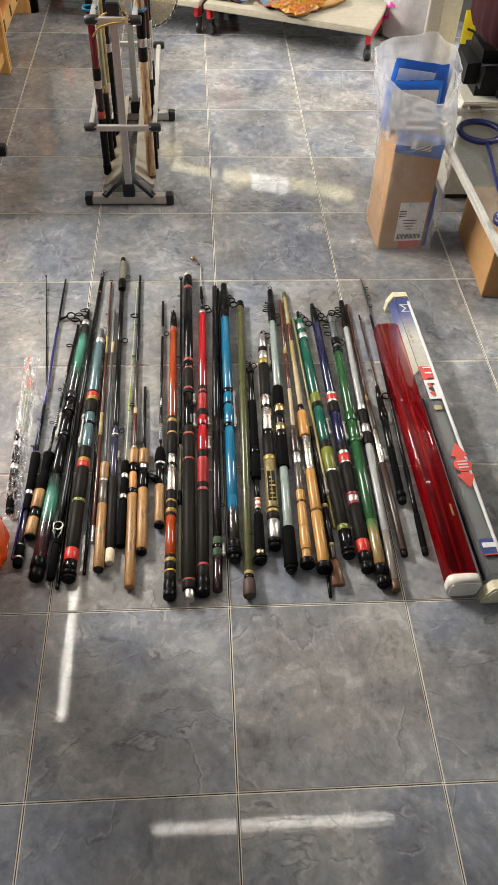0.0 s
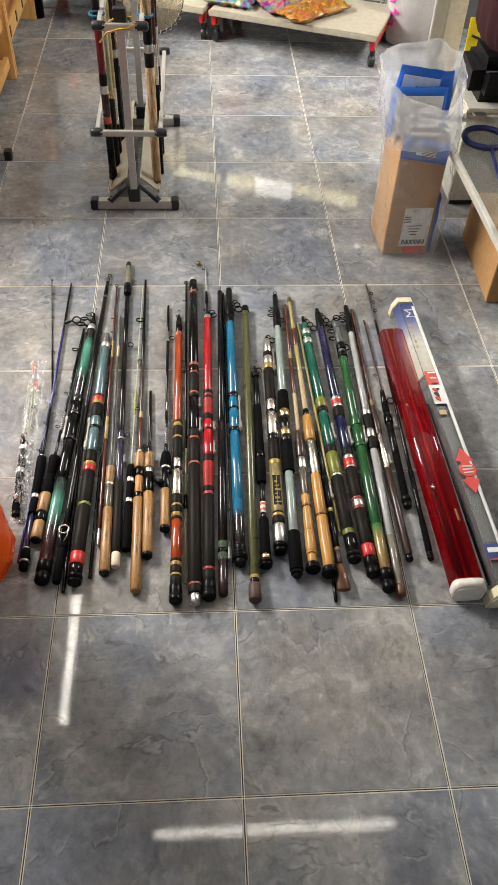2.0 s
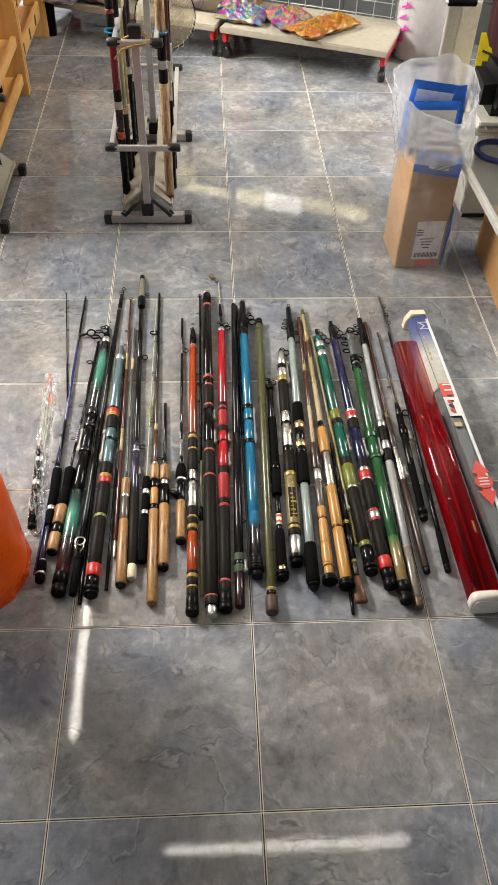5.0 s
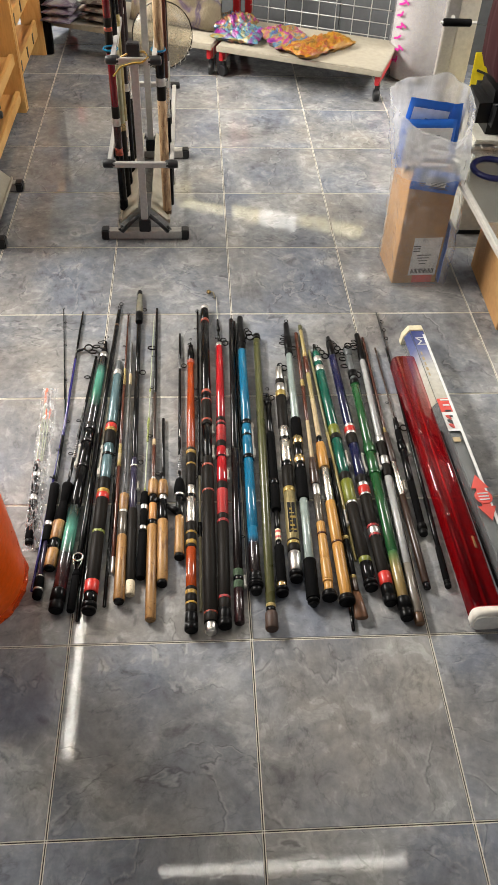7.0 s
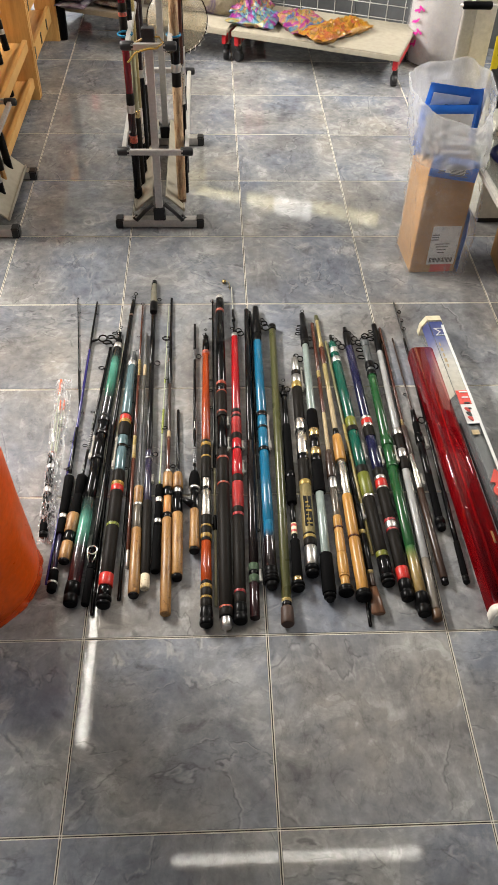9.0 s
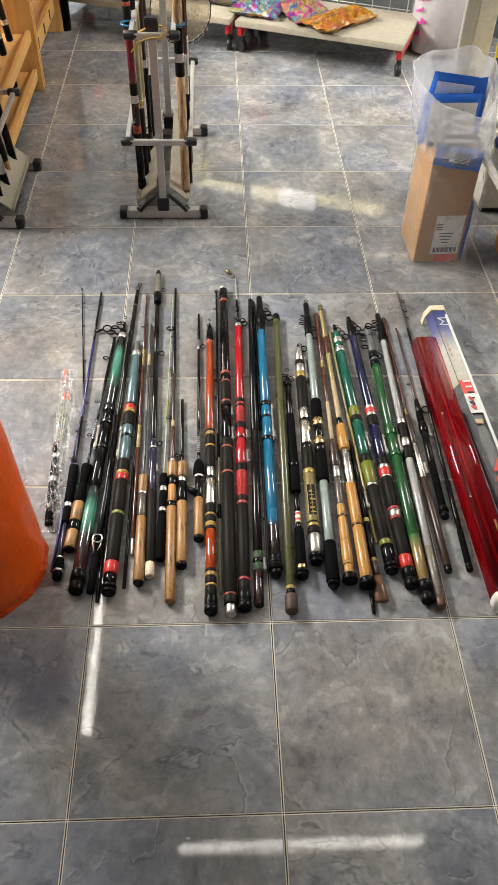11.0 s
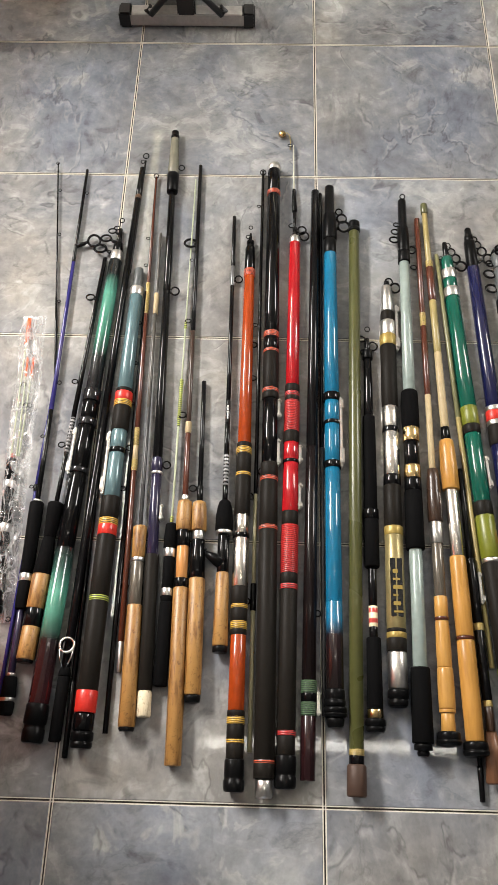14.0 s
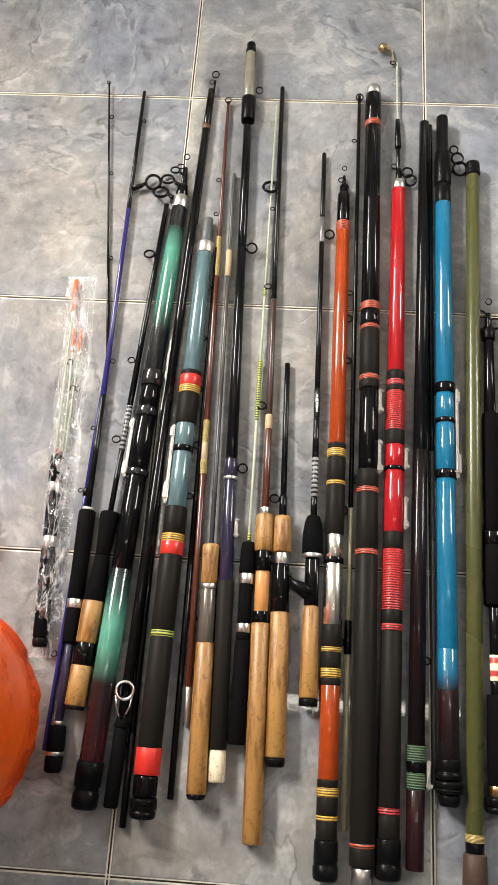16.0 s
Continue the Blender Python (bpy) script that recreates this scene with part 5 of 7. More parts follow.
rod("fine pale rod tip with small line guides", (0.481, 0.940, 0.004), (0.479, 1.197, 0.006), [
    (-0.000, 0.070, 0.0043, 0.0035, "nearblack", "blank"),
    (0.070, 0.257, 0.0026, 0.0028, "darkgrey", "blank")],
    guides=[(0.160, 0.0054, 1, 0.0000), (0.117, 0.0053, 1, 0.0000), (0.203, 0.0055, 1, 0.0000)], clips=[])

# ---- cased rods ----
def cased_tube(label, a, b, w, h, wall_mat, cap_mat, angular, name="rod_case", caps=2):
    """A clear plastic rod case lying from a to b with a cap at each end; w, h: its section."""
    a, b = Vector(a), Vector(b)
    z = (b - a).normalized()
    y = (Vector((0, 0, 1)) - z * z.z).normalized()
    x = y.cross(z)
    m = Matrix(((x.x, y.x, z.x, a.x), (x.y, y.y, z.y, a.y), (x.z, y.z, z.z, a.z), (0, 0, 0, 1)))
    L = (b - a).length
    case = empty(name, m)
    tagged(case, label, "rod case")
    if angular:  # trapezoid with chamfered top edges
        out = [(-w / 2, -h / 2), (w / 2, -h / 2), (w * 0.46, h * 0.05), (w * 0.27, h / 2), (-w * 0.27, h / 2), (-w * 0.46, h * 0.05)]
    else:
        out = [(w / 2 * abs(math.cos(t)) ** 0.5 * (1 if math.cos(t) > 0 else -1), h / 2 * abs(math.sin(t)) ** 0.5 * (1 if math.sin(t) > 0 else -1)) for t in [2 * math.pi * k / 24 + 0.01 for k in range(24)]]

    def prism(z0, z1, k, thick=None):
        n = len(out)
        vs = [(px * k, py * k, zz) for zz in (z0, z1) for px, py in out]
        fs = [(i, (i + 1) % n, n + (i + 1) % n, n + i) for i in range(n)]
        if thick:
            q = len(vs)
            vs += [(px * (k - thick), py * (k - thick), zz) for zz in (z0, z1) for px, py in out]
            fs += [(q + n + i, q + n + (i + 1) % n, q + (i + 1) % n, q + i) for i in range(n)]
            for o in (0, n):
                fs += [(o + i, q + o + i, q + o + (i + 1) % n, o + (i + 1) % n) for i in range(n)]
        else:
            fs += [tuple(reversed(range(n))), tuple(range(n, 2 * n))]
        me = bpy.data.meshes.new("prism")
        me.from_pydata(vs, [], fs)
        if not angular:
            me.polygons.foreach_set("use_smooth", [len(f.vertices) == 4 for f in me.polygons])
        return me

    part("tube_wall", prism(0.012, L - 0.012, 1.0, 0.07 if angular else None), wall_mat, case).visible_shadow = False
    for z0, z1 in ((0, 0.03), (L - 0.03, L))[:caps]:
        bm = bmesh.new()
        bm.from_mesh(prism(z0, z1, 1.05))
        bmesh.ops.bevel(bm, geom=[e for e in bm.edges if abs(e.verts[0].co.z - e.verts[1].co.z) < 1e-5], offset=0.004, segments=2, affect="EDGES")
        part("end_cap", bm, cap_mat, case)
    return case, L, x


red_case, RL, _ = cased_tube("translucent red plastic rod case with an ivory end cap", (0.531, 0.006, 0.030), (0.507, 0.918, 0.030), 0.072, 0.056, RED_TUBE, IVORY, False, caps=1)
part("cased_rod", lathe([(0.06, 0.006), (0.062, 0.008), (0.30, 0.008), (0.31, 0.005), (0.85, 0.003)], 12), MAT["maroon"], red_case).matrix_basis = pose(0.008, -0.010, 0)
part("cased_rod", lathe([(0.03, 0.004), (0.5, 0.0035), (0.86, 0.002)], 12), MAT["red"], red_case).matrix_basis = pose(-0.012, -0.014, 0)
part("tape_band", box(0.020, 0.003, 0.036, 0.001, pose(-0.024, 0.0235, 0.205, 0, 0, 32)), MAT["cork"], red_case, "tan tape patch")

clear_case, CL, _ = cased_tube("clear angular plastic rod case with printed sleeve", (0.611, -0.014, 0.030), (0.569, 1.058, 0.030), 0.076, 0.056, CLEAR_TUBE, CREAM, True)
BLUE_PRINT = surface("blue_print", (0.030, 0.055, 0.20), 0.3, vary=0.2, coat=0.3)
GREY_CARD = surface("grey_card_insert", (0.085, 0.09, 0.092), 0.4, vary=0.4)
# white of the printed panel and of the strips that paint reflections
PRINT_AND_GLINT = surface("white_print_and_glint", (0.68, 0.68, 0.66), 0.4, vary=0.12)
fade = graded("blue_to_cream_card", [(0.0, (0.42, 0.395, 0.32)), (0.45, (0.50, 0.49, 0.44)), (0.75, (0.10, 0.12, 0.26)), (1.0, (0.035, 0.05, 0.17))], 0.35)


def on_case(name, w, l, s, x, mat, parent=None, lift=0.0, label=""):
    return part(name, box(w, 0.0016, l, 0.0005, pose(x, 0.0292 + lift, s)), mat, parent or clear_case, label)


on_case("card_sleeve", 0.040, 0.325, 0.877, 0, fade, label="card fading from cream to dark blue")
# white strip painted as the window's reflection on the case's side
part("side_glint", box(0.0016, 0.034, 0.98, 0.0005, pose(-0.0295, 0.012, 0.53, 0, 0, -30)), PRINT_AND_GLINT, clear_case, "white strip painted as a side reflection")
on_case("red_panel", 0.039, 0.055, 0.70, 0, RED_INK, None, 0.0016)
on_case("white_panel", 0.039, 0.075, 0.635, 0, PRINT_AND_GLINT, None, 0.0014)
part("card_side", box(0.0016, 0.028, 0.325, 0.0005, pose(0.0288, 0.0160, 0.877, 0, 0, 30)), fade, clear_case)
for k in range(3):
    part("print_oval", lathe([(0, 0.016), (0.0012, 0.015)], 20), INK if k % 2 else RED_INK, clear_case).matrix_basis = pose(0.002, 0.0318, 0.615 + 0.017 * k, -90, 0, 25) @ Matrix.Diagonal((1, 0.5, 1, 1))
for k in range(4):
    on_case("print_bar", 0.022 - 0.003 * k, 0.006, 0.72 - 0.022 * k, 0.0, PAPER if k < 2 else INK, None, 0.0036)
for s in (0.972, 1.004):
    on_case("letter_mark", 0.028, 0.0035, s, 0.0, PAPER, None, 0.002)
for s in (-1, 1):
    part("letter_mark", box(0.0035, 0.0016, 0.026, 0.0004, pose(0.005, 0.0312, 0.988 + s * 0.008, 0, s * 42, 0)), PAPER, clear_case)
for k in range(5):
    on_case("print_bar", 0.004 + 0.003 * (k % 2), 0.014, 0.93 - 0.024 * k, 0.012, MAT["beige"], None, 0.002)
on_case("gold_label", 0.020, 0.018, 0.565, 0.006, MAT["beige"], None, 0.002)
# red double arrow and an oval with print bars
arrow = bmesh.new()
pts = [(0.0, 0.15), (0.023, 0.105), (0.011, 0.105), (0.011, 0.045), (0.023, 0.045), (0.0, 0.0), (-0.023, 0.045), (-0.011, 0.045), (-0.011, 0.105), (-0.023, 0.105)]
face = arrow.faces.new([arrow.verts.new((px, 0, pz)) for px, pz in pts])
ext = bmesh.ops.extrude_face_region(arrow, geom=[face])
bmesh.ops.translate(arrow, vec=(0, 0.0016, 0), verts=[v for v in ext["geom"] if isinstance(v, bmesh.types.BMVert)])
part("red_arrow", arrow, RED_INK, clear_case).matrix_basis = pose(-0.004, 0.0316, 0.285)
part("oval_badge", lathe([(0, 0.023), (0.0014, 0.022)], 24), RED_INK, clear_case).matrix_basis = pose(-0.004, 0.0332, 0.36, -90, 0, 0)
for k in range(3):
    on_case("print_bar", 0.026, 0.004, 0.35 + 0.01 * k, -0.004, PAPER, None, 0.006)
on_case("blue_label", 0.042, 0.042, 0.115, 0.0, BLUE_PRINT, None, 0.002)
on_case("print_bar", 0.034, 0.014, 0.118, 0.0, PAPER, None, 0.0036)
on_case("print_bar", 0.042, 0.004, 0.092, 0.0, RED_INK, None, 0.0038)
part("card_insert", joined(box(0.038, 0.030, 0.60, 0.003, pose(0.0, 0.0105, 0.345)), box(0.058, 0.026, 0.60, 0.003, pose(0.0, -0.010, 0.345))), GREY_CARD, clear_case, "smoky grey card insert")
part("cased_rod", lathe([(0.04, 0.005), (0.34, 0.0045), (0.35, 0.004), (0.62, 0.003)], 12), MAT["nearblack"], clear_case).matrix_basis = pose(0.029, 0.008, 0)
# reflection along the case's top, painted as a white strip
on_case("top_strip", 0.008, 0.98, 0.53, -0.0170, PRINT_AND_GLINT, None, 0.0022, "white strip painted as a reflection along the edge")


# ---- bagged float rod kit ----
def cellophane(label, a, b, w0, w1, h):
    """A flat crumpled clear bag from a to b."""
    a, b = Vector(a), Vector(b)
    d = b - a
    L = d.length
    ang = math.degrees(math.atan2(-d.x, d.y))
    nu, nv = 10, 64
    vs, fs = [], []
    for side in (0, 1):
        for j in range(nv + 1):
            v = j / nv
            w = w0 + (w1 - w0) * v
            for i in range(nu + 1):
                u = i / nu * 2 - 1
                edge = (1 - u * u) ** 0.6 * min(1, 12 * min(v, 1 - v) + 0.05)
                n = noise.noise(Vector((u * 2.3 + v * 5, v * 22, side * 7.0))) + 0.9 * noise.noise(Vector((u * 5 - v * 9, v * 47, side * 3.0)))
                zz = 0.002 if not side else 0.004 + h * edge * (0.75 + 0.45 * n)
                vs.append((u * w / 2 * (1 + 0.10 * noise.noise(Vector((v * 11, 2, u)))) + 0.006 * noise.noise(Vector((v * 7, side, 3))), v * L, zz))
    n = (nu + 1) * (nv + 1)
    for side in (0, 1):
        for j in range(nv):
            for i in range(nu):
                q = side * n + j * (nu + 1) + i
                f = (q, q + 1, q + nu + 2, q + nu + 1)
                fs.append(f if side else f[::-1])
    bag = empty("cellophane_bag", pose(a.x, a.y, 0.0, 0, 0, ang))
    half = nu * nv
    for name, faces, off in (("back_sheet", fs[:half], 0), ("front_sheet", fs[half:], n)):
        me = bpy.data.meshes.new(name)
        me.from_pydata(vs[off:off + n], [], [tuple(q - off for q in f) for f in faces])
        part(name, me, CLEAR_FILM, bag).visible_shadow = False
    for v, w in ((0.004, w0), (L - 0.004, w1)):
        part("seal_strip", box(w, 0.008, 0.0012, 0.0004, pose(0, v, 0.0045)), CLEAR_FILM, bag).visible_shadow = False
    return tagged(bag, label, "plastic bag")


cellophane("crumpled clear cellophane bag round a short rod kit", (-0.518, 0.255, 0), (-0.541, 0.838, 0), 0.040, 0.046, 0.030)
rod("short bagged rod kit with black handle and orange tipped quivers", (-0.522, 0.268, 0.013), (-0.537, 0.545, 0.011), [
    (0.0, 0.012, 0.010, 0.0105, "rubber", "butt_cap"), (0.012, 0.135, 0.0105, 0.0100, "foam", "handle"), (0.135, 0.150, 0.0108, 0.0108, "silver", "band"),
    (0.150, 0.215, 0.0095, 0.0095, "foam", "reel_seat"), (0.215, 0.228, 0.0105, 0.0105, "silver", "band"), (0.228, 0.270, 0.0100, 0.0090, "foam", "fore_grip"),
    (0.270, 0.280, 0.004, 0.003, "redor", "band")])
for bx, tx, tipc in ((-0.541, -0.549, "tiporange"), (-0.531, -0.540, "tiporange"), (-0.527, -0.529, "tiporange")):
    n = 0.285 if bx < -0.54 else 0.20
    rod("thin pale quiver tip with a bright end inside the bag", (bx, 0.545, 0.008), (tx, 0.545 + n, 0.008), [
        (0.0, n * 0.80, 0.0018, 0.0013, "paleyellow", "blank"), (n * 0.80, n, 0.0038 if bx < -0.54 else 0.0022, 0.0036 if bx < -0.54 else 0.002, tipc, "band")], guides=[(n * 0.5, 0.004, 1, 0)])

# weight and swivel on the line's end
sinker = part("line_weight", lathe([(0.0, 0.002), (0.002, 0.006), (0.006, 0.0085), (0.011, 0.007), (0.014, 0.002)], 14), MAT["goldm"])
sinker.matrix_world = pose(-0.072, 1.312, 0.0005)
tagged(sinker, "small round brass weight tied to a line", "weight")
line = part("fishing_line", pipe([(-0.070, 1.312, 0.007), (-0.062, 1.318, 0.006), (-0.056, 1.312, 0.004), (-0.054, 1.295, 0.004), (-0.055, 1.27, 0.006)], 0.0012, 6), MAT["cane"])
tagged(line, "short yellowish fishing line loop on the floor", "fishing line")

# ---- orange tub beside the rods ----
tub = empty("orange_tub", pose(-0.676, 0.168, 0))
tagged(tub, "tall bright orange plastic tub with scuffed rim", "tub")
n = 56
vs, fs = [], []
prof = [(0.0, 0.170), (0.004, 0.174), (0.045, 0.175), (0.10, 0.174), (0.22, 0.170), (0.36, 0.163), (0.50, 0.156), (0.62, 0.150), (0.64, 0.145), (0.642, 0.02)]
for z, r in prof:
    for k in range(n):
        a = 2 * math.pi * k / n
        rr = 0.90 * r + 0.0025 * noise.noise(Vector((math.cos(a) * 2, math.sin(a) * 2, z * 6)))
        vs.append((rr * math.cos(a), rr * math.sin(a), z))
for i in range(len(prof) - 1):
    for k in range(n):
        fs.append((i * n + k, i * n + (k + 1) % n, (i + 1) * n + (k + 1) % n, (i + 1) * n + k))
fs += [tuple(reversed(range(n))), tuple((len(prof) - 1) * n + k for k in range(n))]
me = bpy.data.meshes.new("tub")
me.from_pydata(vs, [], fs)
me.polygons.foreach_set("use_smooth", [len(f.vertices) == 4 for f in me.polygons])
part("tub_body", me, ORANGE_PLASTIC, tub)
ORANGE_FILM = film("orange_flange_film", (0.95, 0.45, 0.22), 0.34, (0.72, 0.10, 0.01), 0.25, 0.8)
vs, fs = [], []
for k in range(80):
    a = 2 * math.pi * k / 80
    w = 0.164 + 0.003 * noise.noise(Vector((math.cos(a) * 5, math.sin(a) * 5, 1))) + 0.004 * noise.noise(Vector((math.cos(a) * 17, math.sin(a) * 17, 4)))
    for r, z in ((0.153, 0.020), (w - 0.003, 0.006), (w, 0.001), (0.151, 0.001)):
        vs.append((r * math.cos(a), r * math.sin(a), z))
for k in range(80):
    for j in range(4):
        fs.append((k * 4 + j, k * 4 + (j + 1) % 4, ((k + 1) % 80) * 4 + (j + 1) % 4, ((k + 1) % 80) * 4 + j))
me = bpy.data.meshes.new("flange")
me.from_pydata(vs, [], fs)
part("rim_flange", me, ORANGE_FILM, tub, "ragged translucent orange flange")
red_lid = part("red_pot", lathe([(0, 0.030), (0.003, 0.034), (0.05, 0.036), (0.054, 0.034), (0.054, 0.004)], 28), RED_STEEL)
red_lid.matrix_world = pose(-0.674, 0.432, 0)
tagged(red_lid, "small round red plastic pot on the floor", "pot")


# ---- rod stands ----
def rod_stand(m, D, label, tray=0.085):
    st = empty("rod_stand", m)
    tagged(st, label, "rod stand", "aluminium rod stands")
    for y in (0.0, D):
        part("foot_bar", box(0.27, 0.034, 0.030, 0.002, pose(0, y, 0.019)), ALU, st)
        for s in (-1, 1):
            part("end_cap", box(0.030, 0.040, 0.038, 0.004, pose(s * 0.143, y, 0.019)), BLACK_PLASTIC, st)
        part("upright", box(0.024, 0.024, 0.56 if y == 0 else 1.10, 0.002, pose(0, y, 0.075 + (0.28 if y == 0 else 0.55))), ALU, st)
        part("upright_foot", box(0.042, 0.034, 0.050, 0.003, pose(0, y, 0.055)), BLACK_PLASTIC, st)
        part("upright_cap", box(0.040, 0.030, 0.040, 0.003, pose(0, y, 0.655 if y == 0 else 1.195)), BLACK_PLASTIC, st)
        for s in (-1, 1):
            part("bracket", pipe([(s * 0.018, y - 0.018, 0.10), (s * 0.05, y - 0.020, 0.072), (s * 0.082, y - 0.020, 0.036)], 0.0075, 8), BLACK_PLASTIC, st)
            part("hook", pipe([(s * 0.082, y - 0.020, 0.036), (s * 0.092, y - 0.020, 0.046), (s * 0.080, y - 0.020, 0.058)], 0.005, 8), BLACK_PLASTIC, st)
        for z, w in ((0.292, 0.105), (0.628, 0.064)):
            part("cross_bar", box(2 * w - 0.02, 0.016, 0.018, 0.002, pose(0, y - 0.021 if y == 0 else y + 0.021, z)), ALU, st)
            for s in (-1, 1):
                part("corner_joint", lathe([(-0.022, 0.010), (-0.018, 0.014), (0.018, 0.014), (0.022, 0.010)], 12), BLACK_PLASTIC, st).matrix_basis = pose(s * w, y - 0.016 if y == 0 else y + 0.016, z, 0, 90, 0)
    for z, w in ((0.292, 0.105), (0.628, 0.064)):
        for s in (-1, 1):
            part("side_rail", box(0.015, D, 0.017, 0.002, pose(s * w, D / 2, z)), ALU, st)
    for s in (-1, 1):
        # tray boards slope down and outwards from the middle
        part("tray", box(tray, D - 0.03, 0.006, 0.001, pose(s * (0.023 + 0.38 * tray), D / 2, 0.082 + 0.3 * (tray - 0.085), 0, s * 42, 0)), WHITE_BOARD, st, "white sloping tray board")
        part("tray_lip", box(0.006, D - 0.03, 0.016, 0.001, pose(s * (0.023 + 0.745 * tray), D / 2, 0.058)), WHITE_BOARD, st)
    return st


rod_stand(pose(-0.296, 1.668, 0), 0.640, "aluminium rod stand with black joints and white tray")
rod_stand(pose(-0.945, 1.605, 0), 0.410, "short aluminium rod stand with black joints and white tray", 0.135)
# strap round the stand
tie = part("cable_tie", pipe([(-0.36, 1.635, 0.585), (-0.335, 1.632, 0.615), (-0.30, 1.632, 0.625), (-0.268, 1.634, 0.628), (-0.250, 1.645, 0.640), (-0.262, 1.660, 0.650), (-0.30, 1.660, 0.652), (-0.345, 1.652, 0.630)], 0.0032, 6), MAT["yellow"])
tagged(tie, "yellow twist tie round the stand's upright", "cable tie")

for x, y in ((-0.372, 1.700), (-0.222, 1.700)):
    strap = part("cable_tie", torus(0.022, 0.0035, pose(x, y + 0.035, 0.632), 20, 6), MAT["blue"])
    tagged(strap, "blue strap holding rods to the stand's upper rail", "strap")


def upright_rod(label, x, y, lean, colours, r=0.012, z0=0.062):
    """A rod standing in a stand: lean (dx, dy) over 1.3 m."""
    H = 1.3
    segs, at = [], 0.0
    for frac, key, kind, k in colours:
        if at > 0.70:
            break
        frac = min(frac, 0.72 - at)
        segs.append((at * H, (at + frac) * H, r * k, r * k * 0.97, key, kind))
        at += frac
    return rod(label, (x, y, z0), (x + lean[0] * 0.72, y + lean[1] * 0.72, z0 + H * 0.72), segs)


RED_SET = [(0.03, "rubber", "butt_cap", 1.15), (0.13, "black", "handle", 1.05), (0.02, "redor", "band", 1.07), (0.06, "maroon", "blank", 1), (0.02, "silver", "band", 1.05), (0.03, "foamsm", "handle", 1.05), (0.13, "darkred", "blank", 0.95), (0.05, "foamsm", "handle", 1.0), (0.01, "redor", "band", 1.02), (0.02, "foamsm", "handle", 1), (0.30, "darkred", "blank", 0.9), (0.20, "black", "blank", 0.7)]
upright_rod("dark red telescopic rod standing in the stand", -0.375, 1.76, (-0.005, 0.02), RED_SET, 0.013)
upright_rod("black rod with gold rings standing in the stand", -0.365, 1.84, (0.0, 0.02), [(0.2, "foamsm", "handle", 1.1), (0.02, "goldm", "band", 1.1), (0.2, "paletan", "blank", 0.9), (0.02, "silver", "band", 1), (0.56, "nearblack", "blank", 0.8)], 0.011)
upright_rod("tan and black rod standing in the stand", -0.362, 1.92, (0.0, 0.02), [(0.1, "rubber", "butt_cap", 1.1), (0.1, "chrome", "reel_seat", 1), (0.25, "cane", "blank", 0.9), (0.02, "goldwrap", "band", 1), (0.53, "nearblack", "blank", 0.8)], 0.010)
upright_rod("dark brown rod standing in the stand", -0.358, 2.02, (0.0, 0.02), [(0.25, "nearblack", "handle", 1.1), (0.02, "silver", "band", 1.1), (0.4, "maroon", "blank", 0.9), (0.33, "brownred", "blank", 0.8)], 0.012)
upright_rod("black rod with steel seat standing in the stand", -0.355, 2.12, (0.0, 0.02), [(0.2, "foamsm", "handle", 1.1), (0.1, "chrome", "reel_seat", 1), (0.4, "maroon", "blank", 0.9), (0.3, "nearblack", "blank", 0.8)], 0.012)
upright_rod("long cork handled rod with red blank in the stand", -0.216, 1.735, (-0.008, 0.02), [(0.012, "brown", "butt_cap", 1.0), (0.305, "corktan", "handle", 1.0), (0.035, "foamsm", "reel_seat", 1.0), (0.02, "silver", "band", 1.02), (0.06, "black", "reel_seat", 1.0), (0.12, "corktan", "handle", 0.95), (0.02, "foamsm", "band", 0.9), (0.428, "red", "blank", 0.75)], 0.0155, 0.060)
upright_rod("slim dark guided rod standing in the stand", -0.200, 1.80, (-0.005, 0.02), [(0.25, "nearblack", "handle", 1.0), (0.10, "chrome", "reel_seat", 1.0), (0.65, "brownred", "blank", 0.8)], 0.008)
upright_rod("slim black rod with steel seat in the stand", -0.202, 1.95, (-0.005, 0.02), [(0.25, "foamsm", "handle", 1.0), (0.10, "silver", "reel_seat", 1.0), (0.65, "nearblack", "blank", 0.8)], 0.009)
for k, (x, y) in enumerate(((-0.868, 1.66), (-0.862, 1.75), (-0.87, 1.84), (-0.865, 1.93))):
    upright_rod("black rod with %s standing in the short stand" % ("steel ring" if k != 2 else "cork end"), x, y, (-0.11, 0.03), [(0.05, "rubber" if k != 2 else "cork", "butt_cap", 1.1), (0.05, "silver" if k < 2 else "foamsm", "band", 1.1), (0.3, "foamsm", "handle", 1.0), (0.6, "nearblack", "blank", 0.8)], 0.013, 0.062)

# ---- landing net behind the stand ----
net = empty("landing_net", pose(-0.245, 2.72, 0.345, 80, 0, 12))
tagged(net, "round wire framed net with pale mesh leaning behind the stand", "net")
part("net_ring", torus(0.130, 0.0022, None, 48, 6), MAT["black"], net)
coil = [(0.130 * math.cos(a) + 0.008 * math.cos(a * 30) * math.cos(a), 0.130 * math.sin(a) + 0.008 * math.cos(a * 30) * math.sin(a), 0.008 * math.sin(a * 30)) for a in [math.radians(-150 + k * 0.75) for k in range(200)]]
part("net_coil", pipe(coil, 0.0012, 5), MAT["silver"], net, "steel spiral coil")
part("net_mesh", lathe([(0, 0.127), (0.002, 0.127), (0.012, 0.06), (0.014, 0.01)], 40), film("pale_net", (0.92, 0.89, 0.82), 0.26, (0.42, 0.36, 0.25), 0.5), net, "pale fine mesh")
part("net_pole", pipe([(0, 0.13, 0), (0, 0.7, 0.0), (0.0, 1.0, 0)], 0.006, 8), MAT["nearblack"], net)
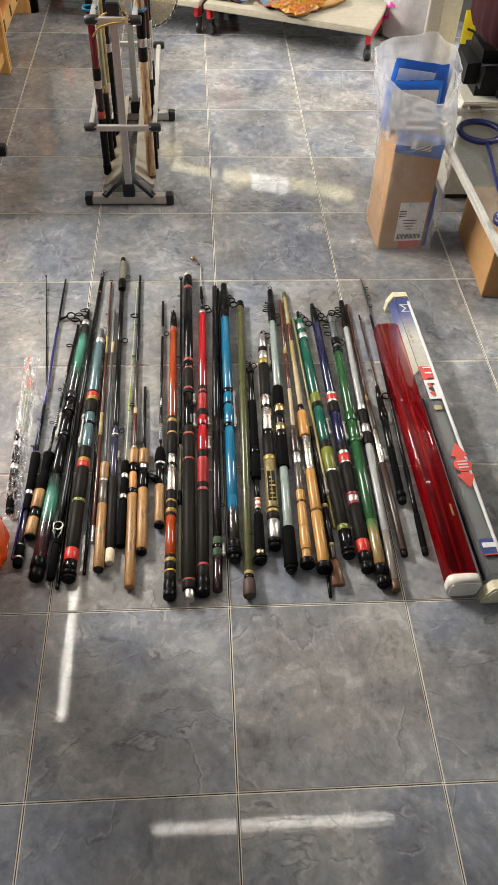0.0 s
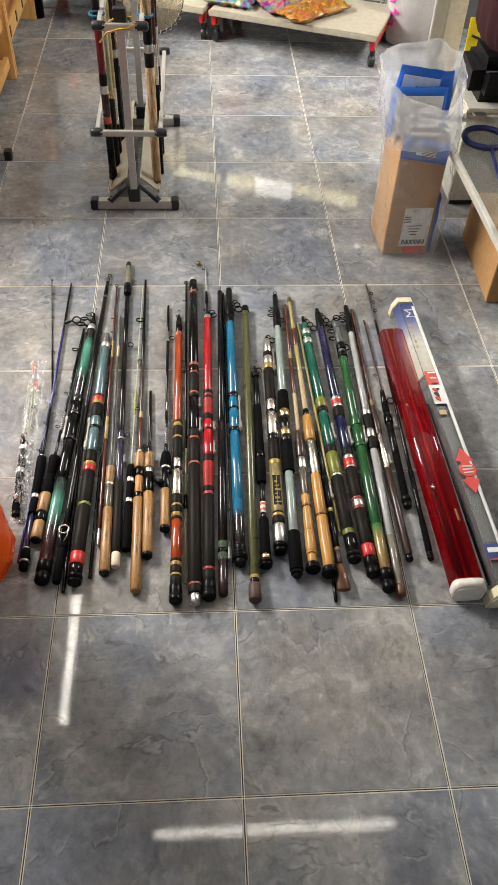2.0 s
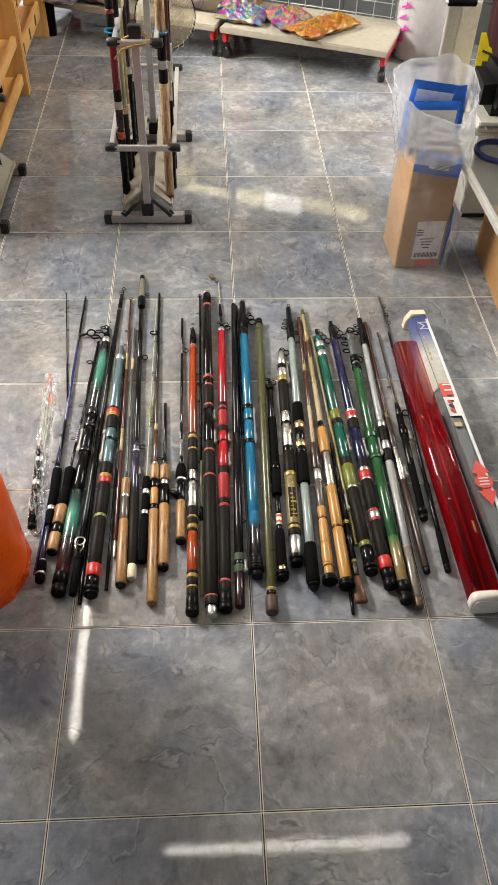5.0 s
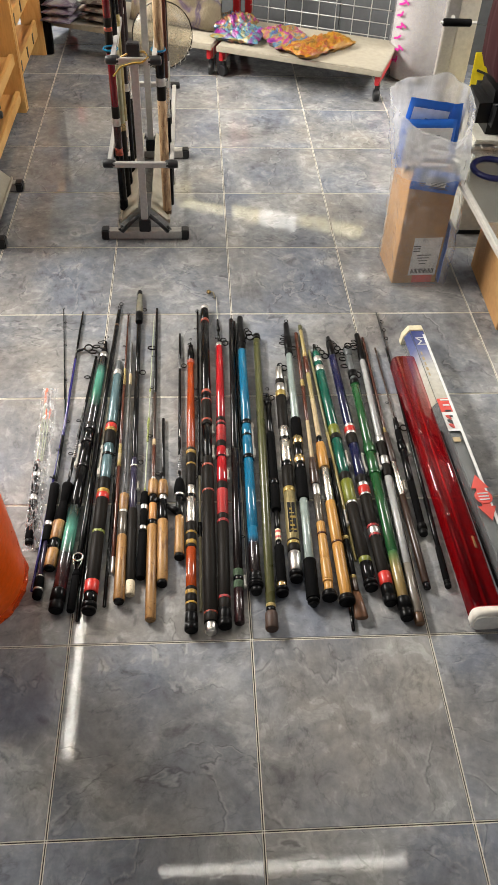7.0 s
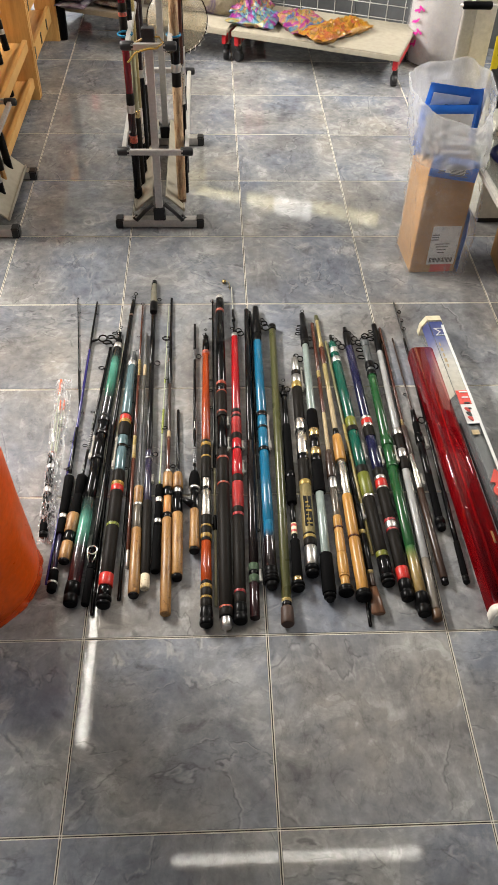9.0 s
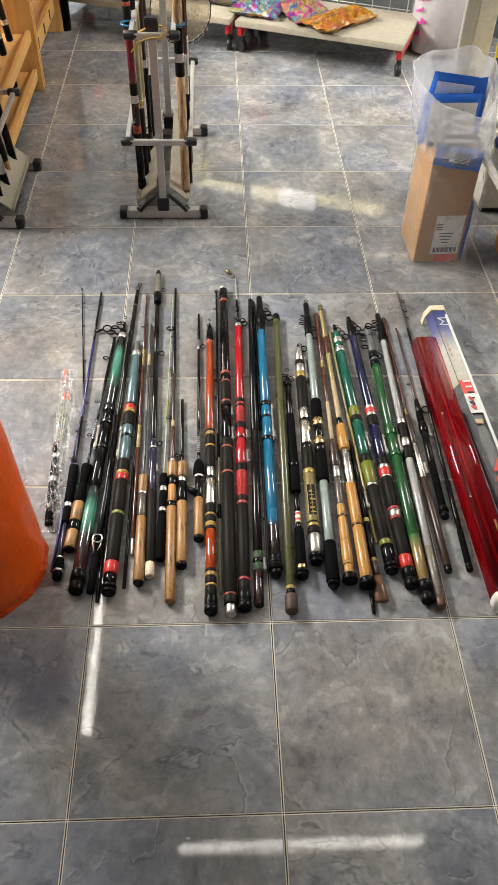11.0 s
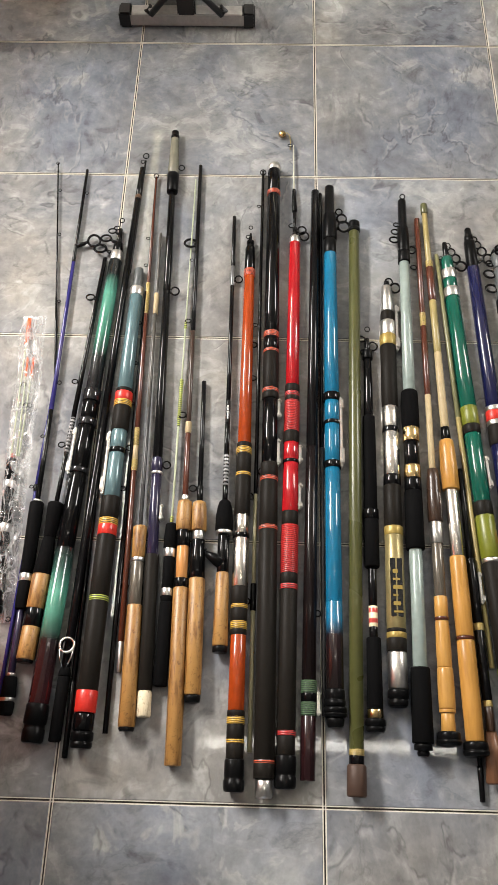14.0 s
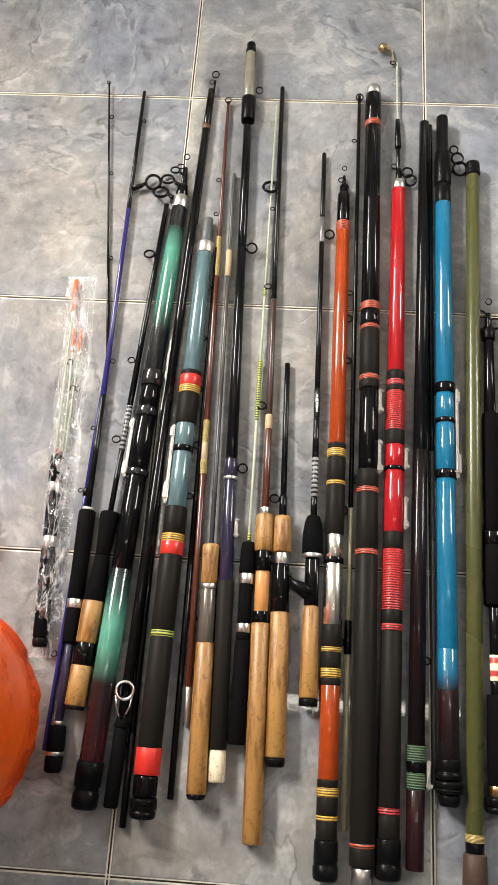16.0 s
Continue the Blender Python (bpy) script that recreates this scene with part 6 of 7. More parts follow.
part("net_tail", pipe([(0, -0.13, 0), (-0.01, -0.24, 0.02), (-0.02, -0.335, 0.03)], 0.003, 8), MAT["nearblack"], net)


# ---- low display trolleys along the rear wall ----
def trolley(x0, x1, label):
    """x0..x1 along the wall in the skewed frame; board top at 0.155."""
    tr = empty("display_trolley", SKEW)
    tagged(tr, label, "trolley", "display trolleys")
    w = x1 - x0
    part("shelf_board", box(w, 0.43, 0.022, 0.004, pose((x0 + x1) / 2, 0.215, 0.144)), WHITE_BOARD, tr)
    part("front_rim", box(w, 0.012, 0.026, 0.003, pose((x0 + x1) / 2, 0.005, 0.142)), WHITE_BOARD, tr)
    for x in (x0 + 0.02, x1 - 0.02):
        part("side_beam", box(0.022, 0.40, 0.050, 0.003, pose(x, 0.215, 0.107)), RED_STEEL, tr, "red steel side beam")
        for y in (0.06, 0.39):
            part("leg", box(0.024, 0.024, 0.062, 0.003, pose(x, y, 0.102)), WHITE_BOARD if y < 0.1 else RED_STEEL, tr)
            fork = part("caster_fork", box(0.022, 0.030, 0.036, 0.004, pose(x, y, 0.058)), BLACK_PLASTIC, tr)
            part("caster_wheel", lathe([(-0.014, 0.022), (-0.012, 0.0265), (0.012, 0.0265), (0.014, 0.022), (0.0142, 0.012)], 20), BLACK_PLASTIC, fork).matrix_basis = pose(x, y - 0.008, 0.0265, 0, 90, 20 if x > x0 + 0.1 else 65)
    for x in (x0 + 0.02, x1 - 0.02):
        part("back_post", box(0.035, 0.03, 0.50, 0.003, pose(x, 0.445, 0.33)), RED_STEEL, tr)
    return tr


trolley(-0.80, 0.025, "low white display trolley with red beams and casters")
trolley(-1.85, -0.825, "long low white display trolley with red posts and casters")
grid = empty("wire_grid_panel", SKEW)
tagged(grid, "white wire grid panel fixed behind the display trolley", "grid panel")
WIRE = surface("white_coated_wire", (0.72, 0.72, 0.70), 0.35, vary=0.1)
for k in range(9):
    part("wire", lathe([(0.155, 0.0022), (1.30, 0.0022)], 8), WIRE, grid).matrix_basis = pose(-0.755 + k * 0.0885, 0.424, 0)
for k in range(14):
    part("wire", lathe([(-0.765, 0.0022), (-0.035, 0.0022)], 8), WIRE, grid).matrix_basis = pose(0, 0.4285, 0.165 + k * 0.062, 0, 90, 0)
# grey wall tiles behind the grid; unseen upper rows added to darken floor reflections
wt = bpy.data.meshes.new("wall_tile")
_bm = box(0.296, 0.008, 0.196, 0.0015, None, 1)
_bm.to_mesh(wt)
_bm.free()
wt.materials.append(GREY_WALL)
for i in range(16):
    for j in range(13):
        part("wall_tile", wt, GREY_WALL, north).matrix_basis = pose(-2.6 + 0.3 * i, 0.7165, 0.1 + 0.2 * j)


# ---- packets on the trolleys ----
def foil(name, cols, scale=14):
    m, nt, b = nodes_of(name)
    v = nt.nodes.new("ShaderNodeTexNoise")
    v.inputs["Scale"].default_value, v.inputs["Detail"].default_value, v.inputs["Distortion"].default_value = scale, 2, 1.6
    tc = nt.nodes.new("ShaderNodeTexCoord")
    link(nt, tc.outputs["Object"], v.inputs["Vector"])
    cols = [tuple(x * 0.34 for x in col) for col in cols]
    k = len(cols)
    out = ramp(nt, v.outputs[0], [(0.30 + 0.40 * i / max(1, k - 1), c) for i, c in enumerate(cols)])
    link(nt, out, b.inputs["Base Color"])
    b.inputs["Roughness"].default_value, b.inputs["Coat Weight"].default_value = 0.32, 0.1
    n = noise_tex(nt, 35, 4)
    bump(nt, b, n.outputs[0], 0.8, 0.01)
    return m


def packet(label, centre, w, l, h, yaw, mat, seed, tilt=0.0, crumple=0.0):
    """A filled pouch: pillow shape with flat crimped seams and creases."""
    nu, nv = (30, 34) if crumple else (14, 18)
    vs, fs = [], []
    for side in (1, -1):
        for j in range(nv + 1):
            v = j / nv * 2 - 1
            for i in range(nu + 1):
                u = i / nu * 2 - 1
                puff = max(0.0, (1 - abs(u) ** 2.6) * (1 - abs(v) ** 3.2)) ** 0.55
                n = noise.noise(Vector((u * 2.5 + seed, v * 2.5, side)))
                fold = abs(noise.noise(Vector((u * 3.1 + v * 2 + seed, v * 2.2 - u, side * 0.2)))) + 0.5 * abs(noise.noise(Vector((u * 7 + seed, v * 6 + u * 3, side * 0.2))))
                z = side * h / 2 * puff * (1 + 0.45 * n + crumple * (0.9 - 2.6 * fold)) + (0.15 * h * n if puff < 0.2 else 0)
                vs.append((u * w / 2 * (1 - 0.06 * (1 - v * v) + crumple * 0.25 * noise.noise(Vector((v * 2, seed, 5)))), v * l / 2 * (1 + crumple * 0.2 * noise.noise(Vector((u * 2, seed, 9)))), z if side > 0 else max(z, -h * 0.42)))
    n = (nu + 1) * (nv + 1)
    for s in (0, 1):
        for j in range(nv):
            for i in range(nu):
                q = s * n + j * (nu + 1) + i
                f = (q, q + 1, q + nu + 2, q + nu + 1)
                fs.append(f if s == 0 else f[::-1])
    me = bpy.data.meshes.new("packet")
    me.from_pydata(vs, [], fs)
    me.polygons.foreach_set("use_smooth", [True] * len(fs))
    ob = part("bait_packet", me, mat)
    ob.matrix_world = pose(*centre, tilt, 0, yaw)
    return tagged(ob, label, "packet", "bait packets on the trolleys")


PURPLE_FOIL = foil("purple_printed_foil", [(0.20, 0.02, 0.34), (0.62, 0.02, 0.36), (0.70, 0.42, 0.03), (0.03, 0.30, 0.55), (0.30, 0.03, 0.40)], 10)
PINK_FOIL = foil("pink_printed_foil", [(0.75, 0.02, 0.36), (0.34, 0.02, 0.36), (0.08, 0.42, 0.60), (0.70, 0.55, 0.10), (0.72, 0.03, 0.32)], 10)
GOLD_FOIL = foil("orange_printed_foil", [(0.05, 0.02, 0.01), (0.80, 0.36, 0.01), (0.85, 0.40, 0.012), (0.62, 0.05, 0.02), (0.80, 0.50, 0.08)], 9)
WHITE_FOIL = foil("white_and_mauve_print", [(0.72, 0.70, 0.68), (0.66, 0.62, 0.62), (0.22, 0.12, 0.26), (0.60, 0.56, 0.58)], 9)
BROWN_FOIL = foil("dark_brown_print", [(0.05, 0.02, 0.015), (0.12, 0.04, 0.025), (0.50, 0.42, 0.32), (0.06, 0.02, 0.015)], 14)
BEIGE_SACK = foil("beige_sack_with_mauve_print", [(0.60, 0.50, 0.33), (0.58, 0.47, 0.30), (0.52, 0.42, 0.28), (0.22, 0.15, 0.26), (0.58, 0.48, 0.32)], 6)
packet("pink and blue printed foil bait packet lying flat", (0.115, 3.27, 0.177), 0.25, 0.19, 0.05, -22, PINK_FOIL, 1, 0, 0.7)
packet("purple printed foil bait packet lying flat", (0.340, 3.225, 0.178), 0.22, 0.27, 0.052, 20, PURPLE_FOIL, 5, 0, 0.7)
packet("orange and black foil bait packet lying flat", (0.500, 3.125, 0.178), 0.17, 0.35, 0.052, -52, GOLD_FOIL, 9, 0, 0.7)
packet("second pink printed foil packet at the trolley's back", (0.10, 3.39, 0.185), 0.22, 0.15, 0.07, -12, PURPLE_FOIL, 12, 0, 0.7)
for k in range(3):
    packet("white and mauve bait packet in a stack", (-0.775, 3.49 + 0.01 * k, 0.176 + 0.034 * k), 0.16, 0.20, 0.042, -18 + 5 * k, WHITE_FOIL, 20 + k)
for k in range(3):
    packet("dark brown printed bait packet in a stack", (-0.585, 3.52 + 0.012 * k, 0.176 + 0.034 * k), 0.17, 0.20, 0.042, -25 + 7 * k, BROWN_FOIL, 30 + k)
sack = packet("large beige sack with mauve rope print standing up", (-0.190, 3.475, 0.33), 0.50, 0.36, 0.16, -20, BEIGE_SACK, 40, 72)
sack["category"] = "sack"

# ---- roll of packing film, post, sign ----
roll = empty("packing_roll", pose(1.005, 3.235, 0, -2, 1, 0))
tagged(roll, "tall white packing roll in pink printed plastic wrap", "packing roll")
part("roll_body", lathe([(0.004, 0.115), (0.012, 0.128), (0.25, 0.131), (0.7, 0.128), (1.18, 0.130), (1.2, 0.115)], 36), surface("white_foam_roll", (0.46, 0.445, 0.44), 0.5, vary=0.08, grain=120, relief=0.3), roll)
part("roll_wrap", lathe([(0.006, 0.134), (0.02, 0.145), (0.10, 0.141), (0.4, 0.139), (0.8, 0.141), (1.19, 0.138)], 36), film("clear_roll_wrap", (0.97, 0.96, 0.96), 0.16, (0.80, 0.76, 0.76), 0.12, 0.8), roll)
PINK_PRINT = surface("magenta_print", (0.60, 0.03, 0.30), 0.4, vary=0.15)
for k in range(11):
    a = math.radians(217 - 1.0 * k + 3 * (k % 2))
    for s, (l, r) in enumerate(((0.042, 70), (0.032, 10 + 20 * (k % 3)), (0.036, -50 - 12 * (k % 2)))[:2 + k % 2]):
        aa = a + 0.08 * (s - 0.8)
        part("print_bar", box(0.009, 0.003, l, 0.001, pose(0.146 * math.cos(aa), 0.146 * math.sin(aa), 0.10 + 0.050 * k + 0.006 * s, 0, r, math.degrees(aa) + 90)), PINK_PRINT, roll)

# ---- white cabinet with black tackle bag, sign and post ----
CAB = surface("cream_cabinet_panel", (0.60, 0.58, 0.50), 0.4, vary=0.1, big=2)
cab = empty("low_cabinet", pose(1.23, 1.81, 0))
tagged(cab, "low cream cabinet with dark plinth line", "cabinet")
part("body", box(0.74, 0.25, 0.332, 0.004, pose(0, 0, 0.186)), CAB, cab)
part("plinth", box(0.72, 0.23, 0.02, 0.001, pose(0, 0, 0.010)), BLACK_PLASTIC, cab)
part("top", box(0.76, 0.265, 0.018, 0.004, pose(0, 0, 0.361)), CAB, cab)
bag = empty("tackle_bag", pose(1.085, 1.800, 0.370))
tagged(bag, "black shiny vinyl tackle bag on the low cabinet", "bag")
VINYL = surface("black_vinyl", (0.006, 0.006, 0.0065), 0.42, vary=0.3, grain=18, relief=0.5, spec=0.2)
bm = box(0.46, 0.235, 0.15, 0.04, pose(0, 0, 0.075), 4)
for v in bm.verts:
    v.co += Vector((0.012 * noise.noise(v.co * 9), 0.012 * noise.noise(v.co * 8 + Vector((5, 0, 0))), 0.014 * noise.noise(v.co * 7) * (v.co.z / 0.15)))
    v.co.z = max(v.co.z, 0.0)
part("bag_body", bm, VINYL, bag)
part("bag_handle", pipe([(-0.14, -0.112, 0.12), (-0.13, -0.128, 0.075), (-0.06, -0.132, 0.055), (0.02, -0.130, 0.075), (0.03, -0.112, 0.12)], 0.008, 8), VINYL, bag)
part("zip", pipe([(-0.20, -0.112, 0.118), (-0.05, -0.116, 0.124), (0.10, -0.114, 0.118)], 0.003, 6), BLACK_PLASTIC, bag)
YELLOW = surface("yellow_sign_board", (0.78, 0.62, 0.015), 0.45, vary=0.08, big=3)
sign = empty("yellow_sign", pose(1.195, 2.16, 0, -6, 0, 0))
tagged(sign, "yellow price board with black handwritten strokes", "sign")
part("board", box(0.46, 0.006, 0.475, 0.002, pose(0, 0, 0.2385)), YELLOW, sign)
for k, (x, z, w, r) in enumerate(((-0.19, 0.405, 0.05, 20), (-0.165, 0.385, 0.055, -60), (-0.19, 0.345, 0.06, 80), (-0.125, 0.395, 0.06, 5), (-0.10, 0.36, 0.05, 85), (-0.15, 0.32, 0.05, -15))):
    part("print_bar", box(w, 0.003, 0.009, 0.001, pose(x, -0.0045, z, 0, r, 0)), INK, sign)
post = empty("aluminium_frame", pose(0.905, 2.345, 0))
tagged(post, "white aluminium frame post with black foam handle", "frame")
part("post", box(0.05, 0.03, 1.2, 0.003, pose(-0.02, 0, 0.60)), ALU, post)
part("panel", box(0.075, 0.012, 1.15, 0.002, pose(0.046, 0.0, 0.60)), IVORY, post, "ivory panel strip")
part("arm", pipe([(-0.02, -0.010, 0.56), (-0.02, -0.05, 0.55)], 0.008, 8), ALU, post)
part("foam_handle", lathe([(-0.055, 0.010), (-0.052, 0.014), (0.052, 0.014), (0.055, 0.010)], 16), MAT["foam"], post).matrix_basis = pose(-0.010, -0.05, 0.55, 0, 90, 0)
part("handle_core", pipe([(-0.075, -0.05, 0.55), (0.065, -0.05, 0.55)], 0.006, 8), ALU, post)

# ---- maroon holdall on a metal riser ----
riser = empty("display_riser", pose(1.17, 1.76, 0.3705))
tagged(riser, "small black riser with a slanted pale strut on the cabinet", "riser")
part("riser_top", box(0.50, 0.36, 0.018, 0.005, pose(0, 0, 0.1745)), BLACK_PLASTIC, riser)
for x, y, dx in ((-0.215, -0.06, 0.02), (0.22, -0.06, -0.03), (-0.22, 0.13, 0.01), (0.22, 0.13, -0.02)):
    part("leg", pipe([(x, y, 0.168), (x + dx, y, 0.010)], 0.011, 10), BLACK_PLASTIC, riser)
part("strut", pipe([(-0.20, -0.075, 0.168), (-0.02, -0.075, 0.010)], 0.010, 10), ALU, riser, "pale slanted strut")
MAROON = surface("maroon_ribbed_fabric", (0.030, 0.0045, 0.006), 0.75, vary=0.3, grain=80, relief=0.3, spec=0.2)
vs, fs = [], []
n = 72
prof = [(0.0, 0.84), (0.012, 0.92), (0.05, 0.98), (0.15, 1.0), (0.28, 0.98), (0.34, 0.9), (0.37, 0.5), (0.372, 0.05)]
for z, k in prof:
    for i in range(n):
        a = 2 * math.pi * i / n
        r = k * (1 + 0.018 * math.cos(a * 24))
        cx, cy = math.cos(a), math.sin(a)
        vs.append((0.27 * r * abs(cx) ** 0.75 * (1 if cx > 0 else -1), 0.20 * r * abs(cy) ** 0.75 * (1 if cy > 0 else -1), z))
for j in range(len(prof) - 1):
    for i in range(n):
        fs.append((j * n + i, j * n + (i + 1) % n, (j + 1) * n + (i + 1) % n, (j + 1) * n + i))
fs += [tuple(reversed(range(n))), tuple((len(prof) - 1) * n + i for i in range(n))]
me = bpy.data.meshes.new("holdall")
me.from_pydata(vs, [], fs)
me.polygons.foreach_set("use_smooth", [True] * len(fs))
hold = part("holdall", me, MAROON)
hold.matrix_world = pose(1.115, 1.75, 0.555)
tagged(hold, "dark maroon ribbed fabric holdall on a metal riser", "holdall")

# ---- glass topped case with a carton below and a net ring on it ----
case = empty("glass_display_case", pose(0, 0, 0))
tagged(case, "low glass topped display case with pale frame", "display case")
GZ = 0.36
part("glass_top", box(0.55, 1.00, 0.005, 0.001, pose(1.015, 1.13, GZ + 0.009)), GLASS, case).visible_shadow = False
part("frame_rail", box(0.020, 1.02, 0.020, 0.003, pose(0.742, 1.13, GZ, 0, 0, 1.5)), surface("pale_frame", (0.55, 0.53, 0.48), 0.35, 0.3, 0.15), case)
part("frame_rail", box(0.020, 1.02, 0.020, 0.003, pose(1.290, 1.13, GZ)), ALU, case)
part("frame_rail", box(0.53, 0.020, 0.020, 0.003, pose(1.015, 1.63, GZ)), ALU, case)
part("frame_rail", box(0.53, 0.020, 0.020, 0.003, pose(1.015, 0.63, GZ)), ALU, case)
for x, y in ((0.765, 1.655), (1.29, 1.655), (1.29, 0.64), (0.90, 0.64)):
    part("leg", box(0.018, 0.018, GZ - 0.01, 0.002, pose(x, y, (GZ - 0.01) / 2)), ALU, case)
for x in (0.86, 1.05):
    part("latch", joined(box(0.07, 0.020, 0.012, 0.003, pose(x, 1.615, GZ + 0.018)), box(0.030, 0.030, 0.008, 0.002, pose(x, 1.60, GZ + 0.026))), MAT["silver"], case)


def carton(label, m, sx, sy, sz):
    c = empty("carton", m)
    tagged(c, label, "carton")
    part("box_body", box(sx, sy, sz, 0.0025, pose(0, 0, sz / 2)), CARTON, c)
    part("tape", box(0.05, sy * 1.002, 0.0012, 0.0003, pose(0, 0, sz + 0.0006)), surface("clear_brown_tape", (0.40, 0.25, 0.12), 0.2, vary=0.15), c)
    return c


low = carton("brown cardboard box with red print under the glass case", pose(1.045, 1.285, 0, 0, 0, -2), 0.36, 0.38, 0.175)
part("red_print", box(0.075, 0.030, 0.001, 0.0003, pose(-0.08, 0.02, 0.1765)), RED_INK, low)
for k in range(4):
    part("print_bar", box(0.09, 0.0012, 0.004, 0.0003, pose(-0.08, -0.1806, 0.020 + 0.009 * k)), RED_INK, low)
NAVY = surface("navy_rubber", (0.008, 0.011, 0.085), 0.38, vary=0.2)
ring = empty("ring_net_handle", pose(0.848, 1.452, GZ + 0.0215))
tagged(ring, "navy blue padded ring with thin handle and round base", "ring handle")
part("padded_ring", torus(0.062, 0.0095, pose(0, 0, 0) @ Matrix.Diagonal((1.06, 1.08, 1, 1)), 40, 10), NAVY, ring)
part("stem", pipe([(0.004, -0.054, 0.0), (-0.008, -0.16, -0.002), (-0.035, -0.36, -0.004), (-0.045, -0.45, -0.004)], 0.0055, 8), NAVY, ring)
part("round_base", lathe([(-0.010, 0.030), (-0.008, 0.036), (0.006, 0.036), (0.008, 0.030), (0.009, 0.006)], 30), NAVY, ring).matrix_basis = pose(-0.055, -0.50, 0)
for k in range(14):
    a = 2 * math.pi * k / 14
    part("base_dot", lathe([(0.0, 0.003), (0.001, 0.0028)], 8), PAPER, ring).matrix_basis = pose(-0.055 + 0.026 * math.cos(a), -0.50 + 0.026 * math.sin(a), 0.0088)

# ---- carton, mailers and plastic sack ----
BX, BY = 0.645, 1.447
tall = carton("tall brown cardboard box with a white shipping label", pose(BX - 0.010, BY + 0.018, 0, 0, 0, 3), 0.155, 0.185, 0.380)
lab = part("shipping_label", box(0.095, 0.0012, 0.145, 0.0003, pose(0.022, -0.0933, 0.105)), PAPER, tall, "white label with code bars")
for k in range(16):
    part("print_bar", box(0.0025 + 0.002 * (k % 3 == 0), 0.001, 0.018, 0.0002, pose(-0.016 + 0.005 * k, -0.0943, 0.050)), INK, lab)
for k in range(4):
    part("print_bar", box(0.050 - 0.009 * k, 0.001, 0.0035, 0.0002, pose(0.016, -0.0943, 0.112 - 0.011 * k)), INK, lab)
for k in range(3):
    part("print_bar", box(0.024, 0.001, 0.004, 0.0002, pose(-0.012, -0.0943, 0.128 + 0.009 * k)), INK, lab)
part("red_sticker", box(0.070, 0.0012, 0.030, 0.0003, pose(0.026, -0.0935, 0.018)), RED_INK, tall)


def mailer(label, m, w, h, d, seed, labelled=0.8):
    """A flat padded pouch standing on its edge, with a crimped seam round it."""
    nu, nv = 20, 16
    vs, fs = [], []
    for side in (-1, 1):
        for j in range(nv + 1):
            for i in range(nu + 1):
                u, v = i / nu * 2 - 1, j / nv * 2 - 1
                puff = max(0.0, (1 - abs(u) ** 6) * (1 - abs(v) ** 6)) ** 0.6
                n = noise.noise(Vector((u * 2.2 + seed, v * 1.8, side * 0.3)))
                vs.append((u * w / 2 + 0.002 * n, side * d / 2 * puff + 0.005 * n * (1 - puff), (v + 1) * h / 2))
    q = (nu + 1) * (nv + 1)
    for s in (0, 1):
        for j in range(nv):
            for i in range(nu):
                p = s * q + j * (nu + 1) + i
                f = (p, p + 1, p + nu + 2, p + nu + 1)
                fs.append(f if s == 0 else f[::-1])
    me = bpy.data.meshes.new("pouch")
    me.from_pydata(vs, [], fs)
    me.polygons.foreach_set("use_smooth", [True] * len(fs))
    mm = empty("padded_mailer", m)
    tagged(mm, label, "parcel", "blue mailers in the sack")
    part("pouch", me, BLUE_MAILER, mm)
    lb = part("address_label", box(w * labelled, 0.0012, h * labelled * 0.94, 0.0003, pose(0.002, -d / 2 - 0.0015, h * 0.5)), PAPER, mm, "white label with grey bars")
    for k in range(9):
        part("print_bar", box(w * (0.40 - 0.06 * (k % 3)), 0.001, 0.0025, 0.0002, pose(w * (0.10 - 0.02 * (k % 3)), -d / 2 - 0.0023, h * (0.22 + 0.065 * k))), GREY_CARD, lb)
    for k in range(9):
        part("print_bar", box(w * 0.13, 0.001, 0.002 + 0.002 * (k % 2), 0.0002, pose(-w * 0.27, -d / 2 - 0.0023, h * 0.26 + 0.0065 * k)), INK, lb)
    return mm


mailer("blue plastic padded mailer with a white label", pose(BX - 0.034, BY + 0.006, 0.3820, 5, -2, -3), 0.170, 0.165, 0.036, 3, 0.82)
mailer("taller blue mailer tucked behind in the sack", pose(BX - 0.050, BY + 0.050, 0.3820, 4, 6, -4), 0.135, 0.205, 0.024, 11, 0.84)
mailer("small blue mailer leaning in the sack", pose(BX + 0.048, BY + 0.062, 0.3820, 0, -4, 8), 0.085, 0.180, 0.020, 17, 0.4)
mailer("plain blue mailer behind the others in the sack", pose(BX + 0.004, BY + 0.092, 0.3820, 0, 3, 4), 0.180, 0.160, 0.022, 19, 0.4)
mailer("blue mailer lying across the carton's edge in the sack", pose(BX - 0.012, BY - 0.088, 0.3500, -6, 8, -2), 0.150, 0.066, 0.010, 23, 0.42)
mailer("blue mailer pushed down beside the carton in the sack", pose(BX + 0.084, BY - 0.004, 0.004, 0, 0, 88), 0.150, 0.215, 0.012, 29, 0.3)
# sack: rises round the carton, hangs in folds, open at the top
sk = empty("plastic_sack", pose(BX + 0.006, BY + 0.015, 0, 0, 0, 2))
tagged(sk, "clear plastic sack with cloudy mouth round carton and mailers", "plastic bag")


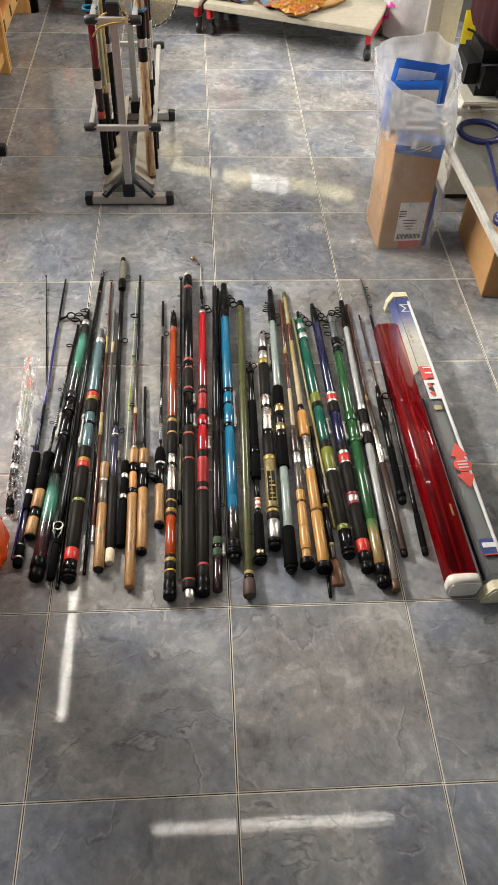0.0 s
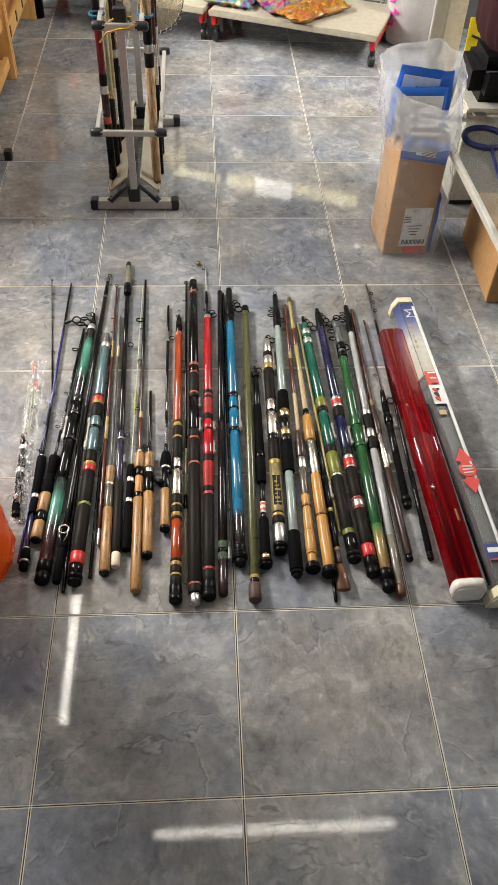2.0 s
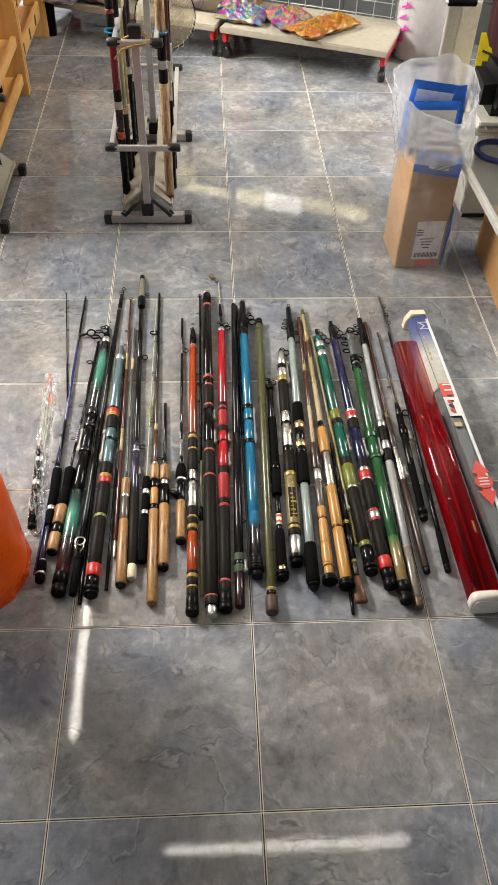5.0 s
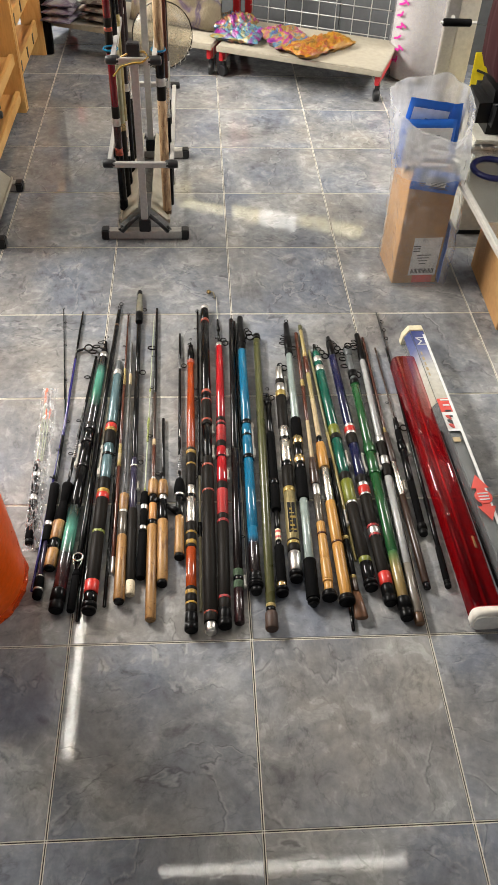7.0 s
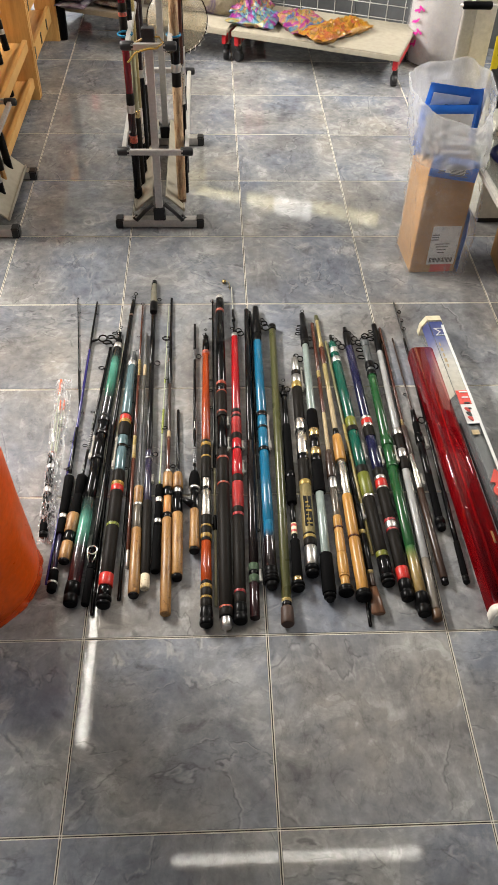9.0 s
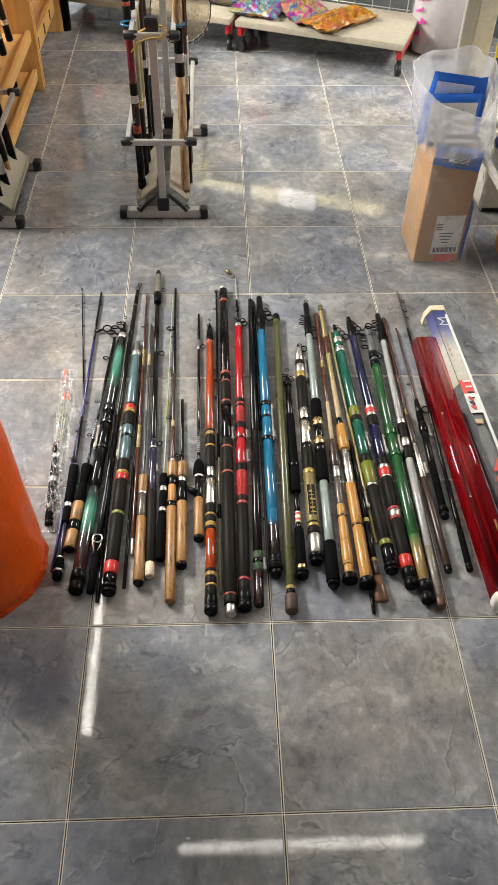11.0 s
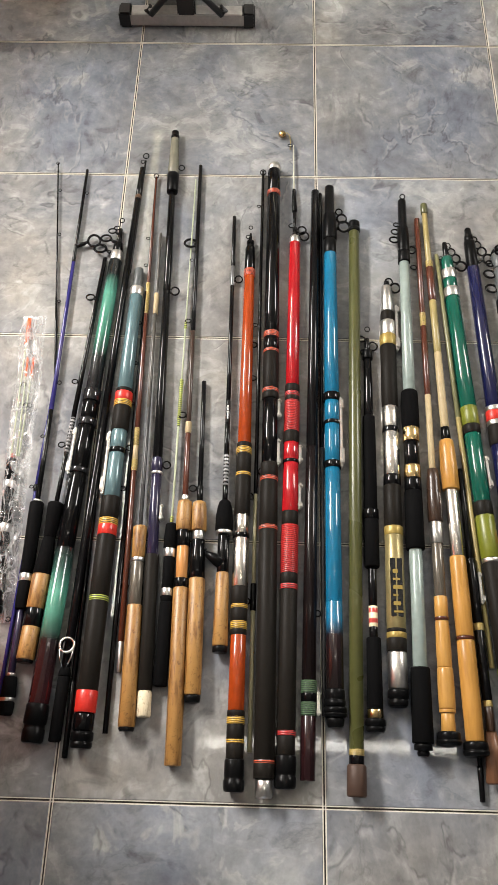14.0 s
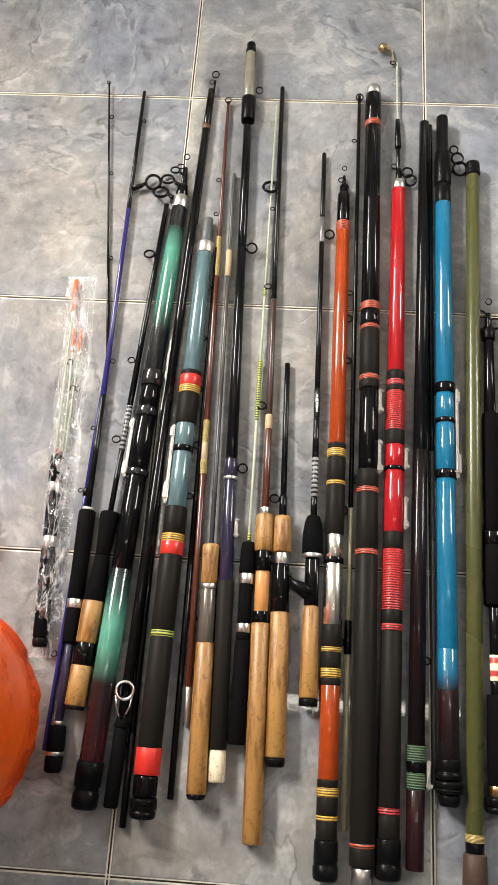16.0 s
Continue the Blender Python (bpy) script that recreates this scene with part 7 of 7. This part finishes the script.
def sack_wall(name, f0, f1, rows, mat, label):
    """A band of the sack's wall between two shares of its height; it leans and flares towards its mouth."""
    vs, fs = [], []
    n, H = 96, 0.592
    for j in range(rows + 1):
        f = f0 + (f1 - f0) * j / rows
        up = max(0.0, f - 0.45) / 0.55
        waist = 1.0 - 0.05 * math.exp(-((f - 0.56) / 0.05) ** 2)
        for i in range(n):
            a = 2 * math.pi * i / n
            cx, cy = math.cos(a), math.sin(a)
            p = 0.40 + 0.35 * up
            x = (0.106 + 0.022 * up) * waist * abs(cx) ** p * (1 if cx > 0 else -1)
            y = (0.118 + 0.004 * up) * waist * abs(cy) ** p * (1 if cy > 0 else -1)
            fold = 0.006 * noise.noise(Vector((cx * 3, cy * 3, f * 7))) + 0.005 * noise.noise(Vector((cx * 9 + f * 4, cy * 9, f * 2.5)))
            fold += 0.006 * noise.noise(Vector((cx * 5, cy * 5 + f * 9, f * 24))) - 0.006 * abs(noise.noise(Vector((cx * 4 + f * 11, cy * 4, f * 9))))
            fold += 0.014 * max(0, f - 0.7) * math.sin(5 * a + 1)
            lip = (0.034 * math.sin(a) - 0.030 * math.exp(-((a - 5.0) / 0.5) ** 2) + 0.010 * math.sin(2 * a + 0.6) + 0.005 * math.sin(7 * a)) * max(0, f - 0.75) / 0.25
            vs.append((x + cx * fold - 0.044 * up, y + cy * fold, max(0.002, H * f + lip)))
    for j in range(rows):
        for i in range(n):
            fs.append((j * n + i, j * n + (i + 1) % n, (j + 1) * n + (i + 1) % n, (j + 1) * n + i))
    me = bpy.data.meshes.new(name)
    me.from_pydata(vs, [], fs)
    me.polygons.foreach_set("use_smooth", [True] * len(fs))
    part(name, me, mat, sk, label).visible_shadow = False
    return vs[-n:]


sack_wall("sack_body", 0.0, 0.66, 40, SACK_FILM, "clear creased lower wall")
mouth = sack_wall("sack_mouth", 0.66, 1.0, 28, SACK_MOUTH, "cloudy flared mouth")
SACK_RIM = film("folded_sack_rim", (0.97, 0.97, 0.97), 0.30, (0.92, 0.92, 0.91), 0.2, milky=True, even=True)
part("sack_rim", pipe(mouth + mouth[:1], 0.0010, 6), SACK_RIM, sk, "whitish folded rim").visible_shadow = False

# ---- pine rod rack along the side ----
rack = empty("pine_rack", pose(0, 0, 0))
tagged(rack, "pine rod rack with slotted shelves full of rods", "rack")
for y in (2.745, 3.45):
    part("post", box(0.105, 0.030, 0.78, 0.003, pose(-0.930, y, 0.39)), PINE, rack)
    part("post", box(0.105, 0.030, 0.78, 0.003, pose(-1.33, y, 0.39)), PINE, rack)
part("post_edge", box(0.022, 0.022, 0.78, 0.002, pose(-0.888, 2.772, 0.39)), PINE, rack)
for z in (0.075, 0.235, 0.62):
    part("shelf", box(0.42, 1.10, 0.022, 0.003, pose(-1.12, 2.175, z)), PINE, rack)
    part("shelf_front", box(0.020, 1.10, 0.045, 0.002, pose(-0.903, 2.175, z + 0.003)), PINE, rack)
for z in (0.14, 0.34, 0.66):
    part("shelf", box(0.40, 0.66, 0.022, 0.003, pose(-1.12, 3.098, z)), PINE, rack)
    part("slotted_board", box(0.018, 0.66, 0.075, 0.002, pose(-0.915, 3.098, z - 0.005)), PINE, rack)
    for y in (2.92, 3.10, 3.28):
        part("slot", box(0.004, 0.022, 0.050, 0.002, pose(-0.905, y, z - 0.005)), BLACK_PLASTIC, rack)
part("post", box(0.105, 0.030, 0.78, 0.003, pose(-1.33, 1.64, 0.39)), PINE, rack)
part("foot_block", box(0.20, 0.03, 0.064, 0.002, pose(-1.20, 1.64, 0.032)), PINE, rack)
for k in range(13):
    y = 1.74 + 0.075 * k
    upright_rod("black rod with steel end ring standing in the pine rack", -0.965, y, (-0.16, 0.02), [(0.05, "rubber", "butt_cap", 1.1), (0.015, "silver", "band", 1.12), (0.25, "foamsm", "handle", 1.0), (0.05, "silver", "band", 0.9), (0.635, "nearblack", "blank", 0.8)], 0.013, 0.086 if k % 2 else 0.248)
pole = part("black_pole", pipe([(-0.868, 3.475, 0.0), (-0.862, 3.478, 0.4), (-0.858, 3.48, 0.72)], 0.028, 14), MAT["rubber"])
tagged(pole, "thick matte black pole standing by the pine rack", "pole")
black_case = part("black_rod_bag", box(0.07, 0.10, 0.72, 0.03, pose(0, 0, 0.36), 3), MAT["foam"])
black_case.matrix_world = pose(-0.925, 3.60, 0, 0, -1, 0)
tagged(black_case, "slim black fabric rod bag standing on end", "rod bag")


# ---- floor tiles ----
def tile_mesh():
    bm = box(T - 0.0060, T - 0.0060, 0.01, 0.0010, None, 1)
    me = bpy.data.meshes.new("tile")
    bm.to_mesh(me)
    bm.free()
    me.materials.append(TILE)
    return me


TILE_MESH = tile_mesh()
for i in TX:
    for j in TY:
        t = part("tile", TILE_MESH, TILE, floor)
        t.matrix_basis = pose(T * (i + 0.5), T * (j + 0.5), -0.005, 0, 0, 90 * ((i * 7 + j * 3) % 4))

# pale grout and painted edge glints, a little sunk, with a dark seam between
gx, gy = T * (TX[-1] + 1 - TX[0]), T * (TY[-1] + 1 - TY[0])
lines = [box(0.0017, gy, 0.004, 0, pose(T * i + d, T * TY[0] + gy / 2, -0.0029)) for i in range(TX[0] + 1, TX[-1] + 1) for d in (-0.00212, 0.00212)]
lines += [box(gx, 0.0017, 0.0038, 0, pose(T * TX[0] + gx / 2, T * j + d, -0.0029)) for j in range(TY[0] + 1, TY[-1] + 1) for d in (-0.00212, 0.00212)]
part("grout_lines", joined(*lines), GROUT_AND_GLINT, floor)
